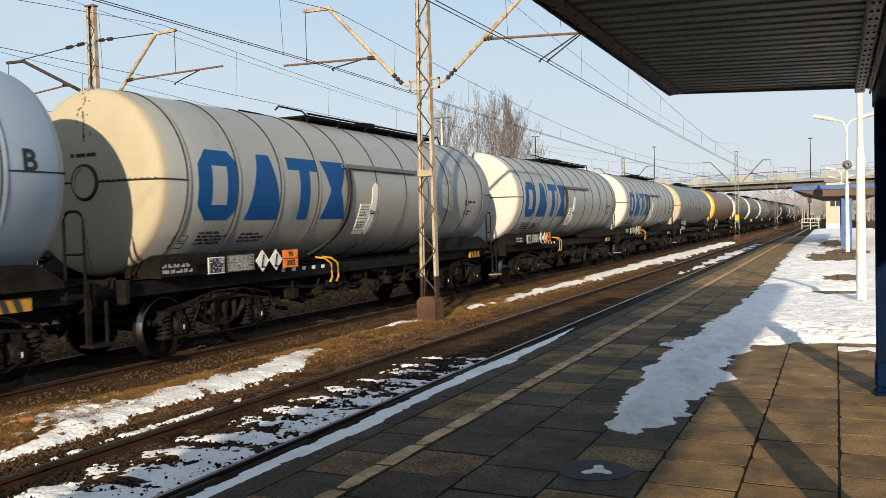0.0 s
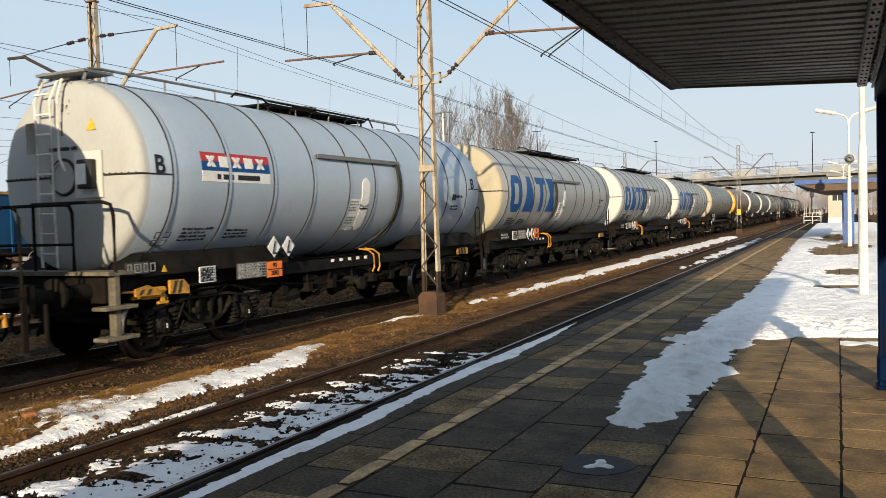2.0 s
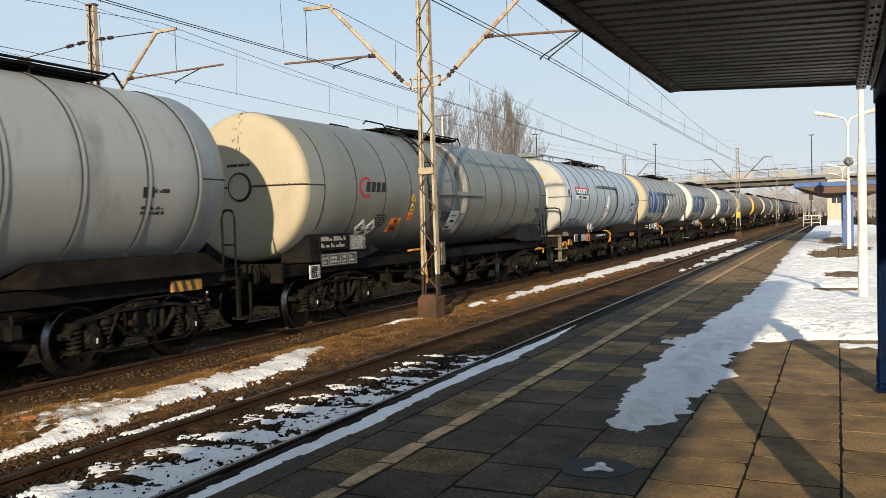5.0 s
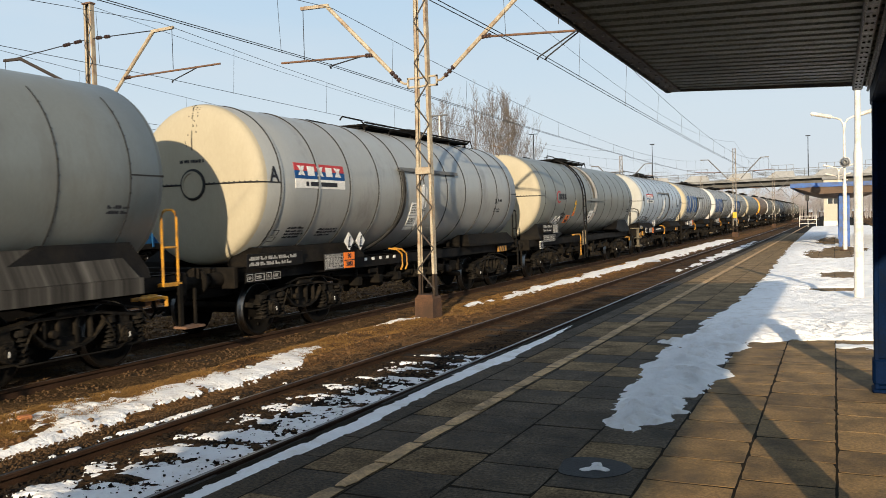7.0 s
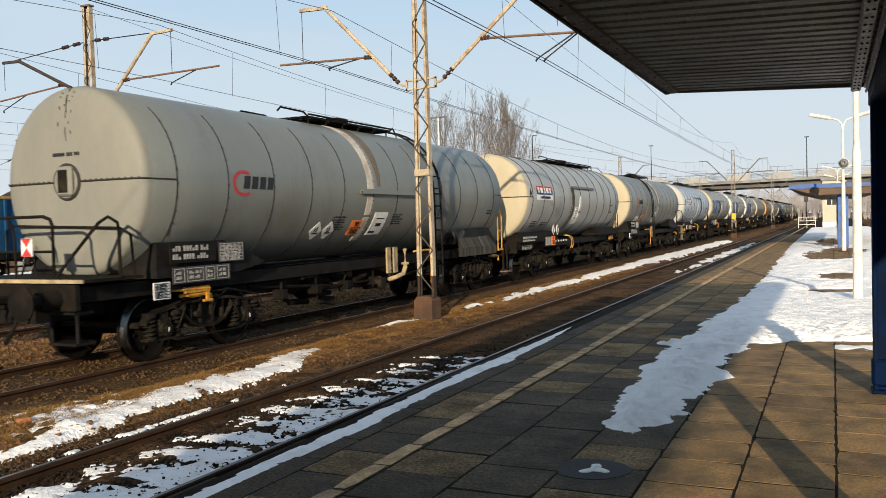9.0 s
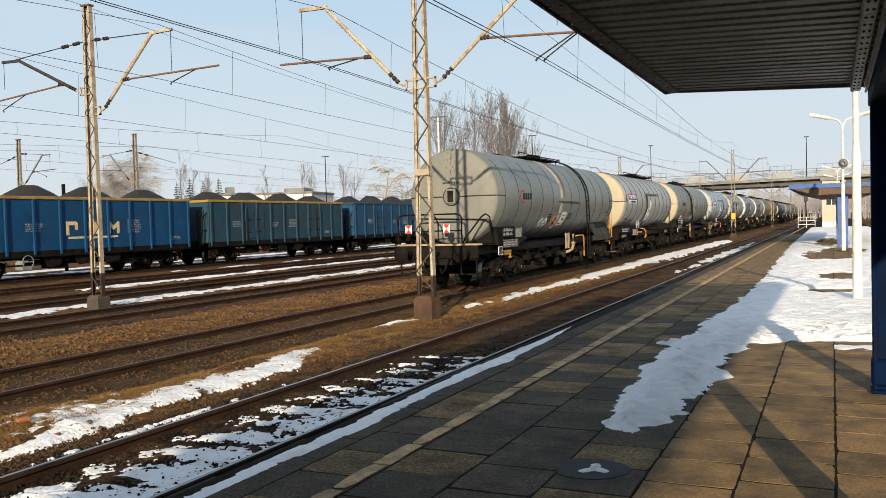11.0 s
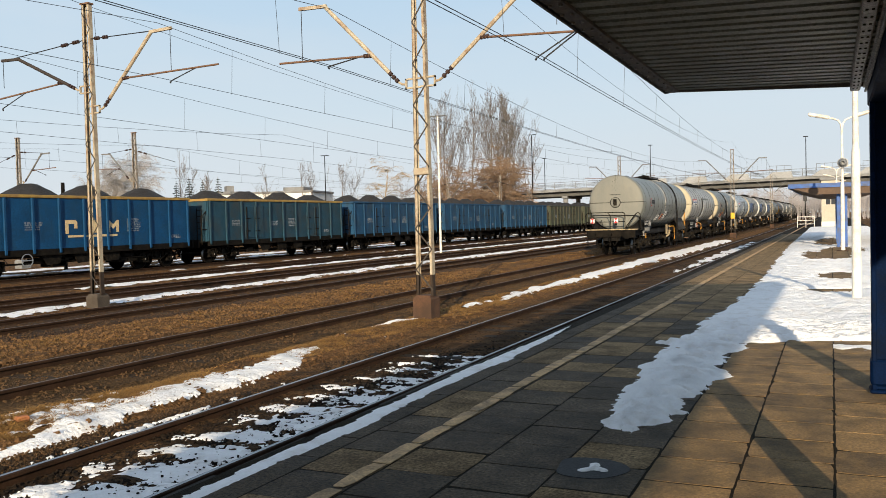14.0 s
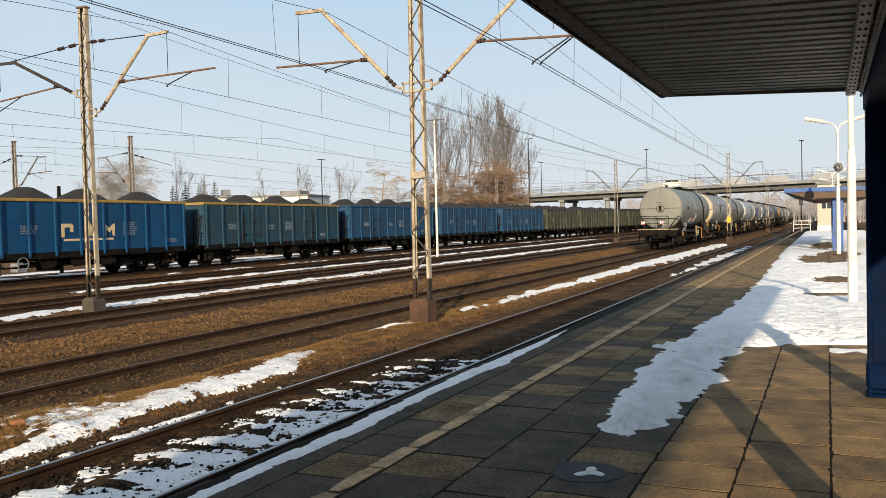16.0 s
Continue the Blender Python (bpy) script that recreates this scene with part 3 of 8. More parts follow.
    bm = BLANK()
    box(bm, -0.12, 0.07, -0.14, 0.14, -0.12, 0.16, 0.03)
    box(bm, -0.1, 0.03, -0.2, 0.2, -0.1, -0.05, 0.01)
    rod(bm, (0.06, 0, 0), (0.11, 0, 0), 0.115, 14)
    rod(bm, (0.1, 0, 0), (0.13, 0, 0), 0.06, 10)
    for k in range(6):
        a = k * math.tau / 6
        rod(bm, (0.1, 0.088 * math.cos(a), 0.088 * math.sin(a)), (0.125, 0.088 * math.cos(a), 0.088 * math.sin(a)), 0.016, 6)
    out["axle_box"] = finish(bm)
    out["axle_box"].materials.append(M_BOGIE)
    bm = BLANK()
    pts = []
    for k in range(61):
        a = k / 60 * math.tau * 5
        pts.append((0.078 * math.cos(a), 0.078 * math.sin(a), 0.30 * k / 60))
    tube(bm, pts, 0.019, 5)
    rod(bm, (0, 0, 0), (0, 0, 0.3), 0.045, 8)
    out["spring"] = finish(bm)
    out["spring"].materials.append(M_BOGIE)
    bm = BLANK()
    box(bm, 0.13, 0.134, -0.009, 0.009, -0.04, 0.03)
    out["mark"] = finish(bm)
    out["mark"].materials.append(M_MARK)
    return out


BG = bogie_meshes()


def bogie(parent, y):
    f = put("bogie", BG["frame"], None, parent, at=pose(0, y, 0))
    sets = []
    for dy in (-0.92, 0.92):
        w = put("wheelset", BG["wheelset"], None, f, at=pose(0, dy, 0.46))
        sets.append((w, dy))
        for s in (-1, 1):
            put("axle_box", BG["axle_box"], None, f, at=pose(s * 1.03, dy, 0.48, 0, 0, 0 if s > 0 else 180))
            put("paint_mark", BG["mark"], None, f, at=pose(s * 1.03, dy, 0.48, 0, 0, 0 if s > 0 else 180))
            for d in (-0.25, 0.25):
                put("spring", BG["spring"], None, f, at=pose(s * 1.03, dy + d, 0.37))
    return sets


def buffers(parent, y, s):
    """Buffers and coupling at an end; s = -1 for the rear."""
    for x in (-0.875, 0.875):
        bm = BLANK()
        lathe(bm, [(0, 0.0), (0, 0.17), (s * 0.05, 0.17), (s * 0.06, 0.12), (s * 0.34, 0.115), (s * 0.34, 0.085), (s * 0.55, 0.085), (s * 0.56, 0.22), (s * 0.585, 0.225), (s * 0.6, 0.15), (s * 0.605, 0.0)], 18)
        put("buffer", bm, M_UNDER, parent, smooth=False, at=pose(x, y, 1.05))
    bm = BLANK()
    box(bm, -0.05, 0.05, min(0, s * 0.3), max(0, s * 0.3), 0.98, 1.1, 0.02)
    tube(bm, [(0, s * 0.25, 1.02), (0.06, s * 0.32, 0.9), (0.05, s * 0.3, 0.72), (0, s * 0.28, 0.66), (-0.05, s * 0.3, 0.72), (-0.06, s * 0.32, 0.9), (0, s * 0.25, 1.02)], 0.025)
    rod(bm, (0, s * 0.3, 0.62), (0, s * 0.3, 0.5), 0.04)
    for x in (-0.35, 0.35):
        tube(bm, [(x, 0, 0.9), (x, s * 0.2, 0.85), (x * 0.9, s * 0.3, 0.62), (x * 0.6, s * 0.3, 0.5), (x * 0.3, s * 0.15, 0.62)], 0.028)
    put("coupling", bm, M_UNDER, parent, at=pose(0, y, 0))


def hoop(bm, x, y, z0, z1, w, r=0.022, along="y"):
    d = Vector((0, w / 2, 0)) if along == "y" else Vector((w / 2, 0, 0))
    c = Vector((x, y, 0))
    pts = [c - d + Vector((0, 0, z0)), c - d + Vector((0, 0, z1 - 0.12)), c - d * 0.75 + Vector((0, 0, z1 - 0.03)), c - d * 0.35 + Vector((0, 0, z1)), c + d * 0.35 + Vector((0, 0, z1)),
           c + d * 0.75 + Vector((0, 0, z1 - 0.03)), c + d + Vector((0, 0, z1 - 0.12)), c + d + Vector((0, 0, z0))]
    tube(bm, pts, r)


def glyph_row(u0, u1, size, rng):
    """Runs of letter-wide bars with gaps between words, from u0 to u1."""
    u = u0
    while u < u1 - size * 0.5:
        for _ in range(rng.randint(2, 6)):
            e = u + size * rng.uniform(0.45, 0.7)
            if e > u1:
                return
            yield u, e
            u = e + size * 0.2
        u += size * 0.55


def bars(bm, x, y, z, w, h, n, rng, fill=0.8):
    """Rows of short bars for writing that cannot be read, on a plane that faces +x."""
    for k in range(n):
        zz = z + h * (1 - (k + 0.5) / n)
        half = h / n * 0.33
        for u, e in glyph_row(y, y + w * rng.uniform(fill, 1.0), half * 2, rng):
            lo = half * rng.choice((1.0, 1.0, 0.55))
            box(bm, x, x + 0.004, u, e, zz - half, zz - half + 2 * lo)


def shell_bars(bm, u0, w, v0, dv, n, rng):
    for k in range(n):
        v = v0 - k * dv
        for u, e in glyph_row(u0, u0 + w * rng.uniform(0.7, 1.0), R * radians(dv) * 0.62, rng):
            on_shell(bm, [rect(u, e, v - dv * 0.31, v + dv * rng.choice((0.31, 0.31, 0.05)))], 0.004)


def frame_plate(bm, x, y, z, w, h, t=0.015):
    box(bm, x, x + t, y, y + w, z, z + h)


def tank_wagon(spec):
    rng = random.Random(spec["seed"])
    L = spec["L"]
    paint, dome = spec["paint"], spec["dome"]
    w = thing("tank_wagon", pose(-9.85, spec["c"], 0), spec["label"], "tank wagon", "tank wagons of the train")
    rear, front = spec.get("rear", 0.62), spec.get("front", 0.62)
    # shell and domes
    bm = BLANK()
    lathe(bm, [(0.0, R - 0.02), (0.03, R)] + [(L * k / 12, R) for k in range(1, 12)] + [(L - 0.03, R), (L, R - 0.02)], 72, "y", (0, 0, ZC))
    put("shell", bm, paint, w, smooth=True)
    for y0, s in ((0, -1), (L, 1)):
        bm = BLANK()
        prof = [(0.03 * -s, R - 0.005), (0.0, R - 0.012)]
        for k in range(1, 13):
            a = k / 12 * math.pi / 2
            prof.append((s * 0.21 * (math.sin(a) ** 0.8), (R - 0.012) * (math.cos(a) ** 0.42 if k < 12 else 0.0)))
        lathe(bm, prof, 72, "y", (0, y0, ZC))
        d = put("end_dome", bm, dome, w, spec["dome_label"], smooth=True)
        if s > 0:
            d["label"] = "end dome of the tank"
        bm = BLANK()
        yy = y0 + s * 0.205
        lathe(bm, [(yy, 0.24), (yy + s * 0.03, 0.24), (yy + s * 0.03, 0.2), (yy + s * 0.012, 0.2), (yy + s * 0.012, 0.0)], 24, "y", (0, 0, ZC))
        put("inspection_cover", bm, dome, d)
        bm = BLANK()
        lathe(bm, [(yy - s * 0.01, 0.268), (yy + s * 0.014, 0.268), (yy + s * 0.033, 0.25), (yy + s * 0.033, 0.228)], 28, "y", (0, 0, ZC))
        put("cover_ring", bm, M_BAND, d)
        bm = BLANK()
        for a in (0, math.pi):
            pts = [((R - 0.012) * (math.cos(k / 12 * math.pi / 2) ** 0.42) * math.cos(a), y0 + s * (0.21 * math.sin(k / 12 * math.pi / 2) ** 0.8 + 0.004), ZC) for k in range(0, 12)]
            tube(bm, [p for p in pts if abs(p[0]) > 0.3] + [(0.26 * math.cos(a), y0 + s * 0.212, ZC)], 0.014, 4)
        for k in range(26):
            x = -R + 0.1 + k * (2 * R - 0.2) / 25
            if abs(x) > 0.27:
                yy2 = y0 + s * (0.21 * math.sin(math.acos(min(1, (abs(x) / R) ** (1 / 0.42)))) ** 0.8 + 0.006)
                rod(bm, (x, yy2, ZC + 0.015), (x, yy2 + s * 0.012, ZC + 0.015), 0.014, 5)
        tagged(put("seam", bm, M_BAND, d), kind="stuff")
        bm = BLANK()
        pts = []
        for k in range(1, 12):
            a = k / 12 * math.pi / 2
            pts.append((rng.uniform(-0.01, 0.01), y0 + s * (0.21 * math.sin(a) ** 0.8 + 0.003), ZC + (R - 0.012) * math.cos(a) ** 0.42))
        for p, q in zip(pts, pts[1:]):
            if rng.random() < 0.85:
                beam(bm, p, q, rng.uniform(0.012, 0.035), 0.004)
            for _ in range(2):
                o = Vector((rng.uniform(-0.14, 0.14), s * 0.002, 0))
                f = rng.uniform(0, 0.5)
                beam(bm, Vector(p).lerp(Vector(q), f) + o, Vector(p).lerp(Vector(q), f + rng.uniform(0.15, 0.5)) + o, rng.uniform(0.008, 0.018), 0.004)
        if spec.get("low_seam"):
            for k in range(1, 10):
                a, b = k / 12 * math.pi / 2, (k + 0.7) / 12 * math.pi / 2
                beam(bm, (0, y0 + s * (0.21 * math.sin(a) ** 0.8 + 0.003), ZC - (R - 0.012) * math.cos(a) ** 0.42), (0, y0 + s * (0.21 * math.sin(b) ** 0.8 + 0.003), ZC - (R - 0.012) * math.cos(b) ** 0.42), 0.012, 0.006)
        tagged(put("dirt_run", bm, M_BAND, d), kind="stuff")
        if s < 0:
            bm = BLANK()
            for u, e in glyph_row(-0.26, 0.28, 0.05, rng):
                box(bm, u, e - 0.008, y0 - 0.222, y0 - 0.2, ZC + 0.37, ZC + 0.42)
            tagged(put("marking", bm, M_DARKMARK, d), kind="stuff")
    # hoops round the shell
    if spec["style"] == "bands":
        bm = BLANK()
        lathe(bm, [(-0.048, R - 0.01), (-0.048, R + 0.006), (-0.032, R + 0.007), (-0.03, R + 0.016), (0.03, R + 0.016), (0.032, R + 0.007), (0.048, R + 0.006), (0.048, R - 0.01)], 72, "y", (0, 0, ZC))
        ring = finish(bm, False)
        ring.materials.append(paint)
        ring.materials.append(M_BAND)
        for f in ring.polygons:
            f.material_index = 1 if abs(f.center.y) > 0.03 else 0
        for y in spec["rings"]:
            put("hoop", ring, None, w, at=pose(0, y, 0))
    else:
        bm = BLANK()
        lathe(bm, [(-0.008, R - 0.005), (-0.008, R + 0.006), (0.008, R + 0.006), (0.008, R - 0.005)], 40, "y", (0, 0, ZC), (radians(-62), radians(50)))
        for k in range(12):
            a = radians(-50 + k * 8)
            rod(bm, ((R + 0.002) * math.cos(a), 0, ZC + (R + 0.002) * math.sin(a)), ((R + 0.016) * math.cos(a), 0, ZC + (R + 0.016) * math.sin(a)), 0.014, 5)
        ring = finish(bm)
        ring.materials.append(M_BAND)
        for y in spec["rings"]:
            put("seam_strip", ring, None, w, at=pose(0, y, 0))
    for a, b in ((0.0, spec["rings"][0]), (spec["rings"][-1], L)):
        bm = BLANK()
        on_shell(bm, [(-0.4, a, b, 0.4, a, b)], 0.01)
        put("side_seam", bm, M_BAND, w)
    # saddles, frame and buffer beams
    bm = BLANK()
    for s in (-1, 1):
        x = s * 1.02
        box(bm, x - 0.04, x + 0.04, -rear, L + front, 0.97, 1.22)
        box(bm, x - 0.1 if s > 0 else x - 0.04, x + 0.04 if s > 0 else x + 0.1, -rear, L + front, 0.97, 0.99)
        box(bm, x - 0.1 if s > 0 else x - 0.04, x + 0.04 if s > 0 else x + 0.1, -rear, L + front, 1.2, 1.22)
    box(bm, -0.4, 0.4, -rear, L + front, 0.72, 1.2)
    for k in range(9):
        y = 0.3 + k * (L - 0.6) / 8
        box(bm, -1.0, 1.0, y - 0.06, y + 0.06, 1.0, 1.2)
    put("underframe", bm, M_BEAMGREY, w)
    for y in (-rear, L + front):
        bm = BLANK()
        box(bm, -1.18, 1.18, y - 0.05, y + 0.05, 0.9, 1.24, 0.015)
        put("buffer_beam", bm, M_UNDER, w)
    for y0 in (0.15, L - 1.95):
        bm = BLANK()
        for s in (-1, 1):
            if spec["style"] == "bands":
                ya, yb = (y0 - 0.25, y0 + 3.1) if y0 < 2 else (y0 - 1.3, y0 + 2.05)
                outline = [(ya, 1.22), (yb, 1.22), (yb, 1.31), (yb - 0.25, 1.52), (ya + 0.25, 1.52), (ya, 1.31)]
            else:
                outline = [(y0, 1.22), (y0 + 1.8, 1.22), (y0 + 1.8 + (0.7 if y0 < 2 else 0), 1.34), (y0 + 1.6, 1.72), (y0 + 0.15, 1.72), (y0 - (0.7 if y0 > 2 else 0), 1.34)]
            a = [bm.verts.new((s * (1.28 if v < 1.3 else 1.25 if v < 1.5 else 1.12), u, v)) for u, v in outline]
            b = [bm.verts.new((s * 0.6, u, v)) for u, v in outline]
            bm.faces.new(a)
            bm.faces.new(b[::-1])
            for k in range(6):
                bm.faces.new((a[k], a[(k + 1) % 6], b[(k + 1) % 6], b[k]))
        put("saddle", bm, M_UNDER if spec["style"] == "bands" else M_BEAMGREY, w)
    buffers(w, -rear, -1)
    buffers(w, L + front, 1)
    sets = bogie(w, 1.37) + bogie(w, L - 1.37)
    # brake gear and valves below the tank
    bm = BLANK()
    rod(bm, (-0.5, L * 0.42, 0.75), (-0.5, L * 0.42 + 1.3, 0.75), 0.2, 14)
    rod(bm, (0.45, L * 0.36, 0.7), (0.45, L * 0.36 + 0.5, 0.7), 0.22, 14)
    tube(bm, [(0.9, 2.6, 0.9), (0.95, L * 0.4, 0.72), (0.95, L * 0.6, 0.72), (0.9, L - 2.6, 0.9)], 0.03)
    tube(bm, [(0.7, 2.6, 0.8), (0.75, L * 0.5, 0.6), (0.7, L - 2.6, 0.8)], 0.025)
    for k in range(7):
        y = 3.4 + k * (L - 6.8) / 6
        rod(bm, (1.0, y, 0.95), (1.0 + rng.uniform(-0.1, 0.05), y + rng.uniform(-0.1, 0.1), 0.5 + rng.uniform(0, 0.15)), 0.022, 6)
        box(bm, 0.85, 1.08, y - 0.08, y + 0.1, 0.62, 0.8, 0.02)
    for k in range(30):
        y = 3.2 + rng.random() * (L - 6.4)
        x = rng.uniform(0.2, 0.95)
        z = rng.uniform(0.45, 0.85)
        a = rng.uniform(0.08, 0.3)
        if rng.random() < 0.5:
            box(bm, x - 0.08, x + 0.08, y - a, y + a, z, z + rng.uniform(0.08, 0.25), 0.015)
        else:
            rod(bm, (x, y - a, z), (x + rng.uniform(-0.2, 0.2), y + a, z + rng.uniform(-0.1, 0.15)), rng.uniform(0.03, 0.1), 8)
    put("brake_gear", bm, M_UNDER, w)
    bm = BLANK()
    rod(bm, (0, L * 0.5, 1.3), (0, L * 0.5, 0.75), 0.16, 14)
    tube(bm, [(0, L * 0.5, 0.8), (0.4, L * 0.5, 0.72), (1.05, L * 0.5, 0.72), (1.2, L * 0.5, 0.66)], 0.075, 10)
    lathe(bm, [(1.18, 0.0), (1.18, 0.13), (1.25, 0.13), (1.25, 0.0)], 14, "x", (0, L * 0.5, 0.66))
    put("outlet_valve", bm, M_BOGIE, w)
    # roof walkway
    y0, y1 = spec["walkway"]
    bm = BLANK()
    zt = ZC + R + 0.05
    for x in (-0.36, -0.12, 0.12, 0.36):
        box(bm, x - 0.1, x + 0.1, y0, y1, zt, zt + 0.035)
    for k in range(6):
        y = y0 + 0.1 + k * (y1 - y0 - 0.2) / 5
        for x in (-0.4, 0.4):
            rod(bm, (x, y, zt), (x, y, ZC + R - 0.07), 0.02, 6)
        box(bm, -0.48, 0.48, y - 0.03, y + 0.03, zt - 0.03, zt)
    put("walkway", bm, M_BEAMGREY, w)
    bm = BLANK()
    for s in (-1, 1):
        tube(bm, [(s * 0.46, y0 - 1.0, zt + 0.02), (s * 0.46, y0 - 0.9, zt + 0.1), (s * 0.46, y0 - 0.15, zt + 0.09), (s * 0.46, y0, zt + 0.02)], 0.018)
        tube(bm, [(s * 0.46, y1, zt + 0.03), (s * 0.46, y1 + 0.12, zt + 0.1), (s * 0.46, y1 + 0.3, zt - 0.1)], 0.018)
        rod(bm, (s * 0.48, y0, zt + 0.06), (s * 0.48, y1, zt + 0.06), 0.022, 6)
    put("walkway_rail", bm, M_UNDER, w)
    bm = BLANK()
    lathe(bm, [(ZC + R - 0.05, 0.3), (ZC + R + 0.2, 0.3), (ZC + R + 0.21, 0.26), (ZC + R + 0.24, 0.1), (ZC + R + 0.24, 0.0)], 18, "z", (0, (y0 + y1) / 2, 0))
    put("manhole", bm, M_UNDER, w)
    # drip rail over the filling side
    g0, g1, ga = spec["gutter"]
    for s in (1, -1):
        bm = BLANK()
        a = radians(ga)
        x, z = (R + 0.03) * math.cos(a) * s, ZC + (R + 0.03) * math.sin(a)
        beam(bm, (x, g0, z), (x, g1, z), 0.07, 0.05)
        box(bm, min(x, x + s * 0.045), max(x, x + s * 0.045), g0, g1, z - 0.03, z + 0.045)
        put("drip_rail", bm, M_HOOP if spec["style"] == "bands" else paint, w)
    # steps, handles and hand rails
    for y, s in ((-rear + 0.12, -1), (L + front - 0.12, 1)):
        for x in (1.24, -1.24):
            if s < 0:
                continue
            bm = BLANK()
            hoop(bm, x - 0.04, y - 0.18, 1.1, 2.16, 0.3, 0.02)
            rod(bm, (x - 0.04, y - 0.33, 1.62), (x - 0.04, y - 0.03, 1.62), 0.016, 6)
            box(bm, x - 0.12, x, y - 0.36, y, 1.06, 1.11)
            put("hand_hoop", bm, spec.get("hoops", M_UNDER), w)
            bm = BLANK()
            box(bm, x - 0.1, x + 0.14, y - 0.1, y + 0.3, 0.43, 0.465)
            st = put("step", bm, M_PLANK if spec.get("pale_steps") else M_RUSTARM if spec.get("hoops") else M_BEAMGREY, w)
            bm = BLANK()
            box(bm, x - 0.02, x + 0.02, y - 0.08, y - 0.01, 0.46, 1.08)
            box(bm, x - 0.02, x + 0.02, y + 0.24, y + 0.27, 0.46, 1.0)
            put("step_hanger", bm, M_UNDER, st)
        if spec["style"] == "seams" and s > 0 or s < 0 and spec.get("rear_handle"):
            bm = BLANK()
            yy = y - 0.55 if s > 0 else 1.05 if spec["style"] == "seams" else 0.15
            tube(bm, [(1.1, yy - 0.3, 0.92), (1.16, yy - 0.2, 0.93), (1.18, yy + 0.1, 0.93), (1.16, yy + 0.3, 0.9), (1.15, yy + 0.32, 0.78)], 0.03)
            box(bm, 1.1, 1.14, yy - 0.12, yy + 0.15, 0.88, 0.97)
            if s < 0:
                tube(bm, [(1.2, yy - 0.55, 1.02), (1.21, yy + 0.25, 1.0)], 0.018)
                box(bm, 1.17, 1.215, yy - 0.3, yy + 0.25, 0.95, 1.05, 0.012)
                box(bm, 1.18, 1.21, yy + 0.16, yy + 0.24, 0.82, 0.95, 0.008)
                box(bm, 1.17, 1.22, yy + 0.1, yy + 0.3, 0.8, 0.84, 0.008)
            put("brake_handle", bm, M_YELLOW, w, "yellow brake pull handle")
    # number boards
    for (name, yb, zb, wb, hb, kind) in spec["boards"]:
        bm = BLANK()
        frame_plate(bm, 1.3, yb, zb, wb, hb)
        b = put("board", bm, {"black": M_BLACK, "white": M_MARK, "orange": M_ORANGE, "grey": M_BEAMGREY}[kind], w)
        bm = BLANK()
        mt = M_DARKMARK if kind in ("white", "orange") else M_STENCIL
        if name == "table":
            n = 5
            for k in range(n + 1):
                box(bm, 1.316, 1.319, yb + 0.02, yb + wb - 0.02, zb + 0.02 + k * (hb - 0.04) / n - 0.005, zb + 0.02 + k * (hb - 0.04) / n + 0.005)
            for k in range(7):
                u = yb + 0.02 + k * (wb - 0.04) / 6
                box(bm, 1.316, 1.319, u - 0.004, u + 0.004, zb + 0.02, zb + hb - 0.02)
            bars(bm, 1.316, yb + 0.04, zb + 0.02, wb - 0.08, hb - 0.04, 5, rng)
        elif name == "rows":
            bars(bm, 1.316, yb + 0.05, zb + 0.03, wb - 0.1, hb - 0.06, 5 if hb > 0.4 else 2, rng)
        elif name == "icons":
            u = yb + 0.03
            for share in (0.17, 0.28, 0.16, 0.22):
                ww = wb * share
                for z0, z1 in ((zb + 0.02, zb + 0.032), (zb + hb - 0.032, zb + hb - 0.02)):
                    box(bm, 1.316, 1.319, u, u + ww, z0, z1)
                for uu in (u, u + ww - 0.012):
                    box(bm, 1.316, 1.319, uu, uu + 0.012, zb + 0.032, zb + hb - 0.032)
                bars(bm, 1.316, u + 0.04, zb + 0.05, ww - 0.08, hb - 0.1, 2, rng)
                u += ww + 0.05
        elif name == "hazard":
            box(bm, 1.316, 1.32, yb, yb + wb, zb + hb / 2 - 0.008, zb + hb / 2 + 0.008)
        tagged(put("marking", bm, mt, b), kind="stuff")
        if name == "hazard":
            words("90", hb * 0.42, side_plane(1.317, yb + wb / 2, zb + hb * 0.75), M_DARKMARK, b)
            words("3082", hb * 0.42, side_plane(1.317, yb + wb / 2, zb + hb * 0.25), M_DARKMARK, b)
    for yb, zb in spec.get("diamonds", ()):
        bm = BLANK()
        e = 0.175
        extrude_outline(bm, [(yb - e, zb), (yb, zb - e), (yb + e, zb), (yb, zb + e)], 0.012, Matrix.Translation((1.32, 0, 0)))
        d = put("hazard_label", bm, M_MARK, w, "white diamond hazard label")
        bm = BLANK()
        box(bm, 1.333, 1.336, yb - 0.05, yb + 0.06, zb - 0.12, zb - 0.09)
        tube(bm, [(1.334, yb - 0.03, zb - 0.1), (1.334, yb, zb + 0.02), (1.334, yb + 0.03, zb + 0.1)], 0.015)
        tagged(put("marking", bm, M_DARKMARK, d), kind="stuff")
    spec["extras"](w, L, rng, spec)
    if spec.get("stage"):
        stage(w)
    return w, sets


def side_post_marks(w, L, rng, u0):
    """Small writing low on the shell."""
    bm = BLANK()
    shell_bars(bm, u0 + 0.5, 0.7, -34, 2.8, 4, rng)
    shell_bars(bm, u0 + 1.5, 0.7, -36, 2.8, 3, rng)
    for a in (u0,):
        for v in (-36, -42):
            on_shell(bm, [rect(a, a + 0.3, v, v + 0.4), rect(a, a + 0.3, v - 4.2, v - 3.8), rect(a, a + 0.015, v - 3.8, v), rect(a + 0.285, a + 0.3, v - 3.8, v)], 0.004)
    tagged(put("marking", bm, M_DARKMARK, w), kind="stuff")


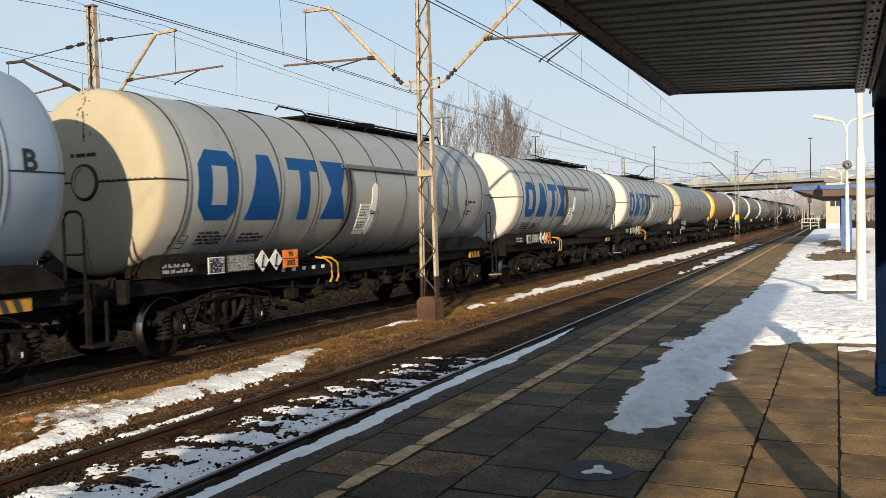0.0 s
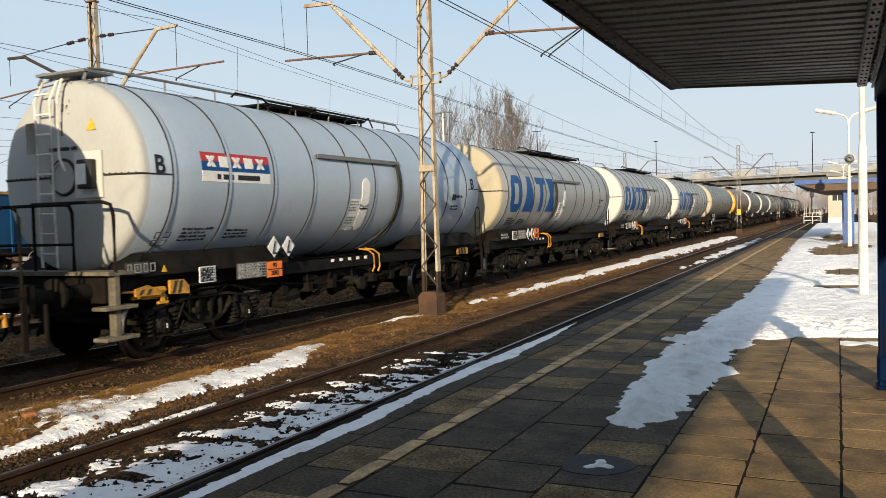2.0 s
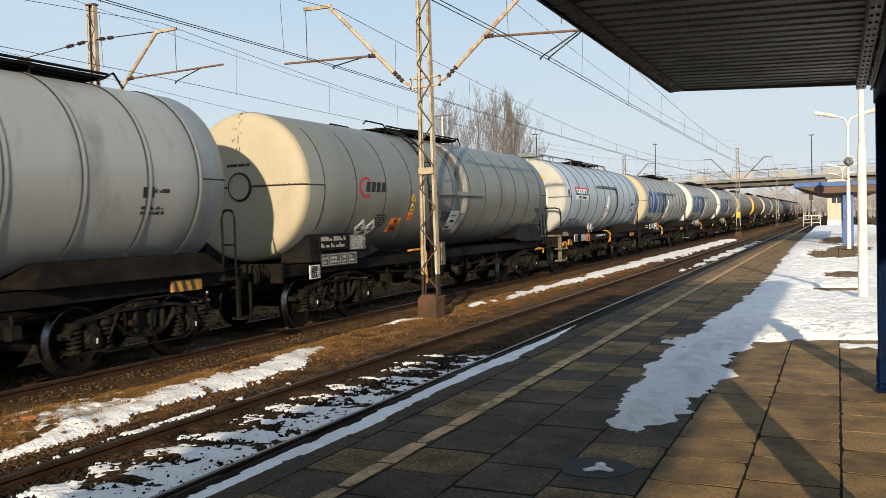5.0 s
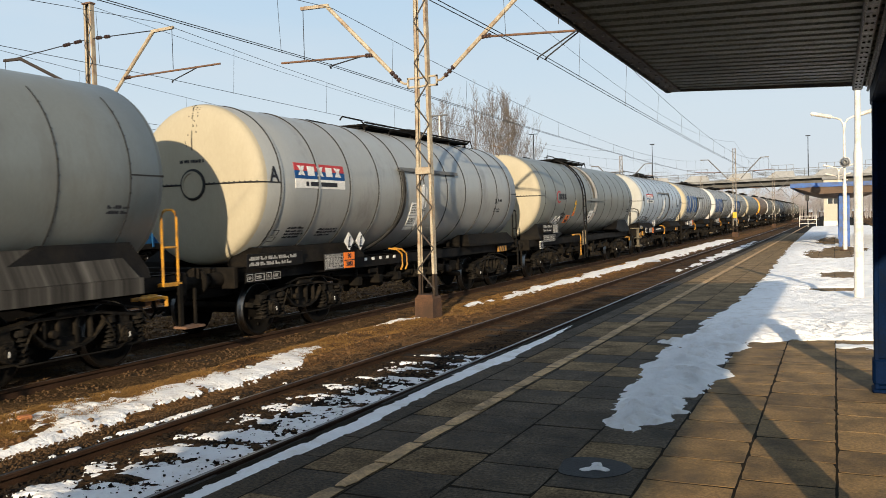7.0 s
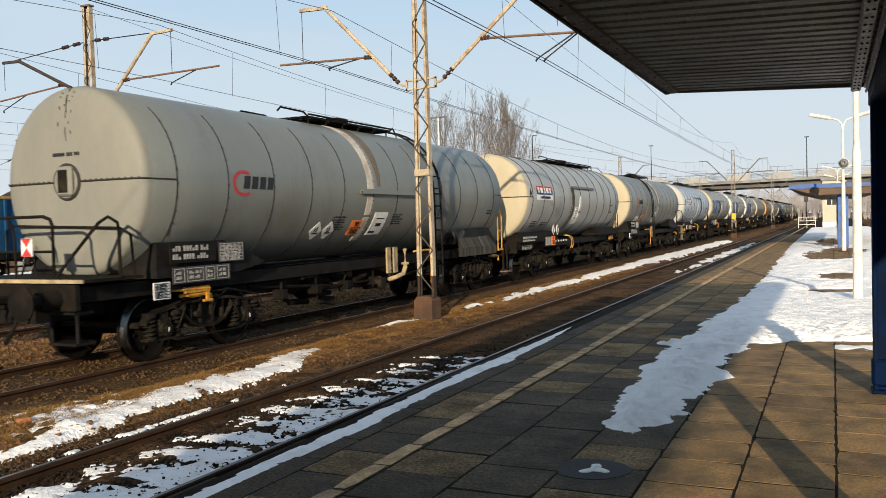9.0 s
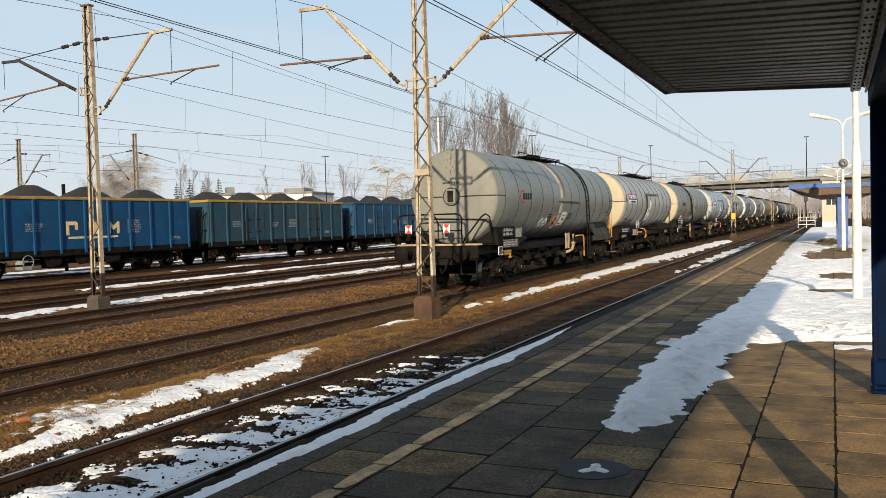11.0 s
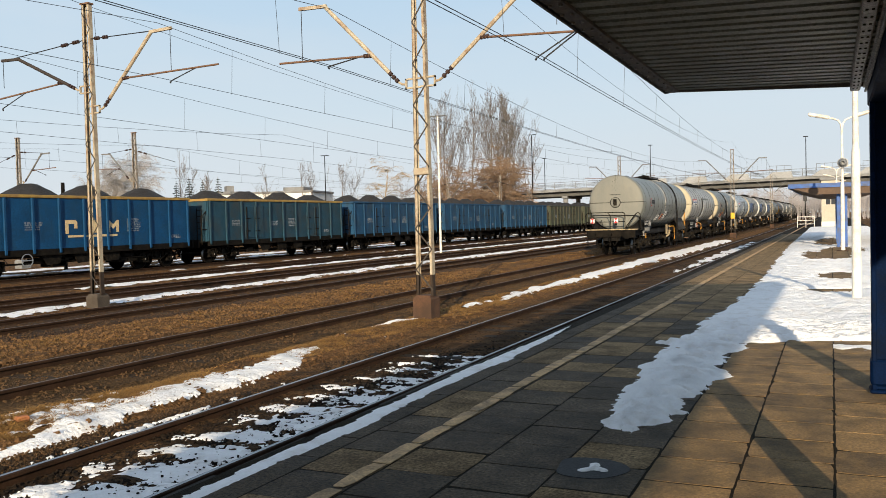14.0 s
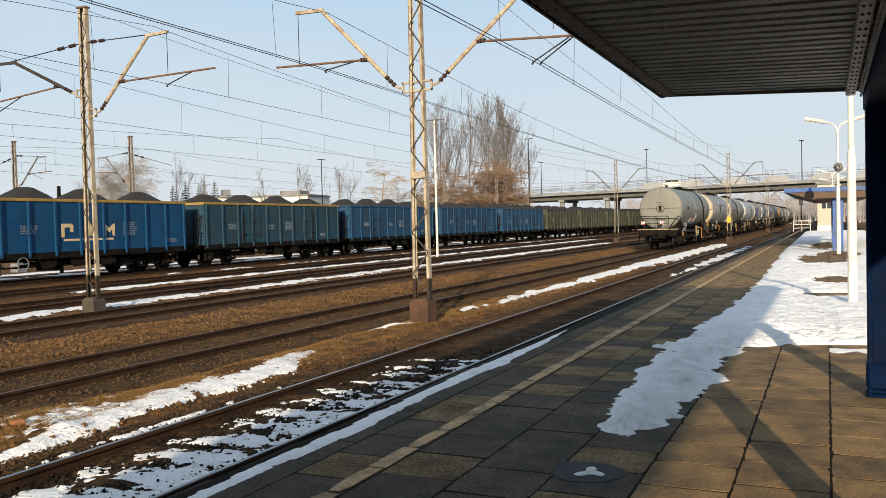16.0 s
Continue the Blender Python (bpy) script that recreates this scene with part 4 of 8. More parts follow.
def level_gauge(w, u):
    """The long pale plate with a notch that marks the valve side, and a paper table beside it."""
    bm = BLANK()
    on_shell(bm, [(5, u + 0.13, u + 0.16, 1, u, u + 0.29), (1, u, u + 0.29, -17, u, u + 0.29), (-17, u, u + 0.29, -19, u + 0.13, u + 0.16)], 0.012)
    on_shell(bm, [(-19.5, u, u + 0.1, -21.5, u, u + 0.29), (-19.5, u + 0.19, u + 0.29, -21.5, u, u + 0.29), (-21.5, u, u + 0.29, -37, u + 0.03, u + 0.32), (-37, u + 0.03, u + 0.32, -41, u + 0.15, u + 0.18)], 0.012)
    put("side_plate", bm, M_MARK, w, "long white side plate with pointed ends")
    bm = BLANK()
    on_shell(bm, [(-16.6, u, u + 0.02, -18.9, u + 0.13, u + 0.16), (-18.9, u + 0.13, u + 0.16, -16.6, u + 0.27, u + 0.29)], 0.014)
    on_shell(bm, [rect(u, u + 0.29, -20.6, -19.6)], 0.0135)
    tagged(put("black_notch", bm, M_DARKMARK, w), kind="stuff")
    bm = BLANK()
    on_shell(bm, [rect(u - 0.43, u - 0.02, -24.5, -12.5), (-25.5, u - 0.43, u - 0.02, -36, u - 0.38, u + 0.02), rect(u - 0.4, u - 0.22, -40, -37), rect(u - 0.19, u - 0.0, -40, -37)], 0.01)
    t = put("data_panel", bm, M_MARK, w, "white data panel")
    bm = BLANK()
    shell_bars(bm, u - 0.4, 0.34, -14.5, 2.4, 4, random.Random(5))
    shell_bars(bm, u - 0.38, 0.34, -28, 2.4, 3, random.Random(6))
    for v in bm.verts:
        away = Vector((v.co.x, 0, v.co.z - ZC))
        v.co += away.normalized() * 0.009
    tagged(put("marking", bm, M_HOOP, t), kind="stuff")


def hoop_pipe(w, u, top):
    """A pipe that runs down the shell from the drip rail to the frame."""
    bm = BLANK()
    pts = [((R + 0.05) * math.cos(radians(a)), u - 0.0012 * max(0, -a - 22) ** 1.6, ZC + (R + 0.05) * math.sin(radians(a))) for a in range(top, -66, -6)]
    tube(bm, pts, 0.028)
    pts = [(p[0], p[1] + 0.09, p[2]) for p in pts]
    tube(bm, pts, 0.02)
    put("down_pipe", bm, M_BAND, w)


def yellow_levers(w, u):
    bm = BLANK()
    for d in (0, 0.22):
        tube(bm, [(1.05, u + d - 0.22, 1.33), (1.2, u + d - 0.12, 1.3), (1.26, u + d, 1.2), (1.26, u + d + 0.02, 0.95), (1.22, u + d, 0.85)], 0.02)
    put("lever", bm, M_YELLOW, w, "yellow bent lever")
    bm = BLANK()
    for k in range(5):
        box(bm, 1.07, 1.08, u - 1.3 + k * 0.31, u - 1.2 + k * 0.31, 1.12, 1.18)
    tagged(put("marking", bm, M_MARK, w), kind="stuff")


def blue_blocks(w, L, rng, spec):
    """Four big blue shapes along the shell, and the fittings of this make of wagon."""
    bm = BLANK()
    top, bot = 20, -25
    g = 0.62
    a, b = g, g + 0.95
    on_shell(bm, [(top, a + 0.22, b - 0.22, top - 10, a, b), (top - 10, a, a + 0.3, bot + 10, a, a + 0.3), (top - 10, b - 0.3, b, bot + 10, b - 0.3, b), (bot + 10, a, b, bot, a + 0.22, b - 0.22)])
    a = g + 1.15
    on_shell(bm, [(top, a + 0.3, a + 0.62, bot, a, a + 0.92)])
    a = g + 2.25
    on_shell(bm, [(top, a, a + 0.95, top - 9, a, a + 0.95), (top - 9, a + 0.33, a + 0.63, bot, a + 0.33, a + 0.63)])
    a = g + 3.3
    on_shell(bm, [(top, a, a + 0.85, (top + bot) / 2, a + 0.26, a + 0.6), ((top + bot) / 2, a + 0.26, a + 0.6, bot, a, a + 0.85)])
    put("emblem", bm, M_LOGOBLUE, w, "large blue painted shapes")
    plates(w, L, rng, spec)


def plates(w, L, rng, spec):
    side_post_marks(w, L, rng, 0.35)
    g = spec["gutter"]
    level_gauge(w, spec.get("gauge", 5.7))
    hoop_pipe(w, g[0] + 0.1 if spec.get("pipe_rear", True) else g[1] - 0.15, int(g[2]))
    yellow_levers(w, spec.get("lever", 4.3))
    bm = BLANK()
    shell_bars(bm, L - 1.6, 0.7, -8, 4, 1, rng)
    shell_bars(bm, L - 1.6, 0.5, -18, 3, 2, rng)
    on_shell(bm, [rect(L - 1.6, L - 1.4, -12, -6)])
    tagged(put("marking", bm, M_DARKMARK, w), kind="stuff")
    bm = BLANK()
    box(bm, 1.12, 1.17, L - 0.9, L - 0.3, 0.98, 1.14)
    cp = put("chevron_plate", bm, M_YELLOW, w, "yellow and black striped plate")
    for k in range(3):
        bm = BLANK()
        u = L - 0.86 + k * 0.18
        extrude_outline(bm, [(u, 0.985), (u + 0.08, 0.985), (u + 0.02, 1.135), (u - 0.06 if k else u - 0.03, 1.135)], 0.004, Matrix.Translation((1.171, 0, 0)))
        put("black_stripe", bm, M_BLACK, cp)


def red_blue_panel(w, L, rng, spec):
    u = spec.get("panel", 0.8)
    W = 1.62
    bm = BLANK()
    on_shell(bm, [rect(u, u + W, 9.5, 15.2)])
    p = put("emblem", bm, M_RED, w, "red, blue and white painted panel")
    bm = BLANK()
    on_shell(bm, [rect(u, u + W, 3.6, 9.4)])
    put("blue_field", bm, M_LOGOBLUE, p)
    bm = BLANK()
    on_shell(bm, [rect(u, u + W, -3.2, 3.5)])
    put("white_field", bm, M_MARK, p)
    for k in range(5):
        bm = BLANK()
        a = u + 0.1 + k * 0.295
        on_shell(bm, [rect(a, a + 0.21, 6, 13)] if k % 2 else [(13, a, a + 0.08, 6, a + 0.13, a + 0.21), (13, a + 0.13, a + 0.21, 6, a, a + 0.08)], 0.011)
        put("white_block", bm, M_MARK, p)
    bm = BLANK()
    for a, b in ((0.32, 0.4), (0.46, 0.7), (0.8, 1.34)):
        on_shell(bm, [rect(u + a, u + b, -1.6, 1.6)], 0.011)
    tagged(put("dark_bar", bm, M_DARKMARK, p), kind="stuff")
    words(spec.get("letter", "A"), 0.36, shell_plane(0.2, 5), M_DARKMARK, w)
    if spec.get("stage"):
        words(spec["letter"], 0.36, shell_plane(L - 0.42, 5), M_DARKMARK, w)
    plates(w, L, rng, spec)


def ring_emblem(w, L, rng, spec):
    """A red broken ring with dark bars, a white stripe, a ladder and pale posts."""
    u = spec.get("panel", 1.62)
    bm = BLANK()
    n = 16
    for k in range(n):
        a0, a1 = radians(55 + 250 * k / n), radians(55 + 250 * (k + 1) / n)
        ps = [(u + 0.36 + 0.28 * math.cos(a0), -0.4 + 8.6 * math.sin(a0)), (u + 0.36 + 0.28 * math.cos(a1), -0.4 + 8.6 * math.sin(a1)), (u + 0.36 + 0.215 * math.cos(a1), -0.4 + 6.5 * math.sin(a1)), (u + 0.36 + 0.215 * math.cos(a0), -0.4 + 6.5 * math.sin(a0))]
        vs = []
        for uu, vv in ps:
            ar = radians(vv)
            vs.append(bm.verts.new(((R + 0.006) * math.cos(ar), uu, ZC + (R + 0.006) * math.sin(ar))))
        bm.faces.new(vs)
    put("emblem", bm, M_RED, w, "red painted broken ring")
    for k in range(4):
        bm = BLANK()
        a = u + 0.34 + k * 0.205
        on_shell(bm, [(4.4, a + 0.04, a + 0.19, -3.9, a, a + 0.15)])
        put("emblem_bar", bm, M_DARKMARK, w)
    s = spec["stripe"]
    bm = BLANK()
    on_shell(bm, [(80, s - 0.13, s + 0.13, 0, s - 0.13, s + 0.13), (-6, s - 0.13, s + 0.13, -22, s - 0.13, s + 0.13), (-24.5, s - 0.13, s + 0.13, -48, s - 0.13, s + 0.13)])
    put("stripe", bm, M_STRIPE, w, "weathered white stripe round the shell")
    bm = BLANK()
    on_shell(bm, [(84, s - 0.75, s - 0.16, 40, s - 0.62, s - 0.16), (40, s - 0.62, s - 0.16, 0, s - 0.42, s - 0.24)] if spec["ladder"] < s else [(84, s + 0.2, s + 0.6, 40, s + 0.2, s + 0.5), (40, s + 0.2, s + 0.5, 2, s + 0.28, s + 0.4)], 0.003)
    put("rust_run", bm, M_RUSTSTAIN, w, "brown rust run")
    bm = BLANK()
    d0 = -0.75 if spec["ladder"] < s else 0.3
    on_shell(bm, [rect(s + d0, s + d0 + 0.55, -42, -20)])
    p = put("data_panel", bm, M_MARK, w, "white data panel")
    bm = BLANK()
    on_shell(bm, [rect(s + d0 + 0.12, s + d0 + 0.45, -26, -25), rect(s + d0 + 0.18, s + d0 + 0.4, -33, -30), rect(s + d0 + 0.05, s + d0 + 0.3, -40, -38)], 0.009)
    tagged(put("marking", bm, M_DARKMARK, p), kind="stuff")
    bm = BLANK()
    o = spec.get("orange", 4.2)
    on_shell(bm, [rect(o, o + 0.42, -41, -27)])
    lab = put("orange_label", bm, M_ORANGE, w, "orange number label")
    bm = BLANK()
    on_shell(bm, [rect(o, o + 0.42, -34.4, -33.6)], 0.008)
    tagged(put("marking", bm, M_DARKMARK, lab), kind="stuff")
    words("90", 0.15, shell_plane(o + 0.21, -30.5) @ Matrix.Translation((0, 0, 0.004)), M_DARKMARK, lab)
    words("3082", 0.15, shell_plane(o + 0.21, -37.7) @ Matrix.Translation((0, 0, 0.004)), M_DARKMARK, lab)
    bm = BLANK()
    for d in spec.get("labels", (4.4, 4.8)):
        bm = BLANK()
        on_shell(bm, [(-28, d - 0.02, d + 0.02, -36, d - 0.2, d + 0.2), (-36, d - 0.2, d + 0.2, -44, d - 0.02, d + 0.02)])
        lab = put("hazard_label", bm, M_MARK, w, "white diamond hazard label")
        bm = BLANK()
        on_shell(bm, [rect(d - 0.06, d - 0.03, -37, -33), rect(d, d + 0.03, -37, -32), rect(d - 0.1, d + 0.1, -38.6, -37.4)], 0.009)
        tagged(put("marking", bm, M_DARKMARK, lab), kind="stuff")
    bm = BLANK()
    shell_bars(bm, o - 0.75, 0.55, -24, 2.2, 6, rng)
    shell_bars(bm, s + 1.1 if spec["ladder"] > s else s - 1.2, 0.5, -22, 2.2, 5, rng)
    shell_bars(bm, L - 0.9, 0.5, -18, 3, 2, rng)
    tagged(put("marking", bm, M_DARKMARK, w), kind="stuff")
    if spec["ladder"] < s:
        for v, mt in ((-8, M_HAZARD), (-17, M_HAZARD), (-25, M_ORANGE)):
            bm = BLANK()
            on_shell(bm, [(v + 4, 4.03, 4.05, v - 3, 3.92, 4.16)] if v > -20 else [rect(3.93, 4.15, v - 3.5, v + 3.5)])
            sg = put("warning_sign", bm, mt, w, "small yellow warning sign")
            bm = BLANK()
            on_shell(bm, [rect(4.02, 4.06, v - 1.5, v + 1)], 0.009)
            tagged(put("marking", bm, M_DARKMARK, sg), kind="stuff")
    # ladder over the shoulder of the tank
    y = spec["ladder"]
    bm = BLANK()
    for d in (-0.17, 0.17):
        pts = [((R + 0.1) * math.cos(radians(a)), y + d, ZC + (R + 0.1) * math.sin(radians(a))) for a in range(84, -6, -9)] + [(R + 0.12, y + d, ZC - 0.6), (R + 0.12, y + d, 1.2), (R + 0.12, y + d, 0.42)]
        tube(bm, pts, 0.024)
    for a in range(80, 0, -11):
        rod(bm, ((R + 0.1) * math.cos(radians(a)), y - 0.17, ZC + (R + 0.1) * math.sin(radians(a))), ((R + 0.1) * math.cos(radians(a)), y + 0.17, ZC + (R + 0.1) * math.sin(radians(a))), 0.018, 6)
    for k in range(8):
        z = ZC - 0.05 - k * 0.28
        rod(bm, (R + 0.12, y - 0.17, z), (R + 0.12, y + 0.17, z), 0.018, 6)
    put("ladder", bm, M_BEAMGREY, w)
    for d in (0.75, 1.05):
        bm = BLANK()
        box(bm, 1.2, 1.24, y + d - 0.08 if spec["ladder"] < spec["stripe"] else y - d - 0.9 - 0.08, y + d + 0.08 if spec["ladder"] < spec["stripe"] else y - d - 0.9 + 0.08, 0.85, 1.4)
        put("pale_post", bm, M_PLANK, w)
    bm = BLANK()
    tube(bm, [(1.2, y - 0.75, 1.26), (1.3, y - 0.7, 1.28), (1.34, y - 0.2, 1.28), (1.36, y - 0.15, 1.18), (1.36, y - 0.15, 0.5)], 0.026)
    put("yellow_rail", bm, M_YELLOW, w, "yellow hand rail")
    if spec["ladder"] > s:
        bm = BLANK()
        tube(bm, [(1.1, y - 1.75, 0.7), (1.2, y - 1.6, 0.74), (1.25, y - 1.35, 0.8), (1.27, y - 1.28, 0.95), (1.27, y - 1.28, 1.35)], 0.05, 10)
        lathe(bm, [(1.0, 0.085), (1.05, 0.085)], 12, "z", (1.27, y - 1.28, 0))
        put("elbow_pipe", bm, M_PLANK, w, "rusty cream elbow pipe")
    # guard over the bogie
    if not spec.get("ribbed"):
        if spec.get("balcony"):
            balcony(w, spec)
        return
    bm = BLANK()
    y0 = spec["guard"]
    a = [bm.verts.new(p) for p in ((1.33, y0 - 0.3, 1.24), (1.33, y0 + 2.0, 1.24), (1.10, y0 + 1.75, 1.68), (1.10, y0 - 0.3, 1.68))]
    b = [bm.verts.new(v.co - Vector((0.05, 0, 0.02))) for v in a]
    bm.faces.new(a)
    bm.faces.new(b[::-1])
    for k in range(4):
        bm.faces.new((a[k], b[k], b[(k + 1) % 4], a[(k + 1) % 4]))
    box(bm, 1.2, 1.35, y0 - 0.3, y0 + 2.05, 1.02, 1.235)
    put("bogie_guard", bm, M_STREAK, w, "sloped steel guard streaked with dust")
    if spec.get("balcony"):
        balcony(w, spec)


def balcony(w, spec):
    """The brakeman's platform at the rear with bent rails and tail discs."""
    y = -1.05
    bm = BLANK()
    box(bm, -1.3, 1.3, y - 0.1, -0.15, 1.26, 1.3)
    put("end_platform", bm, M_UNDER, w)
    bm = BLANK()
    box(bm, -1.3, 1.3, y - 0.125, y - 0.1, 1.255, 1.305)
    put("platform_edge_strip", bm, M_PLANK, w, "pale timber edge")
    bm = BLANK()
    zt = 2.12
    tube(bm, [(-1.3, y, 1.3), (-1.3, y, 2.0), (-1.24, y, zt - 0.03), (-1.1, y, zt), (0.5, y, zt), (0.62, y, zt - 0.04), (0.66, y, 2.0), (0.66, y, 1.3)], 0.024)
    rod(bm, (-1.3, y, 1.66), (0.66, y, 1.66), 0.018)
    tube(bm, [(-0.2, y, zt), (-0.1, y, 2.0), (-0.05, y, 1.85), (-0.05, y, 1.3)], 0.02)
    tube(bm, [(0.68, y, 1.3), (0.72, y + 0.1, 1.45), (1.1, y + 0.35, 2.02), (1.2, y + 0.42, 2.1), (1.3, y + 0.48, 2.02), (1.3, y + 0.5, 1.9), (1.3, y + 0.5, 1.3)], 0.024)
    tube(bm, [(-1.25, -0.25, 1.3), (-1.25, -0.25, 1.95), (-1.1, -0.25, 2.02), (1.0, -0.25, 1.95), (1.2, -0.25, 1.85), (1.25, -0.25, 1.3)], 0.02)
    tube(bm, [(-0.9, -0.3, 1.3), (-0.7, -0.3, 1.75), (-0.6, -0.3, 1.3)], 0.018)
    put("end_rail", bm, M_UNDER, w)
    bm = BLANK()
    box(bm, -0.15, 0.15, -0.29, -0.2, 2.42, 2.84, 0.03)
    h = put("hatch", bm, M_PALEDOME, w)
    bm = BLANK()
    box(bm, -0.09, 0.09, -0.3, -0.285, 2.47, 2.79)
    put("hatch_grille", bm, M_BOGIE, h)
    for x in (0.12, -1.05):
        bm = BLANK()
        box(bm, x, x + 0.2, y - 0.045, y - 0.03, 1.6, 1.84)
        d = put("tail_disc", bm, M_MARK, w, "red and white tail board")
        bm = BLANK()
        for z0, z1 in ((1.602, 1.72), (1.838, 1.72)):
            a = [bm.verts.new(p) for p in ((x + 0.004, y - 0.05, z0), (x + 0.196, y - 0.05, z0), (x + 0.1, y - 0.05, z1))]
            b = [bm.verts.new(p.co + Vector((0, 0.004, 0))) for p in a]
            bm.faces.new(a)
            bm.faces.new(b[::-1])
            for k in range(3):
                bm.faces.new((a[k], a[(k + 1) % 3], b[(k + 1) % 3], b[k]))
        put("red_wedge", bm, M_RED, d)
        bm = BLANK()
        box(bm, x + 0.06, x + 0.14, y - 0.05, y - 0.02, 1.5, 1.6)
        put("bracket", bm, M_BOGIE, d)
    for x in (0.62, -1.22):
        bm = BLANK()
        for z in (0.45, 0.85):
            box(bm, x, x + 0.5, y - 0.1, y + 0.2, z, z + 0.035)
        for d in (0.02, 0.48):
            rod(bm, (x + d, y - 0.05, 1.28), (x + d, y - 0.05, 0.45), 0.025)
        put("end_step", bm, M_BEAMGREY, w)


def chevron_arms(w):
    """Two striped brake arms and a small warning triangle on the side of the frame."""
    for outline, stripes in (([(0.44, 0.93), (0.83, 0.91), (0.82, 1.02), (0.72, 1.12), (0.44, 1.13)], (0.47, 0.58)), ([(-0.2, 0.95), (0.26, 0.94), (0.26, 1.0), (0.02, 1.09), (-0.2, 1.05)], (-0.16, -0.02))):
        bm = BLANK()
        extrude_outline(bm, outline, 0.04, Matrix.Translation((1.22, 0, 0)))
        arm = put("chevron_arm", bm, M_YELLOW, w, "yellow and black striped brake arm")
        lo, hi = (0.935, 1.11) if outline[0][0] > 0 else (0.965, 1.035)
        for u in stripes:
            bm = BLANK()
            extrude_outline(bm, [(u, lo), (u + 0.055, lo), (u + 0.115, hi), (u + 0.06, hi)], 0.004, Matrix.Translation((1.2615, 0, 0)))
            put("black_stripe", bm, M_BLACK, arm)
    bm = BLANK()
    extrude_outline(bm, [(0.26, 1.23), (0.4, 1.23), (0.33, 1.35)], 0.006, Matrix.Translation((1.262, 0, 0)))
    put("warning_triangle", bm, M_HAZARD, w)


def stage(w):
    """A railed end platform with a ladder up the dome, a cabinet and signs."""
    chevron_arms(w)
    y = -0.58
    bm = BLANK()
    box(bm, -1.3, 0.55, y - 0.14, y + 0.3, 1.27, 1.32)
    box(bm, 0.6, 1.32, y - 0.14, y + 0.3, 1.27, 1.32)
    put("end_platform", bm, M_TIMBER, w, "weathered plank end platform")
    bm = BLANK()
    tube(bm, [(0.55, y, 1.3), (0.55, y, 2.1), (0.5, y, 2.2), (0.4, y, 2.22), (-1.1, y, 2.22), (-1.25, y, 2.18), (-1.3, y, 2.05), (-1.3, y, 1.3)], 0.026)
    tube(bm, [(1.3, y, 1.3), (1.3, y, 2.05), (1.25, y, 2.2), (1.1, y, 2.24), (-0.3, y + 0.06, 2.24)], 0.026)
    rod(bm, (0.55, y, 1.68), (-1.3, y, 1.68), 0.02)
    rod(bm, (-0.2, y, 1.3), (-0.2, y, 2.22), 0.022)
    put("end_rail", bm, M_UNDER, w)
    for x in (1.18, -1.36):
        bm = BLANK()
        box(bm, x, x + 0.12, y - 0.02, y + 0.06, 0.4, 1.28)
        put("step_hanger", bm, M_TIMBER, w)
        for z in (0.42, 0.82):
            bm = BLANK()
            box(bm, x - 0.05, x + 0.2, y - 0.26, y + 0.3, z, z + 0.05, 0.008)
            put("step", bm, M_TIMBER, w, "weathered wooden step")
    bm = BLANK()
    for x in (-0.42, -0.12):
        tube(bm, [(x, -0.28, 1.35), (x, -0.3, 2.4), (x, -0.3, 3.7), (x, -0.16, 3.98), (x, 0.2, 4.12)], 0.02)
    for k in range(9):
        z = 1.55 + k * 0.28
        rod(bm, (-0.42, -0.3, z), (-0.12, -0.3, z), 0.015, 6)
    tube(bm, [(0.1, -0.28, 2.7), (0.02, -0.3, 2.9), (0.02, -0.3, 3.7), (0.02, -0.2, 4.0)], 0.018)
    put("end_ladder", bm, M_WHITE, w, "white ladder up the end dome")
    bm = BLANK()
    zt = ZC + R + 0.06
    for x in (-0.44, 0.44):
        tube(bm, [(x, -0.2, zt - 0.12), (x, -0.12, zt + 0.05), (x, 0.1, zt + 0.07), (x, 3.9, zt + 0.07), (x, 8.8, zt + 0.05), (x, 9.0, zt - 0.08)], 0.022)
        for k in range(8):
            rod(bm, (x, 0.2 + k * 1.15, zt + 0.07), (x, 0.2 + k * 1.15, zt - 0.16), 0.014, 6)
    box(bm, -0.48, 0.48, -0.22, 0.3, zt + 0.0, zt + 0.035)
    put("roof_rail", bm, M_HOOP, w, "grey pipe rails along the tank top")
    bm = BLANK()
    box(bm, 0.38, 0.66, -0.34, -0.21, 2.44, 2.84, 0.015)
    c = put("cabinet", bm, M_BAND, w)
    bm = BLANK()
    box(bm, 0.24, 0.76, -0.24, -0.17, 2.32, 2.96)
    put("cabinet_plate", bm, M_WHITEDOME, c)
    bm = BLANK()
    box(bm, 0.38, 0.57, -0.352, -0.34, 2.5, 2.78)
    put("cabinet_window", bm, M_MARK, c)
    bm = BLANK()
    a = [bm.verts.new(p) for p in ((0.47, -0.225, 3.25), (0.64, -0.215, 3.25), (0.555, -0.21, 3.41))]
    b = [bm.verts.new(v.co + Vector((0, 0.02, 0))) for v in a]
    bm.faces.new(a)
    for k in range(3):
        bm.faces.new((a[k], b[k], b[(k + 1) % 3], a[(k + 1) % 3]))
    put("warning_sign", bm, M_HAZARD, w, "yellow triangular warning sign")
    bm = BLANK()
    box(bm, -0.72, -0.56, -0.225, -0.19, 2.98, 3.42)
    put("rust_plate", bm, M_RUSTSTAIN, w)


def nothing(w, L, rng, spec):
    side_post_marks(w, L, rng, 0.5)


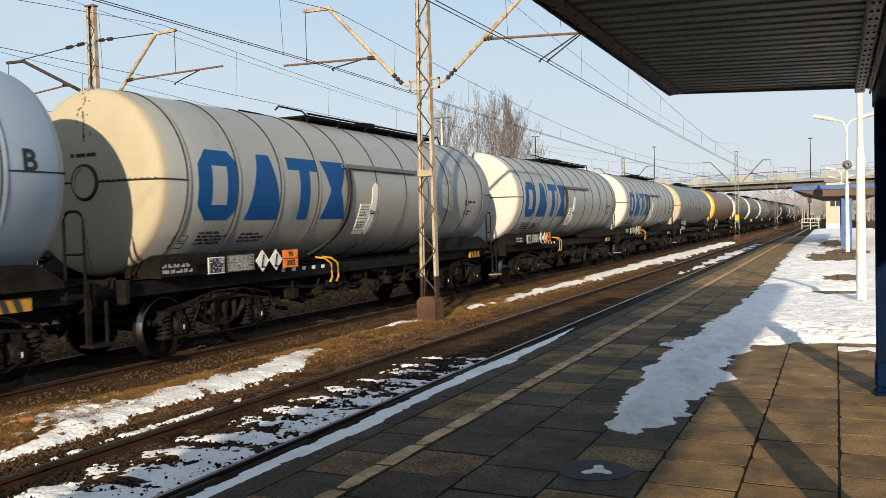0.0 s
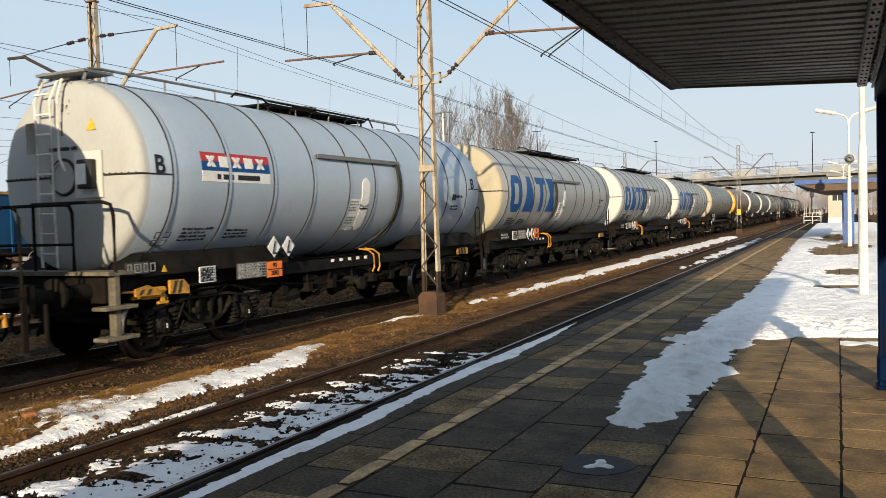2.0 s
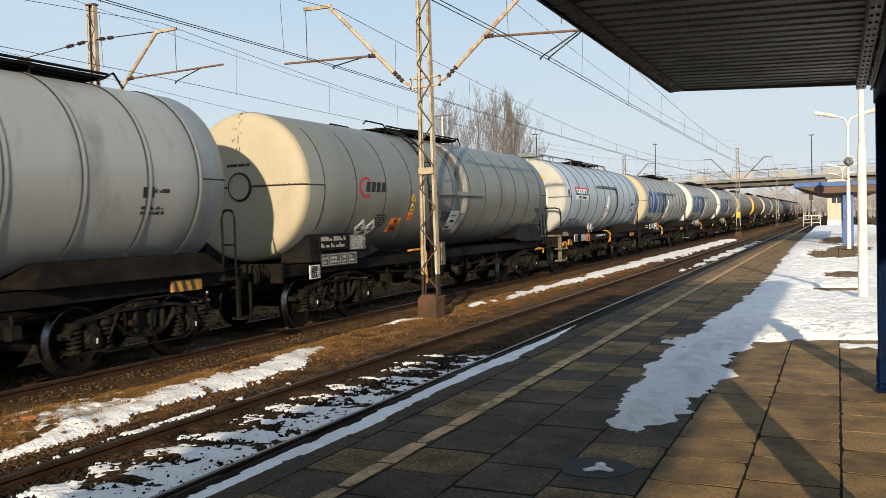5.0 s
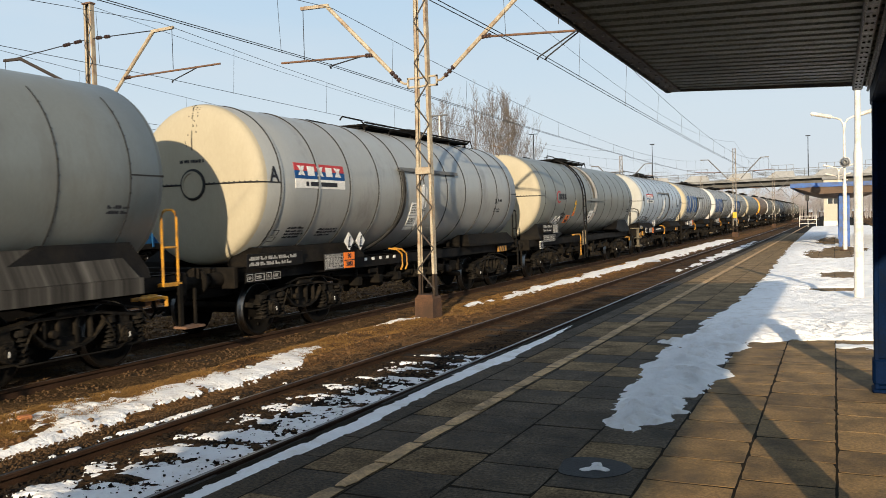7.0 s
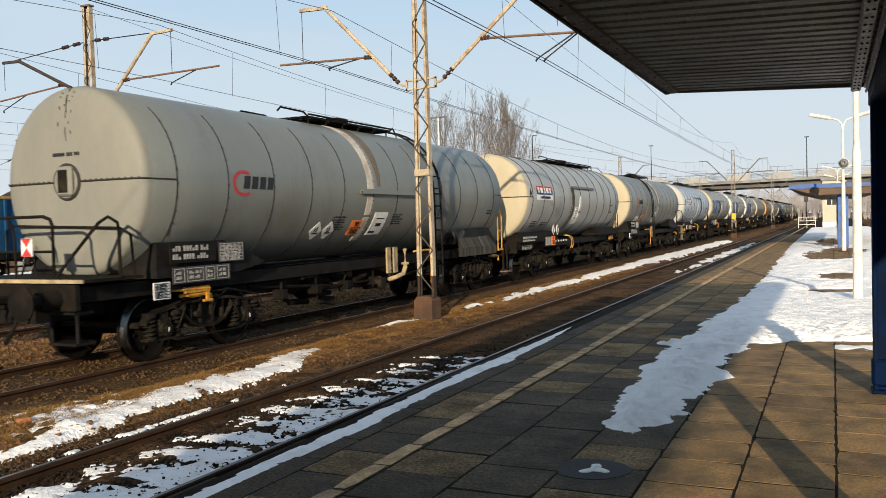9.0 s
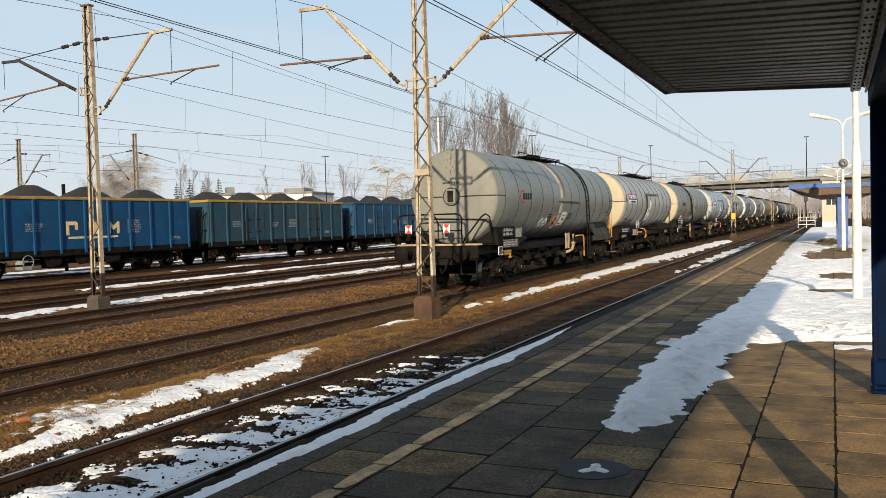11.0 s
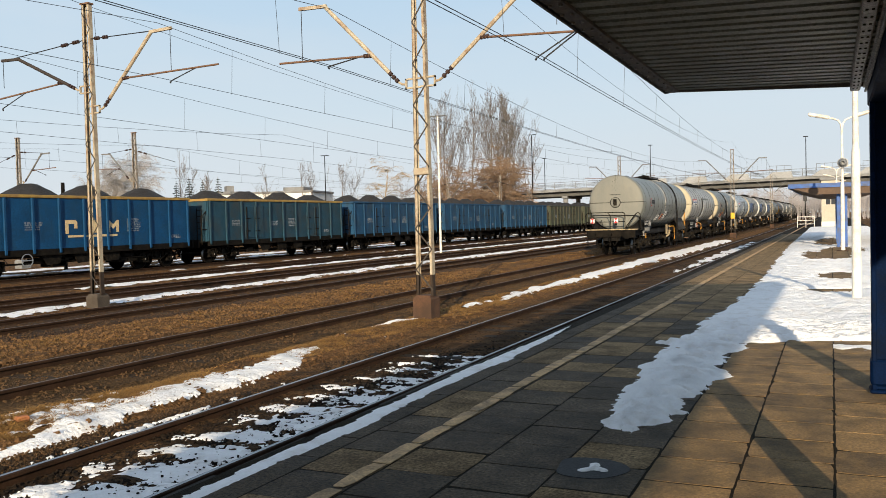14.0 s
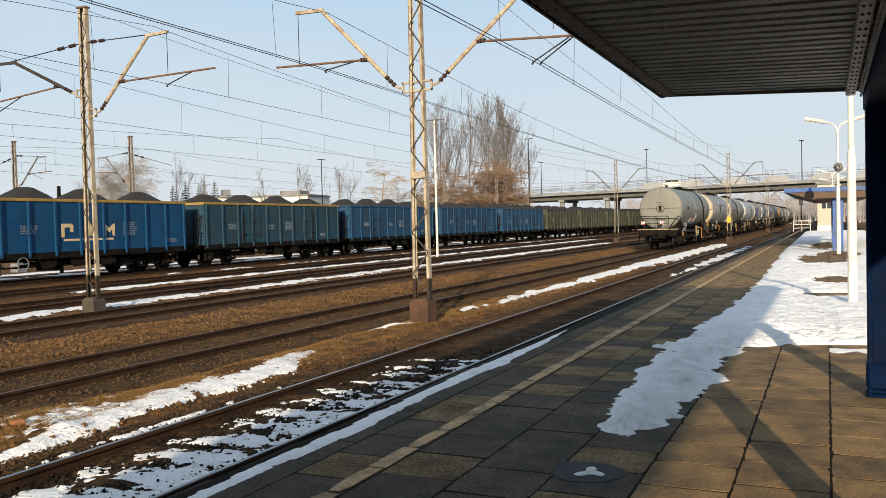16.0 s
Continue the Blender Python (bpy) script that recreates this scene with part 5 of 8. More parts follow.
BOARDS_A = [("rows", -0.15, 1.24, 0.75, 0.22, "grey"), ("table", 0.85, 1.22, 0.36, 0.25, "white"), ("table", 1.28, 1.22, 0.66, 0.27, "black"), ("hazard", 2.73, 1.21, 0.42, 0.3, "orange")]
BOARDS_B = [("rows", -0.5, 1.2, 1.55, 0.24, "grey"), ("icons", -0.55, 0.98, 0.9, 0.16, "grey"), ("table", 1.75, 1.04, 0.65, 0.3, "black"), ("hazard", 2.43, 1.04, 0.38, 0.3, "orange")]
BOARDS_C = [("icons", -0.42, 1.26, 0.42, 0.16, "black"), ("table", 0.99, 1.04, 0.35, 0.24, "white"), ("table", 1.84, 1.02, 0.75, 0.26, "black"), ("hazard", 2.61, 1.0, 0.4, 0.26, "orange")]
BOARDS_R = [("rows", 0.36, 1.42, 0.98, 0.3, "grey"), ("table", 1.41, 1.39, 0.58, 0.3, "black"), ("icons", 0.4, 1.12, 1.25, 0.24, "black"), ("table", 0.02, 0.93, 0.32, 0.24, "white")]
BANDS = [0.42, 1.55, 2.67, 3.8, 4.8, 5.93, 7.2, 8.3, 9.4, 10.5, 11.5]
SEAMS = [0.48, 1.6, 2.77, 3.9, 5.0, 6.1, 7.15, 8.2, 9.37, 10.5, 11.6, 12.75]


def spec(seed, c, L, paint, dome, style, label, extras, dome_label="cream painted end dome", **kw):
    s = dict(seed=seed, c=c, L=L, paint=paint, dome=dome, style=style, label=label, extras=extras, dome_label=dome_label,
             rings=[r * L / 12.0 for r in BANDS] if style == "bands" else [r * L / 13.3 for r in SEAMS],
             walkway=(4.8, 10.6) if style == "bands" else (5.2, 8.6), gutter=(4.65, 7.7, 17) if style == "bands" else (5.57, 8.05, -3),
             boards=BOARDS_A if style == "bands" else BOARDS_R, diamonds=((2.14, 1.36), (2.5, 1.36)) if style == "bands" else ())
    s.update(kw)
    return s


SPECS = [
    spec(1, -49.91, 13.3, M_SLATE, M_PALEDOME, "seams", "slate grey tank wagon with pale dome, balcony and tail boards", ring_emblem, "weathered pale end dome", stripe=6.0, ladder=8.9, guard=10.9, ribbed=True, hoops=M_YELLOW, balcony=True, rear=1.15, orange=5.5, labels=(4.34, 4.76), rear_handle=True),
    spec(2, -34.2, 11.9, M_GREY, M_CREAM, "bands", "grey banded tank wagon with cream domes, red and blue panel", red_blue_panel, letter="A", boards=BOARDS_B, diamonds=((2.6, 1.55), (3.03, 1.55)), lever=4.9),
    spec(3, -19.97, 13.3, M_SLATE, M_CREAM, "seams", "slate grey tank wagon with a white stripe and side ladder", ring_emblem, stripe=6.87, ladder=4.75, guard=10.9, gutter=(5.13, 7.8, -3), walkway=(4.5, 8.4), orange=3.25, labels=(2.1, 2.5)),
    spec(4, -4.3, 11.5, M_SILVER, M_OFFWHITE, "bands", "silver blue banded tank wagon with off-white end and railed platform", red_blue_panel, "off-white end dome", letter="B", panel=1.05, stage=True, rings=[0.48, 1.67, 2.82, 3.98, 5.2, 6.17, 7.3, 8.45, 9.65, 10.75], gutter=(4.1, 7.2, 19), walkway=(3.9, 7.4), pipe_rear=False, gauge=5.63, boards=BOARDS_C, diamonds=((2.79, 1.5), (3.19, 1.5)), rear_handle=True, lever=6.2),
    spec(5, 9.0, 12.0, M_GREY, M_CREAM, "bands", "grey banded tank wagon with cream domes and big blue shapes", blue_blocks, pale_steps=True, low_seam=True),
    spec(6, 23.3, 12.0, M_GREY, M_WHITEDOME, "bands", "grey banded tank wagon with off-white domes and big blue shapes", blue_blocks, "off-white end dome", pale_steps=True),
    spec(7, 37.4, 12.0, M_GREY, M_WHITEDOME, "bands", "grey tank wagon with white domes and faded blue shapes", blue_blocks, "white end dome", pale_steps=True),
    spec(8, 51.7, 13.3, M_SLATE, M_CREAM, "seams", "plain slate grey tank wagon with a cream dome", nothing, stripe=6, ladder=7, guard=10),
    spec(9, 67.3, 12.6, M_BROWN, M_ORANGEDOME, "seams", "rust-brown tank wagon with an orange end band", nothing, "orange painted end dome"),
    spec(10, 82.2, 12.0, M_SLATE, M_WHITEDOME, "bands", "dark grey tank wagon with a white dome", nothing, "white end dome"),
    spec(11, 96.5, 12.0, M_SLATE, M_WHITEDOME, "bands", "dark grey tank wagon with a white dome", nothing, "white end dome"),
    spec(12, 110.8, 12.0, M_GREY, M_WHITEDOME, "bands", "grey tank wagon with a white dome", nothing, "white end dome"),
    spec(13, 125.1, 12.0, M_SLATE, M_SOOT, "bands", "dark sooty tank wagon", nothing, "dark end dome"),
    spec(14, 139.4, 12.0, M_SOOT, M_SOOT, "bands", "black sooty tank wagon", nothing, "dark end dome"),
    spec(15, 153.7, 12.0, M_SOOT, M_WHITEDOME, "bands", "black tank wagon with a white dome", nothing, "white end dome"),
    spec(16, 168.0, 12.0, M_SLATE, M_CREAM, "bands", "dark grey tank wagon with a cream dome", nothing),
]
WAGONS = []
WHEELSETS = []
for sp in SPECS:
    wagon, sets = tank_wagon(sp)
    WAGONS.append((wagon, sp["c"]))
    if sp["seed"] <= 7:
        WHEELSETS += sets
for k in range(8):
    src, c = WAGONS[(9, 10, 12, 14, 11)[k % 5]]
    far = copy_thing(src, pose(-9.85, 182.3 + 14.3 * k, 0))
    WAGONS.append((far, 182.3 + 14.3 * k))
# ---- shelter over the camera and the one further along ----


def shelter(y0, y1, posts, label, near):
    s = thing("platform_shelter", pose(0.38, 0, 0), label, "platform shelter", "platform shelters")
    xl, xr, ze, zm = -1.80, 1.78, 3.08, 2.98
    # trapezoid sheet, ribs across the platform
    bm = BLANK()
    y = y1
    prof = []
    while y > y0:
        prof += [(y, 0.0), (y - 0.104, 0.0), (y - 0.11, 0.13), (y - 0.17, 0.13), (y - 0.176, 0.0)]
        y -= 0.176
    rows = [[bm.verts.new((x, yy, z + h + 0.055)) for yy, h in prof] for x, z in ((xl + 0.03, ze - 0.05), (0.0, zm - 0.03), (xr - 0.03, ze - 0.05))]
    tops = [[bm.verts.new((v.co.x, v.co.y, v.co.z + 0.012)) for v in r] for r in rows]
    for g, flip in ((rows, False), (tops, True)):
        for a, b in zip(g, g[1:]):
            for k in range(len(prof) - 1):
                q = (a[k], a[k + 1], b[k + 1], b[k])
                bm.faces.new(q[::-1] if flip else q)
    put("roof_sheet", bm, M_ROOF, s, "grey corrugated steel roof sheet")
    bm = BLANK()
    yc = (y0 + y1) / 2
    for sx in (xl, xr):
        box(bm, sx - 0.02, sx + 0.02, y0, y1 + 0.03, ze - 0.02, ze + 0.2)
        box(bm, min(sx, sx + (0.12 if sx < 0 else -0.12)), max(sx, sx + (0.12 if sx < 0 else -0.12)), y0, y1, ze - 0.02, ze + 0.0)
    put("edge_channel", bm, M_ROOFEDGE if near else M_BLUE, s, "dark bolted edge channel" if near else "blue edge channel")
    for yy in (y0, y1 + 0.02):
        bm = BLANK()
        for a, b in (((xl, ze), (0, zm)), ((0, zm), (xr, ze))):
            beam(bm, (a[0], yy, a[1] + 0.1), (b[0], yy, b[1] + 0.1), 0.03, 0.22)
        put("end_channel", bm, M_ROOFEDGE if near else M_BLUE, s)
    if near:
        bm = BLANK()
        k = y1 - 0.2
        while k > 1:
            for dx in (0.035, 0.095):
                rod(bm, (xl + dx, k, ze - 0.03), (xl + dx, k, ze - 0.018), 0.012, 6)
            k -= 0.22
        tagged(put("bolt", bm, M_GALV, s), kind="stuff")
    bm = BLANK()
    for sx in (-0.19, 0.19):
        box(bm, sx - 0.04, sx + 0.04, y0 + 0.05, y1 - 0.03, zm - 0.045, zm + 0.03, 0.01)
    put("purlin", bm, M_GALV, s, "speckled galvanised purlin")
    if near:
        bm = BLANK()
        k = y1 - 0.25
        while k > 1:
            for dx in (-0.207, -0.177):
                rod(bm, (dx, k, zm - 0.052), (dx, k, zm - 0.044), 0.008, 6)
            k -= 0.19
        tagged(put("bolt", bm, M_UNDER, s), kind="stuff")
        bm = BLANK()
        for dx, dz in ((-0.125, 0.02), (-0.115, -0.02), (0.125, -0.01)):
            tube(bm, [(dx, y1 - 0.2 - 0.8 * k, zm - 0.06 + dz + 0.008 * math.sin(k * 2.1 + dx * 40)) for k in range(26)], 0.011, 6)
        put("cable_run", bm, M_GALV, s, "grey cables clipped under the roof")
    bm = BLANK()
    box(bm, -0.1, 0.1, y0 + 0.1, y1 - 0.15, zm - 0.2, zm + 0.03, 0.015)
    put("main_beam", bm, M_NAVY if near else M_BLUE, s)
    for y in posts:
        bm = BLANK()
        for dx in (-0.075, 0.075):
            box(bm, dx - 0.018, dx + 0.018, y - 0.09, y + 0.09, TOP, zm - 0.18, 0.006)
        box(bm, -0.07, 0.07, y - 0.05, y + 0.05, TOP, zm - 0.18)
        box(bm, -0.11, 0.11, y - 0.12, y + 0.12, TOP, TOP + 0.03, 0.01)
        box(bm, -0.105, 0.105, y - 0.1, y + 0.1, TOP + 0.06, TOP + 0.28, 0.02)
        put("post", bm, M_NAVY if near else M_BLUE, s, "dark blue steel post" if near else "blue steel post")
        for sx in (-1, 1):
            bm = BLANK()
            beam(bm, (0, y, zm + 0.12), (sx * 1.7, y, ze + 0.14), 0.08, 0.06)
            if not near:
                extrude_outline(bm, [(y - 0.04, zm - 0.35), (y + 0.04, zm - 0.35), (y + 0.04, ze), (y - 0.04, ze)], sx * 0.6)
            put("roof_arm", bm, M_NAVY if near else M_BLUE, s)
    return s


shelter(-15.0, 8.16, (7.75, 3.4, -0.95, -5.3, -9.6, -14.0), "steel platform shelter with corrugated roof and dark blue posts", True)


def far_shelter():
    s = thing("platform_shelter", pose(0.38, 38.2, 0), "blue-edged platform shelter with brown soffit on blue posts", "platform shelter", "platform shelters")
    bm = BLANK()
    v = [bm.verts.new(p) for y in (0, 16) for p in ((-1.95, y, 2.96), (-1.95, y, 2.9), (-1.0, y, 2.62), (1.0, y, 2.62), (1.95, y, 2.9), (1.95, y, 2.96))]
    for k in range(6):
        bm.faces.new((v[k], v[(k + 1) % 6], v[6 + (k + 1) % 6], v[6 + k]))
    bm.faces.new(v[:6][::-1])
    bm.faces.new(v[6:])
    put("soffit", bm, M_BROWNBOARD, s, "brown board soffit")
    bm = BLANK()
    for yy in (-0.05, 16.02):
        box(bm, -2.05, 2.05, yy, yy + 0.03, 2.9, 3.08)
    for sx in (-2.05, 2.02):
        box(bm, sx, sx + 0.03, -0.02, 16.02, 2.9, 3.08)
    box(bm, -2.02, 2.02, -0.02, 16.02, 3.0, 3.06)
    put("fascia", bm, M_BLUE, s, "bright blue roof fascia")
    for yy in (0.5, 5.5, 10.5, 15.5):
        bm = BLANK()
        for sx in (-0.2, 0.1):
            box(bm, sx, sx + 0.1, yy - 0.1, yy + 0.1, TOP, 2.65)
        box(bm, -0.12, 0.12, yy - 0.03, yy + 0.03, TOP + 0.1, 2.65)
        put("post", bm, M_BLUE, s)


M_BROWNBOARD = surface("brown_board", (0.11, 0.07, 0.045), (0.08, 0.055, 0.04), 2, 0.8, bump=0.1)
far_shelter()


def kiosk():
    k = thing("platform_hut", pose(-0.05, 92, TOP), "small ochre platform hut with a dark window", "hut")
    bm = BLANK()
    box(bm, -0.9, 0.75, 0, 5, 0, 4.6)
    put("wall", bm, M_OCHRE, k)
    bm = BLANK()
    box(bm, -1.05, 0.9, -0.15, 5.15, 4.6, 4.85, 0.03)
    put("roof", bm, M_CONCRETE, k)
    bm = BLANK()
    box(bm, -0.55, 0.45, -0.03, 0.02, 2.2, 3.0)
    w = put("window", bm, M_GLASS, k)
    bm = BLANK()
    for x in (-0.58, -0.08, 0.42):
        box(bm, x, x + 0.06, -0.05, 0.0, 2.15, 3.05)
    put("window_frame", bm, M_WHITE, w)
    bm = BLANK()
    box(bm, -0.92, 0.77, -0.02, 0.0, 0.0, 0.5)
    put("plinth", bm, M_WALL, k)


kiosk()


def low_rail(x, y):
    r = thing("platform_railing", pose(x, y, TOP), "white tubular railing at the platform end", "railing")
    for z in (0.35, 0.7, 1.05):
        bm = BLANK()
        rod(bm, (-0.75, 0, z), (0.75, 0, z), 0.03, 6)
        put("rail_bar", bm, M_WHITE, r)
    for xx in (-0.75, 0, 0.75):
        bm = BLANK()
        rod(bm, (xx, 0, 0), (xx, 0, 1.05), 0.03, 6)
        put("rail_post", bm, M_WHITE, r)


low_rail(-2.3, 88)
# ---- the standing coal train ----


def coal_wagon(y, paint, rim, label, rng, doors=True, emblem=False):
    w = thing("coal_wagon", pose(-31.0, y, 0), label, "coal wagon", "coal wagons on the siding")
    L, hw, z0, z1 = 13.1, 1.5, 1.12, 3.28
    for s in (-1, 1):
        bm = BLANK()
        box(bm, s * hw - 0.03, s * hw + 0.03, 0, L, z0, z1)
        put("side_wall", bm, paint, w)
    for yy in (0.0, L):
        bm = BLANK()
        box(bm, -hw + 0.03, hw - 0.03, yy - 0.03, yy + 0.03, z0, z1)
        put("end_wall", bm, paint, w)
    bm = BLANK()
    box(bm, -hw + 0.03, hw - 0.03, 0.03, L - 0.03, z0, z0 + 0.06)
    put("floor_plate", bm, paint, w)
    bm = BLANK()
    for s in (-1, 1):
        box(bm, s * hw - 0.09, s * hw + 0.09, -0.09, L + 0.09, z1, z1 + 0.13, 0.02)
    for yy in (-0.05, L + 0.05):
        box(bm, -hw, hw, yy - 0.05, yy + 0.05, z1, z1 + 0.12)
    put("top_rim", bm, rim or paint, w, "yellow painted top rim" if rim else "")
    n = 11
    bm = BLANK()
    box(bm, 0.0, 0.085, -0.055, 0.055, z0 - 0.12, z1, 0.012)
    rib = finish(bm)
    rib.materials.append(paint)
    for k in range(n):
        u = 0.12 + k * (L - 0.24) / (n - 1)
        for s in (-1, 1):
            put("rib", rib, None, w, at=pose(s * (hw + 0.03), u, 0, 0, 0, 0 if s > 0 else 180))
    bm = BLANK()
    for s in (-1, 1):
        box(bm, s * hw - 0.06, s * hw + 0.07, 0, L, z0 - 0.2, z0 + 0.06)
    box(bm, -1.3, 1.3, -0.55, -0.45, 0.86, 1.26)
    box(bm, -1.3, 1.3, L + 0.45, L + 0.55, 0.86, 1.26)
    box(bm, -0.4, 0.4, -0.45, L + 0.45, 0.8, 1.1)
    put("underframe", bm, M_UNDER, w)
    if doors:
        for u in (3.0, 9.0):
            for d in (0.0, 0.85):
                bm = BLANK()
                box(bm, hw + 0.03, hw + 0.07, u + d, u + d + 0.78, z0 + 0.15, z1 - 0.22, 0.01)
                dd = put("side_door", bm, paint, w)
                bm = BLANK()
                rod(bm, (hw + 0.1, u + d + 0.1, z0 + 0.1), (hw + 0.1, u + d + 0.1, z1 - 0.3), 0.025, 6)
                for z in (z0 + 0.5, z0 + 1.2):
                    box(bm, hw + 0.06, hw + 0.11, u + d + 0.02, u + d + 0.4, z, z + 0.05)
                put("door_bar", bm, M_UNDER, dd)
    for k in range(4):
        bm = BLANK()
        c, top = 1.7 + k * 3.25 + rng.uniform(-0.2, 0.2), rng.uniform(0.78, 0.95)
        rings = []
        for i in range(7):
            f = i / 6
            ring = []
            for j in range(20):
                a = j / 20 * math.tau
                h = top * (1 - f) + 0.02
                r = f ** 0.9
                px, py = 1.42 * r * math.cos(a) * 1.05, 1.72 * r * math.sin(a)
                px = max(-1.44, min(1.44, px))
                ring.append(bm.verts.new((px, c + py, z1 - 0.12 + h + 0.06 * noise.noise(Vector((px * 2, py * 2 + c + y, 1))))))
            rings.append(ring)
        for a, b in zip(rings[1:], rings[2:]):
            for j in range(20):
                bm.faces.new((a[j], b[j], b[(j + 1) % 20], a[(j + 1) % 20]))
        bm.faces.new(rings[1])
        put("coal_mound", bm, M_COAL, w, "black heap of coal", smooth=True)
    bm = BLANK()
    box(bm, -1.45, 1.45, 0.05, L - 0.05, z1 - 0.35, z1 - 0.14)
    put("coal_bed", bm, M_COAL, w)
    bogie(w, 1.75)
    bogie(w, L - 1.75)
    buffers(w, -0.5, -1)
    buffers(w, L + 0.5, 1)
    bm = BLANK()
    for yy in (-0.25, L + 0.25):
        for x in (1.3, 1.0):
            rod(bm, (x, yy, 1.0), (x, yy, 2.9), 0.025, 6)
        for k in range(6):
            rod(bm, (1.0, yy, 1.2 + k * 0.32), (1.3, yy, 1.2 + k * 0.32), 0.02, 6)
    put("end_ladder", bm, M_UNDER, w)
    if doors:
        for yy, e in ((-0.42, 0.0), (L + 0.42, L)):
            bm = BLANK()
            rod(bm, (1.42, yy, 1.15), (1.42, yy, 2.4), 0.03, 6)
            rod(bm, (1.42, yy, 2.4), (1.42, e, 2.75), 0.03, 6)
            rod(bm, (1.42, yy, 1.8), (1.42, e, 1.8), 0.025, 6)
            box(bm, 0.9, 1.5, min(yy, e), max(yy, e), 1.12, 1.17)
            put("end_guard", bm, M_BOGIE, w)
    bm = BLANK()
    x = hw + 0.036
    for u, z, ww, hh, nn in ((3.6, 1.95, 0.9, 0.36, 4), (9.0, 1.8, 0.9, 0.62, 7), (11.8, 1.4, 0.7, 0.2, 3)) if emblem else ((1.9, 1.95, 0.8, 0.34, 4), (5.3, 1.9, 0.8, 0.3, 3), (7.1, 1.85, 0.9, 0.5, 6), (10.9, 1.4, 0.6, 0.2, 3)):
        bars(bm, x, u, z, ww, hh, nn, rng)
    tagged(put("marking", bm, M_PALEMARK, w), kind="stuff")
    bm = BLANK()
    for k in range(22):
        u, z = 3.2 + crng.random() * (L - 6.4), crng.uniform(0.4, 0.85)
        box(bm, 0.5, 1.25, u - crng.uniform(0.1, 0.4), u + crng.uniform(0.1, 0.4), z, z + crng.uniform(0.08, 0.3))
    rod(bm, (1.2, 2.8, 0.6), (1.2, L - 2.8, 0.6), 0.04, 6)
    put("brake_gear", bm, M_UNDER, w)
    for k in range(3):
        u = 4.4 + k * 1.6
        bm = BLANK()
        extrude_outline(bm, [(u, 1.0), (u + 1.1, 1.0), (u + 0.95, 0.55), (u + 0.3, 0.5)], 0.05, Matrix.Translation((1.36, 0, 0)))
        put("hopper_flap", bm, M_BOGIE, w)
    if emblem:
        bm = BLANK()
        x = hw + 0.04
        # cream shapes with an underline, in place of the owner's mark
        for u, kind in ((5.57, "arch"), (6.75, "block"), (7.84, "gate")):
            bm = BLANK()
            if kind == "arch":
                outline = [(u, 1.78), (u + 0.16, 1.78), (u + 0.16, 2.2), (u + 0.46, 2.2), (u + 0.46, 2.0), (u + 0.62, 2.0), (u + 0.62, 2.28), (u + 0.52, 2.36), (u, 2.36)]
            elif kind == "gate":
                outline = [(u, 1.8), (u + 0.15, 1.8), (u + 0.15, 2.1), (u + 0.33, 1.95), (u + 0.51, 2.1), (u + 0.51, 1.8), (u + 0.66, 1.8), (u + 0.66, 2.34), (u + 0.55, 2.34), (u + 0.33, 2.15), (u + 0.11, 2.34), (u, 2.34)]
            else:
                outline = [(u, 1.8), (u + 0.55, 1.8), (u + 0.55, 2.34), (u, 2.34)]
            extrude_outline(bm, outline, 0.006, Matrix.Translation((x, 0, 0)))
            put("emblem", bm, M_EMBLEM, w, "cream painted shape")
        bm = BLANK()
        box(bm, x, x + 0.006, 5.68, 8.4, 1.62, 1.71)
        put("emblem_underline", bm, M_EMBLEM, w, "cream painted bar")
        lathe_bm = BLANK()
        lathe(lathe_bm, [(hw + 0.1, 0.27), (hw + 0.13, 0.27), (hw + 0.13, 0.245), (hw + 0.1, 0.245)], 20, "x", (0, 3.6, 0.75))
        rod(lathe_bm, (hw + 0.11, 3.32, 0.75), (hw + 0.11, 3.88, 0.75), 0.02)
        put("brake_wheel", lathe_bm, M_PALEMARK, w)
    return w


def coal_paint(name, col, rust=0.3, stain=(0.06, 0.045, 0.035)):
    return surface(name, col, tuple(c * 0.72 for c in col), 1.2, 0.65, bump=0.12, fine=25, spec=0.2, dirt=stain, dirt_amount=rust, dirt_scale=1.1)


M_PALEMARK = surface("faded_marking", (0.2, 0.235, 0.275), (0.13, 0.155, 0.19), 9, 0.8, bump=0)
M_COALBLUE = coal_paint("blue_wagon_paint", (0.004, 0.056, 0.15), 0.15, (0.01, 0.042, 0.085))
M_COALTEAL = coal_paint("faded_teal_paint", (0.016, 0.057, 0.09), 0.3, (0.035, 0.042, 0.045))
M_COALBLUE2 = coal_paint("worn_blue_paint", (0.014, 0.065, 0.14), 0.2, (0.03, 0.045, 0.06))
M_COALGREEN = coal_paint("drab_green_paint", (0.06, 0.075, 0.05), 0.45)
M_RIM = surface("ochre_rim_paint", (0.36, 0.23, 0.05), (0.26, 0.165, 0.045), 3, 0.7, bump=0.1, dirt=(0.2, 0.12, 0.05))
crng = random.Random(21)
coal_wagon(5.2, M_COALBLUE, M_RIM, "blue open coal wagon with heaped coal", crng)
coal_wagon(19.85, M_COALBLUE, M_RIM, "bright blue coal wagon with cream shapes and yellow rim", crng, doors=False, emblem=True)
coal_wagon(34.4, M_COALTEAL, M_RIM, "faded teal coal wagon with a yellow rim", crng)
coal_wagon(49.0, M_COALBLUE2, None, "worn blue coal wagon with heaped coal", crng)
coal_wagon(63.6, M_COALBLUE2, None, "worn blue coal wagon with heaped coal", crng)
coal_wagon(78.2, M_COALBLUE2, None, "worn blue coal wagon with heaped coal", crng)
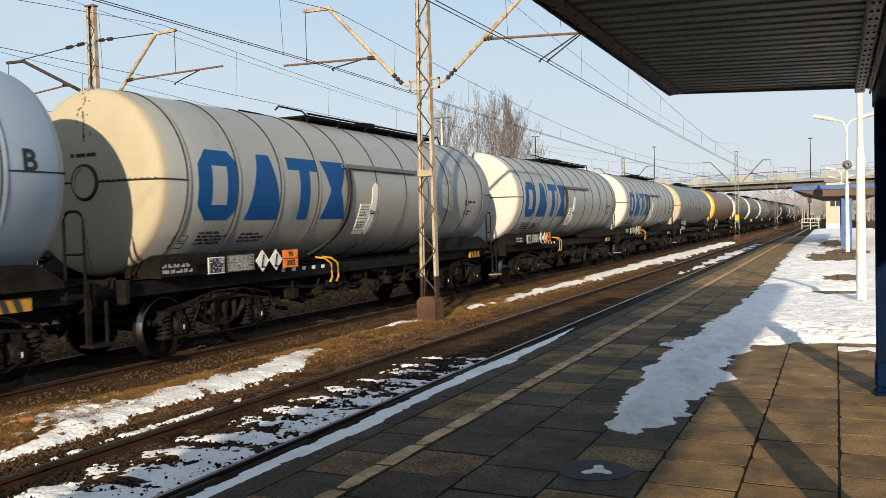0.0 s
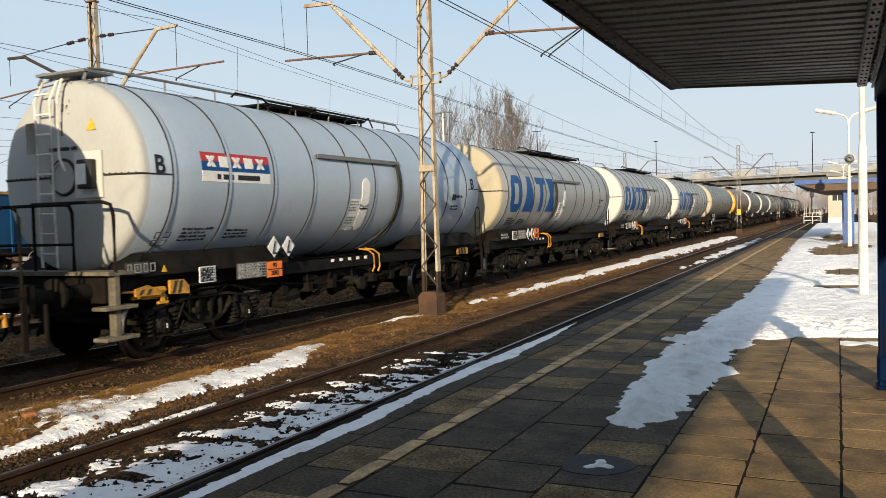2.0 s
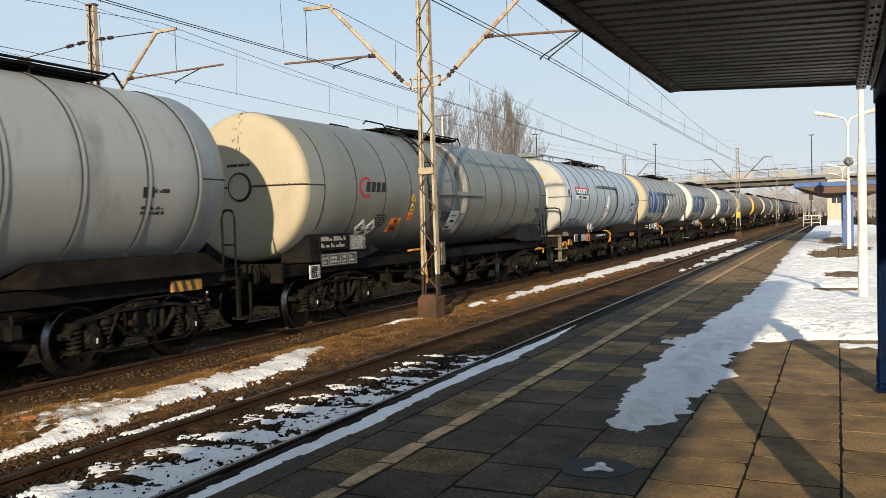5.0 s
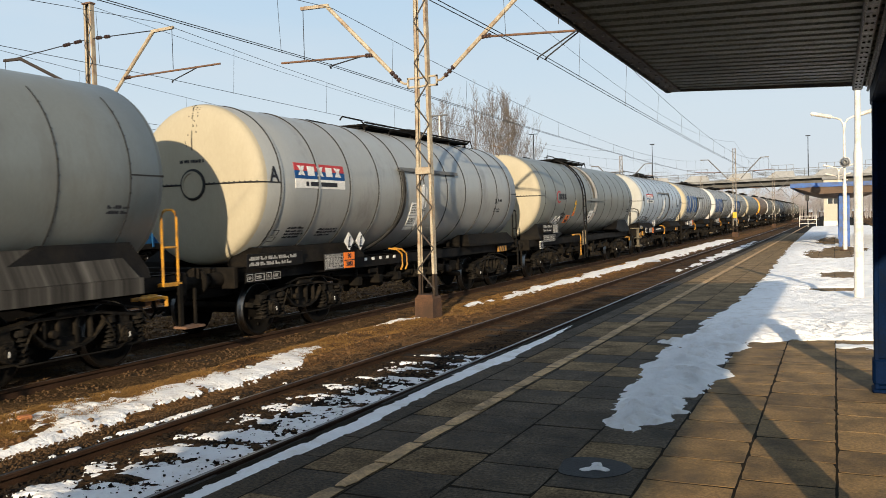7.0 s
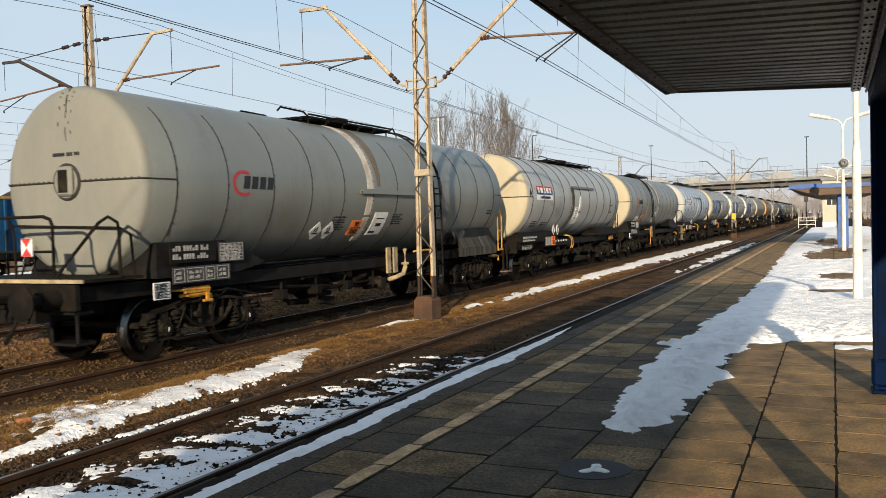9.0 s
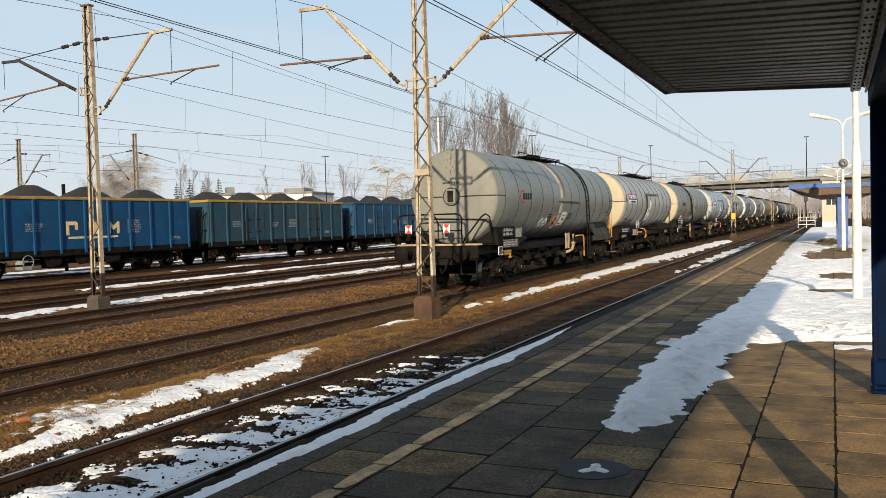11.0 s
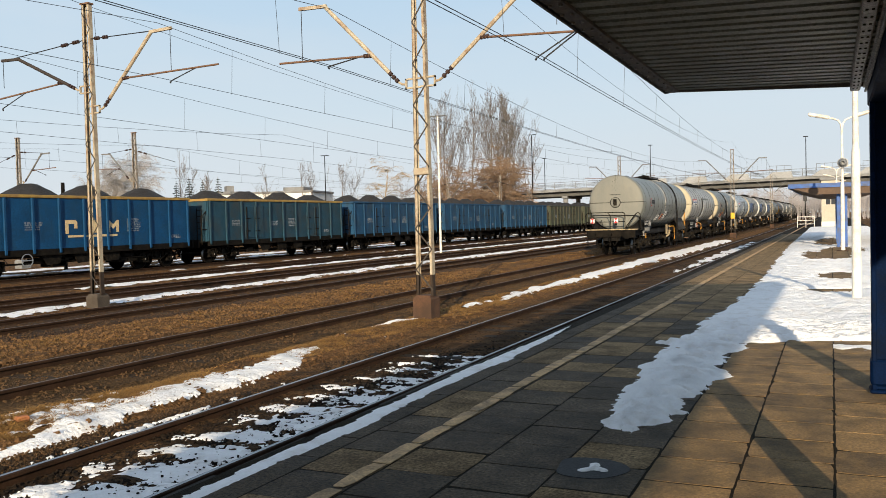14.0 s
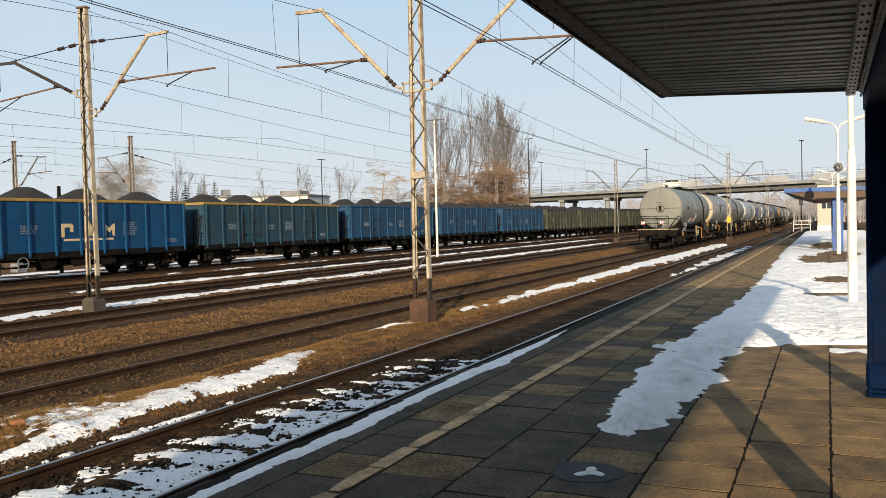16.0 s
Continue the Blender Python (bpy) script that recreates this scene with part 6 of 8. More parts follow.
for k in range(5):
    coal_wagon(92.8 + 14.6 * k, M_COALGREEN, None, "drab green coal wagon with heaped coal", crng)
# ---- the road bridge, trees and buildings behind ----


def deck_z(x):
    return 6.3 + 0.012 * (max(x, -60) + 60) - 0.02 * max(0, -60 - x)


def bridge():
    b = thing("road_bridge", pose(0, 142, 0), "grey concrete road bridge over the tracks with railings", "bridge")
    xs = [-340 + 5 * i for i in range(86)]
    for name, y0, y1, d0, d1, mt in (("deck", -0.8, 11, 0.0, 0.45, M_CONCRETE), ("girder", 0.3, 0.8, -0.75, 0.0, M_GIRDER), ("girder", 5.0, 5.5, -0.75, 0.0, M_GIRDER), ("girder", 9.6, 10.1, -0.75, 0.0, M_GIRDER)):
        bm = BLANK()
        rows = [[bm.verts.new((x, y, deck_z(x) + d)) for y, d in ((y0, d0), (y1, d0), (y1, d1), (y0, d1))] for x in xs]
        for p, q in zip(rows, rows[1:]):
            for k in range(4):
                bm.faces.new((p[k], p[(k + 1) % 4], q[(k + 1) % 4], q[k]))
        put(name, bm, mt, b)
    for x in (-130, -110, -92, -75, -58, -42.5, -34.5, 8.8, 26, 44):
        for y in (1.0, 9.0):
            bm = BLANK()
            rod(bm, (x, y, -0.3), (x, y, deck_z(x) - 0.7), 0.42, 14)
            put("pier", bm, M_CONCRETE, b)
        bm = BLANK()
        box(bm, x - 0.5, x + 0.5, 0.2, 9.9, deck_z(x) - 1.15, deck_z(x) - 0.74)
        put("pier_cap", bm, M_CONCRETE, b)
    for y in (-0.7, 10.8):
        bm = BLANK()
        for h in (0.55, 0.85, 1.2):
            for p, q in zip(xs, xs[1:]):
                rod(bm, (p, y, deck_z(p) + 0.45 + h), (q, y, deck_z(q) + 0.45 + h), 0.035, 5)
        put("handrail", bm, M_GALV, b)
    bm = BLANK()
    rod(bm, (0, 0, 0), (0, 0, 1.25), 0.04, 5)
    post = finish(bm)
    post.materials.append(M_GALV)
    for k in range(100):
        x = -120 + k * 1.9
        put("rail_post", post, None, b, at=pose(x, -0.7, deck_z(x) + 0.42))
    # raised concrete guards with cages over the wires
    for x in (-26.5, -20.2, -13.7, -7.4, -0.6, 5.8):
        bm = BLANK()
        z = deck_z(x)
        a = [bm.verts.new((x + u, -0.95, z + v)) for u, v in ((-2.3, 0.35), (2.0, 0.35), (1.7, 1.35), (-0.9, 1.35))]
        c = [bm.verts.new(v.co + Vector((0, 0.12, 0))) for v in a]
        bm.faces.new(a)
        bm.faces.new(c[::-1])
        for k in range(4):
            bm.faces.new((a[k], c[k], c[(k + 1) % 4], a[(k + 1) % 4]))
        put("guard_panel", bm, M_PANEL, b, "pale concrete guard panel")
        bm = BLANK()
        for h in (1.6, 2.3):
            rod(bm, (x - 1.5, -0.8, z + h), (x + 1.7, -0.8, z + h), 0.03, 5)
        for u in (-1.5, -0.4, 0.7, 1.7):
            rod(bm, (x + u, -0.8, z + 1.3), (x + u, -0.8, z + 2.3), 0.03, 5)
        put("cage", bm, M_GALV, b)
    for x, h in ((-3.6, 6.6), (-27.5, 7.0), (-46, 6.0), (14, 6.5)):
        bm = BLANK()
        rod(bm, (x, 0.2, deck_z(x) + 0.4), (x, 0.2, deck_z(x) + h), 0.08, 6, 0.05)
        box(bm, x - 0.35, x + 0.35, 0.1, 0.3, deck_z(x) + h, deck_z(x) + h + 0.12)
        put("lamp_post", bm, M_BEAMGREY, b)


M_PANEL = surface("pale_concrete", (0.31, 0.325, 0.34), (0.25, 0.26, 0.27), 0.8, 0.85, bump=0.1)
M_GIRDER = surface("grey_girder", (0.1, 0.102, 0.1), (0.065, 0.066, 0.065), 0.8, 0.8, bump=0.15)
bridge()


def car(x, y, z):
    c = thing("car", pose(x, y, z), "small white car driving on the bridge", "car")
    bm = BLANK()
    outline = [(-2.1, 0.25), (2.1, 0.25), (2.15, 0.7), (1.9, 0.85), (1.0, 0.95), (0.45, 1.42), (-1.0, 1.45), (-1.9, 1.0), (-2.12, 0.8)]
    a = [bm.verts.new((u, -0.85, v)) for u, v in outline]
    b = [bm.verts.new((u, 0.85, v)) for u, v in outline]
    bm.faces.new(a)
    bm.faces.new(b[::-1])
    for k in range(len(outline)):
        bm.faces.new((a[k], b[k], b[(k + 1) % len(outline)], a[(k + 1) % len(outline)]))
    put("body", bm, M_WHITE, c)
    for u0, u1 in ((-1.5, -0.5), (-0.4, 0.6)):
        bm = BLANK()
        box(bm, u0, u1, -0.87, -0.84, 1.0, 1.34)
        put("window", bm, M_GLASS, c)
    for u in (-1.35, 1.35):
        for v in (-0.8, 0.8):
            bm = BLANK()
            rod(bm, (u, v - 0.1, 0.3), (u, v + 0.1, 0.3), 0.31, 14)
            put("wheel", bm, M_BLACK, c)
    return c


def car_x(t):
    """Where the car is on the bridge; it drives at an even pace."""
    return -23.5 - 17.2 * (16 - t)


CAR = car(car_x(0), 146.0, deck_z(car_x(0)) + 0.455)


def bare_tree(x, y, h, mat, rng, spread=0.35, upright=0.7, levels=4, trunk=0.25, droop=0.0, kids=7, label="bare leafless tree", name="tree", group="bare trees", twig=0.012, forks=1):
    """A leafless tree: tapered trunk, limbs, boughs and fine twigs."""
    t = thing(name, pose(x, y, -0.3, 0, 0, rng.uniform(0, 360)), label, "tree", group)
    vs, fs = [], []

    def chain(pts, radii, n):
        d = pts[-1] - pts[0]
        u = d.orthogonal().normalized()
        w = d.normalized().cross(u)
        i0 = len(vs)
        for c, r in zip(pts, radii):
            for k in range(n):
                a = k * math.tau / n
                vs.append(c + (u * math.cos(a) + w * math.sin(a)) * r)
        for j in range(len(pts) - 1):
            for k in range(n):
                b = i0 + j * n
                fs.append((b + k, b + (k + 1) % n, b + n + (k + 1) % n, b + n + k))

    def grow(p, d, length, r, level):
        segs = 5 if level == 0 else 4 if level < 3 else 3
        pts = [p]
        for k in range(segs):
            bend = Vector((rng.gauss(0, 1), rng.gauss(0, 1), rng.gauss(0, 0.6))) * (0.06 if level == 0 else 0.16)
            d = (d + bend + Vector((0, 0, upright * 0.12 if level and not droop else 0)) - Vector((0, 0, droop * (0.12 if level == 1 else 0.42) if level else 0))).normalized()
            pts.append(pts[-1] + d * (length / segs))
        n = 6 if level == 0 else 4 if level == 1 else 3
        chain(pts, [max(r * (1 - 0.8 * k / segs), twig * (1 - 0.3 * k / segs)) for k in range(segs + 1)], n)
        if level >= levels:
            return
        count = kids + (6 if level == 0 else 0)
        for k in range(count):
            f = rng.uniform(0.25 if level == 0 else 0.2, 1.0)
            i = min(segs - 1, int(f * segs))
            base = pts[i].lerp(pts[i + 1], f * segs - i)
            side = Vector((rng.gauss(0, 1), rng.gauss(0, 1), 0)).normalized()
            nd = (d * upright + side * (spread + rng.uniform(0, 0.3)) * 1.3 + Vector((0, 0, 0.15))).normalized()
            ll = length * rng.uniform(0.32, 0.55) * (1.15 - 0.5 * f if level == 0 else 1)
            grow(base, nd, ll, r * (1 - 0.75 * f) * 0.55, level + 1)

    for k in range(forks):
        d = Vector((rng.gauss(0, 0.12 * forks), rng.gauss(0, 0.12 * forks), 1)).normalized()
        grow(Vector((rng.uniform(-0.4, 0.4) * (forks - 1), rng.uniform(-0.4, 0.4) * (forks - 1), 0)), d, h * rng.uniform(0.8, 1.0) if k else h, trunk, 0)
    nt = 5 * 6
    for pname, sel in (("trunk", fs[:nt]), ("crown", fs[nt:])):
        me = bpy.data.meshes.new(pname)
        used = sorted({i for f in sel for i in f})
        remap = {i: k for k, i in enumerate(used)}
        me.from_pydata([vs[i] for i in used], [], [tuple(remap[i] for i in f) for f in sel])
        put(pname, me, mat, t)
    return t


trng = random.Random(31)
# tall poplars behind the coal wagons


def poplar(x, y, h, stems, label="tall bare grey poplar with upright branches"):
    """Several steep stems from one root, each with long upright branches and fine twigs."""
    t = thing("poplar", pose(x, y, -0.3), label, "tree", "bare poplars")
    vs, fs = [], []

    def chain(pts, radii, n):
        d = pts[-1] - pts[0]
        u = d.orthogonal().normalized()
        w = d.normalized().cross(u)
        i0 = len(vs)
        for c, r in zip(pts, radii):
            for k in range(n):
                a = k * math.tau / n
                vs.append(c + (u * math.cos(a) + w * math.sin(a)) * r)
        for j in range(len(pts) - 1):
            for k in range(n):
                b = i0 + j * n
                fs.append((b + k, b + (k + 1) % n, b + n + (k + 1) % n, b + n + k))

    def shoot(p, d, length, r, level):
        segs = (7, 4, 3, 2)[level]
        pts = [p]
        for k in range(segs):
            wob = (0.04, 0.07, 0.12, 0.15)[level]
            d = (d + Vector((trng.gauss(0, wob), trng.gauss(0, wob), 0.09 + 0.05 * level))).normalized()
            pts.append(pts[-1] + d * (length / segs))
        chain(pts, [max(r * (1 - 0.85 * k / segs), 0.0095) for k in range(segs + 1)], 5 if level == 0 else 3)
        if level == 3:
            return
        for k in range((15, 8, 6)[level] if h > 14 else (9, 5, 4)[level]):
            f = trng.uniform((0.3, 0.15, 0.15)[level], 0.97)
            i = min(segs - 1, int(f * segs))
            base = pts[i].lerp(pts[i + 1], f * segs - i)
            a = trng.uniform(0, math.tau)
            nd = (d + Vector((math.cos(a), math.sin(a), 0)) * trng.uniform(0.32, 0.65)).normalized()
            left = length * (1 - f)
            shoot(base, nd, max(left * trng.uniform(0.55, 0.9), length * 0.16) if level == 0 else length * trng.uniform(0.3, 0.55), r * (1 - 0.8 * f) * 0.5, level + 1)

    for k in range(stems):
        a = trng.uniform(0, math.tau)
        lean = 0.0 if k == 0 else trng.uniform(0.1, 0.24)
        shoot(Vector((0.3 * math.cos(a), 0.3 * math.sin(a), 0)), Vector((lean * math.cos(a), lean * math.sin(a), 1)).normalized(), (h + 0.3) * (1 if k == 0 else trng.uniform(0.72, 0.92)), 0.009 * h, 0)
    nt = 7 * 5
    for pname, sel in (("trunk", fs[:nt]), ("crown", fs[nt:])):
        me = bpy.data.meshes.new(pname)
        used = sorted({i for q in sel for i in q})
        remap = {i: k for k, i in enumerate(used)}
        me.from_pydata([vs[i] for i in used], [], [tuple(remap[i] for i in q) for q in sel])
        put(pname, me, M_POPLAR, t)
    return t


M_POPLAR = surface("grey_poplar_bark", (0.215, 0.19, 0.172), (0.15, 0.132, 0.12), 3, 0.9, bump=0.2)
for x, y, h, stems in ((-53.2, 114, 18.2, 1), (-51.4, 112, 18.8, 2), (-47.8, 112, 19.2, 1), (-45.0, 113, 18.2, 1), (-43.9, 111, 18.4, 2), (-42.6, 112, 17.8, 1), (-41.2, 112, 16.4, 1), (-39.9, 112, 15.4, 1), (-38.8, 113, 13.6, 2)):
    poplar(x, y, h, stems)
for x, y, h in ((-44.6, 104, 10.4), (-40.2, 105, 9.4)):
    bare_tree(x, y, h, M_WILLOW, trng, 0.6, 0.75, 3, 0.16, 0.3, 13, "bare orange-brown weeping willow", "willow", "bare willows", 0.014, 3)
M_GOLDTWIG = surface("golden_twigs", (0.34, 0.26, 0.15), (0.26, 0.2, 0.12), 3, 0.9, bump=0)
bare_tree(-62.2, 110, 10.3, M_GOLDTWIG, trng, 0.6, 0.6, 3, 0.2, 0.55, 10, "bare golden willow behind the wagons", "willow", "bare willows", 0.011)
for x, y, h in ((-74.2, 70, 8.2), (-72.0, 71, 8.0), (-69.2, 70, 9.2)):
    bare_tree(x, y, h, M_BIRCH, trng, 0.32, 0.8, 3, 0.12, 0.6, 13, "bare drooping birch with pale twigs", "birch", "bare birches", 0.009)
for x, y, h, stems in ((-72.6, 80, 10.3, 2), (-68.4, 80, 8.2, 2), (-81.6, 110, 10.0, 2), (-74.8, 110, 11.0, 1), (-73.9, 110, 10.2, 1), (-67.9, 110, 11.0, 1), (-66.9, 111, 10.0, 1), (-57.6, 110, 7.5, 2), (-60, 122, 8, 2), (-55.5, 118, 8, 1), (-98, 100, 8, 2), (-90, 100, 7, 2)):
    poplar(x, y, h, stems, "slender bare tree behind the yard")



def fir(x, y, h):
    t = thing("fir", pose(x, y, -0.3), "dark green fir behind the coal wagons", "tree", "firs")
    bm = BLANK()
    rod(bm, (0, 0, 0), (0, 0, h), 0.14, 8, 0.02)
    put("trunk", bm, M_BARK, t)
    vs, fs = [], []
    n = 26
    for k in range(n):
        z = h * (0.1 + 0.9 * k / n)
        r = h * 0.26 * (1 - k / n) + 0.12
        for j in range(9):
            a = trng.uniform(0, math.tau)
            rr = r * trng.uniform(0.75, 1.1)
            for q in range(4):
                f0, f1 = q / 4, (q + 1) / 4
                b = a + trng.uniform(-0.25, 0.25)
                i = len(vs)
                vs.extend([(rr * f0 * math.cos(a), rr * f0 * math.sin(a), z - 0.25 * rr * f0), (rr * f1 * math.cos(b), rr * f1 * math.sin(b), z - 0.3 * rr * f1), (rr * f0 * math.cos(a) + 0.09, rr * f0 * math.sin(a), z - 0.45 * rr * f0 - 0.12)])
                fs.append((i, i + 1, i + 2))
    me = bpy.data.meshes.new("crown")
    me.from_pydata(vs, [], fs)
    put("crown", me, M_FIR, t)


for x, y, h in ((-72.9, 79.5, 8.0), (-70.4, 79, 8.4), (-69.2, 80, 8.0), (-66.0, 79, 8.2)):
    fir(x, y, h)


def woods(name, rows, mat, label):
    """Far leafless woods: many thin stems and twigs in one body."""
    rng = random.Random(9)
    vs, fs = [], []
    for x0, x1, y0, y1, n, h0, h1 in rows:
        for _ in range(n):
            x, y, h = rng.uniform(x0, x1), rng.uniform(y0, y1), rng.uniform(h0, h1)
            stems = [((x, y, -0.3), (x + rng.gauss(0, 0.4), y, h), 0.12)]
            for k in range(22):
                f = rng.uniform(0.2, 0.95)
                a = rng.uniform(0, math.tau)
                ll = h * 0.32 * (1.1 - f)
                p = (x, y, h * f)
                q = (x + ll * math.cos(a), y + ll * math.sin(a), h * f + ll * rng.uniform(0.3, 1.0))
                stems.append((p, q, 0.045))
                for m in range(3):
                    g = rng.uniform(0.3, 0.9)
                    b = rng.uniform(0, math.tau)
                    s = tuple(p[i] + (q[i] - p[i]) * g for i in range(3))
                    stems.append((s, (s[0] + ll * 0.5 * math.cos(b), s[1] + ll * 0.5 * math.sin(b), s[2] + ll * 0.5), 0.03))
            for p, q, r in stems:
                i = len(vs)
                vs.extend([(p[0] - r, p[1], p[2]), (p[0] + r, p[1] + r * 0.3, p[2]), (q[0], q[1], q[2]), (p[0], p[1] - r, p[2])])
                fs.extend([(i, i + 1, i + 2), (i + 1, i + 3, i + 2), (i + 3, i, i + 2)])
    me = bpy.data.meshes.new(name)
    me.from_pydata(vs, [], fs)
    tagged(put(name, me, mat), label, "woods", kind="stuff")


# distance haze is mixed into the base colour of these woods
M_FARWOOD = surface("haze_tinted_woods", (0.42, 0.39, 0.385), (0.34, 0.315, 0.31), 0.1, 0.95, bump=0)
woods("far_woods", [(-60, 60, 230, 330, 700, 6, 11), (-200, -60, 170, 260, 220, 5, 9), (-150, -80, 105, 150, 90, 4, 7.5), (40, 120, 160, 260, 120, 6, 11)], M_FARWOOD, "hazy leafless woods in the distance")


def building(x, y, w, d, h, mat, label, storeys, cols, rz=0):
    b = thing("building", pose(x, y, -0.3, 0, 0, rz), label, "building", "far buildings")
    bm = BLANK()
    box(bm, -w / 2, w / 2, 0, d, 0, h)
    put("wall", bm, mat, b)
    bm = BLANK()
    box(bm, -w / 2 - 0.2, w / 2 + 0.2, -0.2, d + 0.2, h, h + 0.35, 0.05)
    box(bm, -w * 0.1, w * 0.25, d * 0.3, d * 0.7, h + 0.35, h + 1.1)
    put("roof", bm, M_CONCRETE, b)
    bm = BLANK()
    box(bm, -0.6, 0.6, -0.04, 0.02, -0.5, 0.5)
    pane = finish(bm)
    pane.materials.append(M_GLASS)
    for i in range(storeys):
        for k in range(cols):
            put("window", pane, None, b, at=pose(-w / 2 + (k + 0.5) * w / cols, -0.02, 1.8 + i * 2.9))


building(-83.5, 116, 10.5, 10, 7.6, M_WALL, "low white flat-roofed building behind the coal train", 2, 7, 12)
building(-67.4, 83, 2.6, 4, 6.2, M_WALL, "small white house behind the coal train", 1, 2, 50)


def chimney(x, y, h):
    c = thing("steel_post", pose(x, y, -0.3), "dark steel post behind the coal wagons", "post")
    bm = BLANK()
    rod(bm, (0, 0, 0), (0, 0, h), 0.09, 10)
    put("shaft", bm, M_UNDER, c)


chimney(-36.0, 31.0, 4.7)


def signal(x, y):
    s = thing("rail_signal", pose(x, y, -0.2), "dark railway signal on a thin post", "signal")
    bm = BLANK()
    rod(bm, (0, 0, 0), (0, 0, 4.2), 0.07, 8)
    put("mast", bm, M_BEAMGREY, s)
    bm = BLANK()
    box(bm, -0.25, 0.25, -0.15, 0.05, 3.6, 4.8, 0.06)
    put("head", bm, M_BLACK, s)


signal(-3.4, 128)
# ---- masts and overhead lines ----


def insulator(bm, a, b):
    a, b = Vector(a), Vector(b)
    rod(bm, a, b, 0.022, 8)
    for k in range(3):
        p, q = a.lerp(b, (k + 0.2) / 3), a.lerp(b, (k + 0.75) / 3)
        rod(bm, p, q, 0.048, 10)


def lattice_mast(x, y, top, label, base_mat, base=0.36, height=0.37, paint=M_MAST):
    m = thing("catenary_mast", pose(x, y, 0), label, "mast", "catenary masts")
    bm = BLANK()
    v = [bm.verts.new((sx * w, sy * w, z)) for z, w in ((-0.3, base), (height - 0.08, base), (height, base - 0.05)) for sx, sy in ((-1, -1), (1, -1), (1, 1), (-1, 1))]
    for r in (0, 4):
        for k in range(4):
            bm.faces.new((v[r + k], v[r + (k + 1) % 4], v[r + 4 + (k + 1) % 4], v[r + 4 + k]))
    bm.faces.new(v[8:])
    put("footing", bm, base_mat, m, "square concrete footing")

    def half(z):
        return 0.19 - 0.07 * (z - height) / (top - height)
    for za, zb, mt in ((height - 0.02, 0.82, M_MASTDARK), (0.82, top, paint)):
        for s in (-1, 1):
            bm = BLANK()
            xa, xb = s * half(za), s * half(zb)
            for off, wx, wy in ((0, 0.012, 0.11), (-s * 0.028, 0.06, 0.012)):
                for yo in ((0,) if wy > 0.1 else (-0.049, 0.049)):
                    beam(bm, (xa + off, yo, za), (xb + off, yo, zb), wx, wy, (0, 1, 0))
            put("leg", bm, mt, m)
    bm = BLANK()
    z = height + 0.1
    s = 1
    while z < top - 0.5:
        dz = 0.42
        for yo in (-0.056,):
            q = s
            beam(bm, (q * half(z), yo, z), (-q * half(z + dz), yo, z + dz), 0.03, 0.008, (0, 1, 0))
        z += dz
        s = -s
    tagged(put("lacing", bm, M_LACING, m), kind="stuff")
    bm = BLANK()
    box(bm, -half(top) - 0.03, half(top) + 0.03, -0.09, 0.09, top, top + 0.04)
    put("cap", bm, M_RUSTARM, m)
    return m


def cantilever(m, s, reach, z_foot, z_head, z_arm, arm_reach, x_reg, z_reg, mat, z_tip=None, reg_from=None, twin=False):
    """A bracket on the side s of a mast: strut, head, steady arm, insulators."""
    foot = Vector((s * 0.5, 0, z_foot))
    head = Vector((s * (reach - 0.6), 0, z_head))
    bm = BLANK()
    tube(bm, [foot + (head - foot) * 0.1, foot + (head - foot) * 0.5, head], 0.045, 8)
    beam(bm, head + Vector((s * -0.05, 0, 0)), head + Vector((s * 0.65, 0, 0.02)), 0.06, 0.07)
    put("strut", bm, mat, m)
    f = (z_arm - z_foot) / (z_head - z_foot)
    at = foot + (head - foot) * f
    bm = BLANK()
    z_tip = z_arm + 0.08 if z_tip is None else z_tip
    rod(bm, at, (s * arm_reach, 0, z_tip), 0.024, 8)
    put("steady_arm", bm, M_RUSTARM, m)
    bm = BLANK()
    r0 = abs(at.x) + 0.28 if reg_from is None else reg_from
    z0 = z_arm + (z_tip - z_arm) * (r0 - abs(at.x)) / (arm_reach - abs(at.x))
    for dy in ((-0.06, 0.06) if twin else (0,)):
        end = s * (x_reg + dy)
        rod(bm, (s * r0, dy, z0), (end, dy, z_reg), 0.014, 6)
        rod(bm, (end, dy, z_reg), (end - s * 0.03, dy, z_reg - 0.05), 0.02, 6)
    put("registration_arm", bm, M_WIRE, m)
    for a, b in ((foot, foot + (head - foot) * 0.13), (at + Vector((s * 0.02, 0, 0)), at + Vector((s * 0.22, 0, 0.01)))):
        bm = BLANK()
        insulator(bm, a, b)
        put("insulator", bm, M_INSUL, m)
    bm = BLANK()
    for zz in (z_foot - 0.16, z_foot + 0.02):
        box(bm, min(0, s * 0.34), max(0, s * 0.34), -0.025, 0.025, zz, zz + 0.035)
    box(bm, min(s * 0.31, s * 0.34), max(s * 0.31, s * 0.34), -0.025, 0.025, z_foot - 0.16, z_foot + 0.05)
    tube(bm, [(s * 0.33, 0, z_foot - 0.06), (s * 0.42, 0, z_foot - 0.05), (s * 0.5, 0, z_foot)], 0.025)
    put("bracket", bm, M_MAST, m)
    bm = BLANK()
    rod(bm, (s * (reach + 0.0), 0, z_head), (s * reach, 0, z_arm + 0.06), 0.008, 4)
    put("hanger", bm, M_WIRE, m)


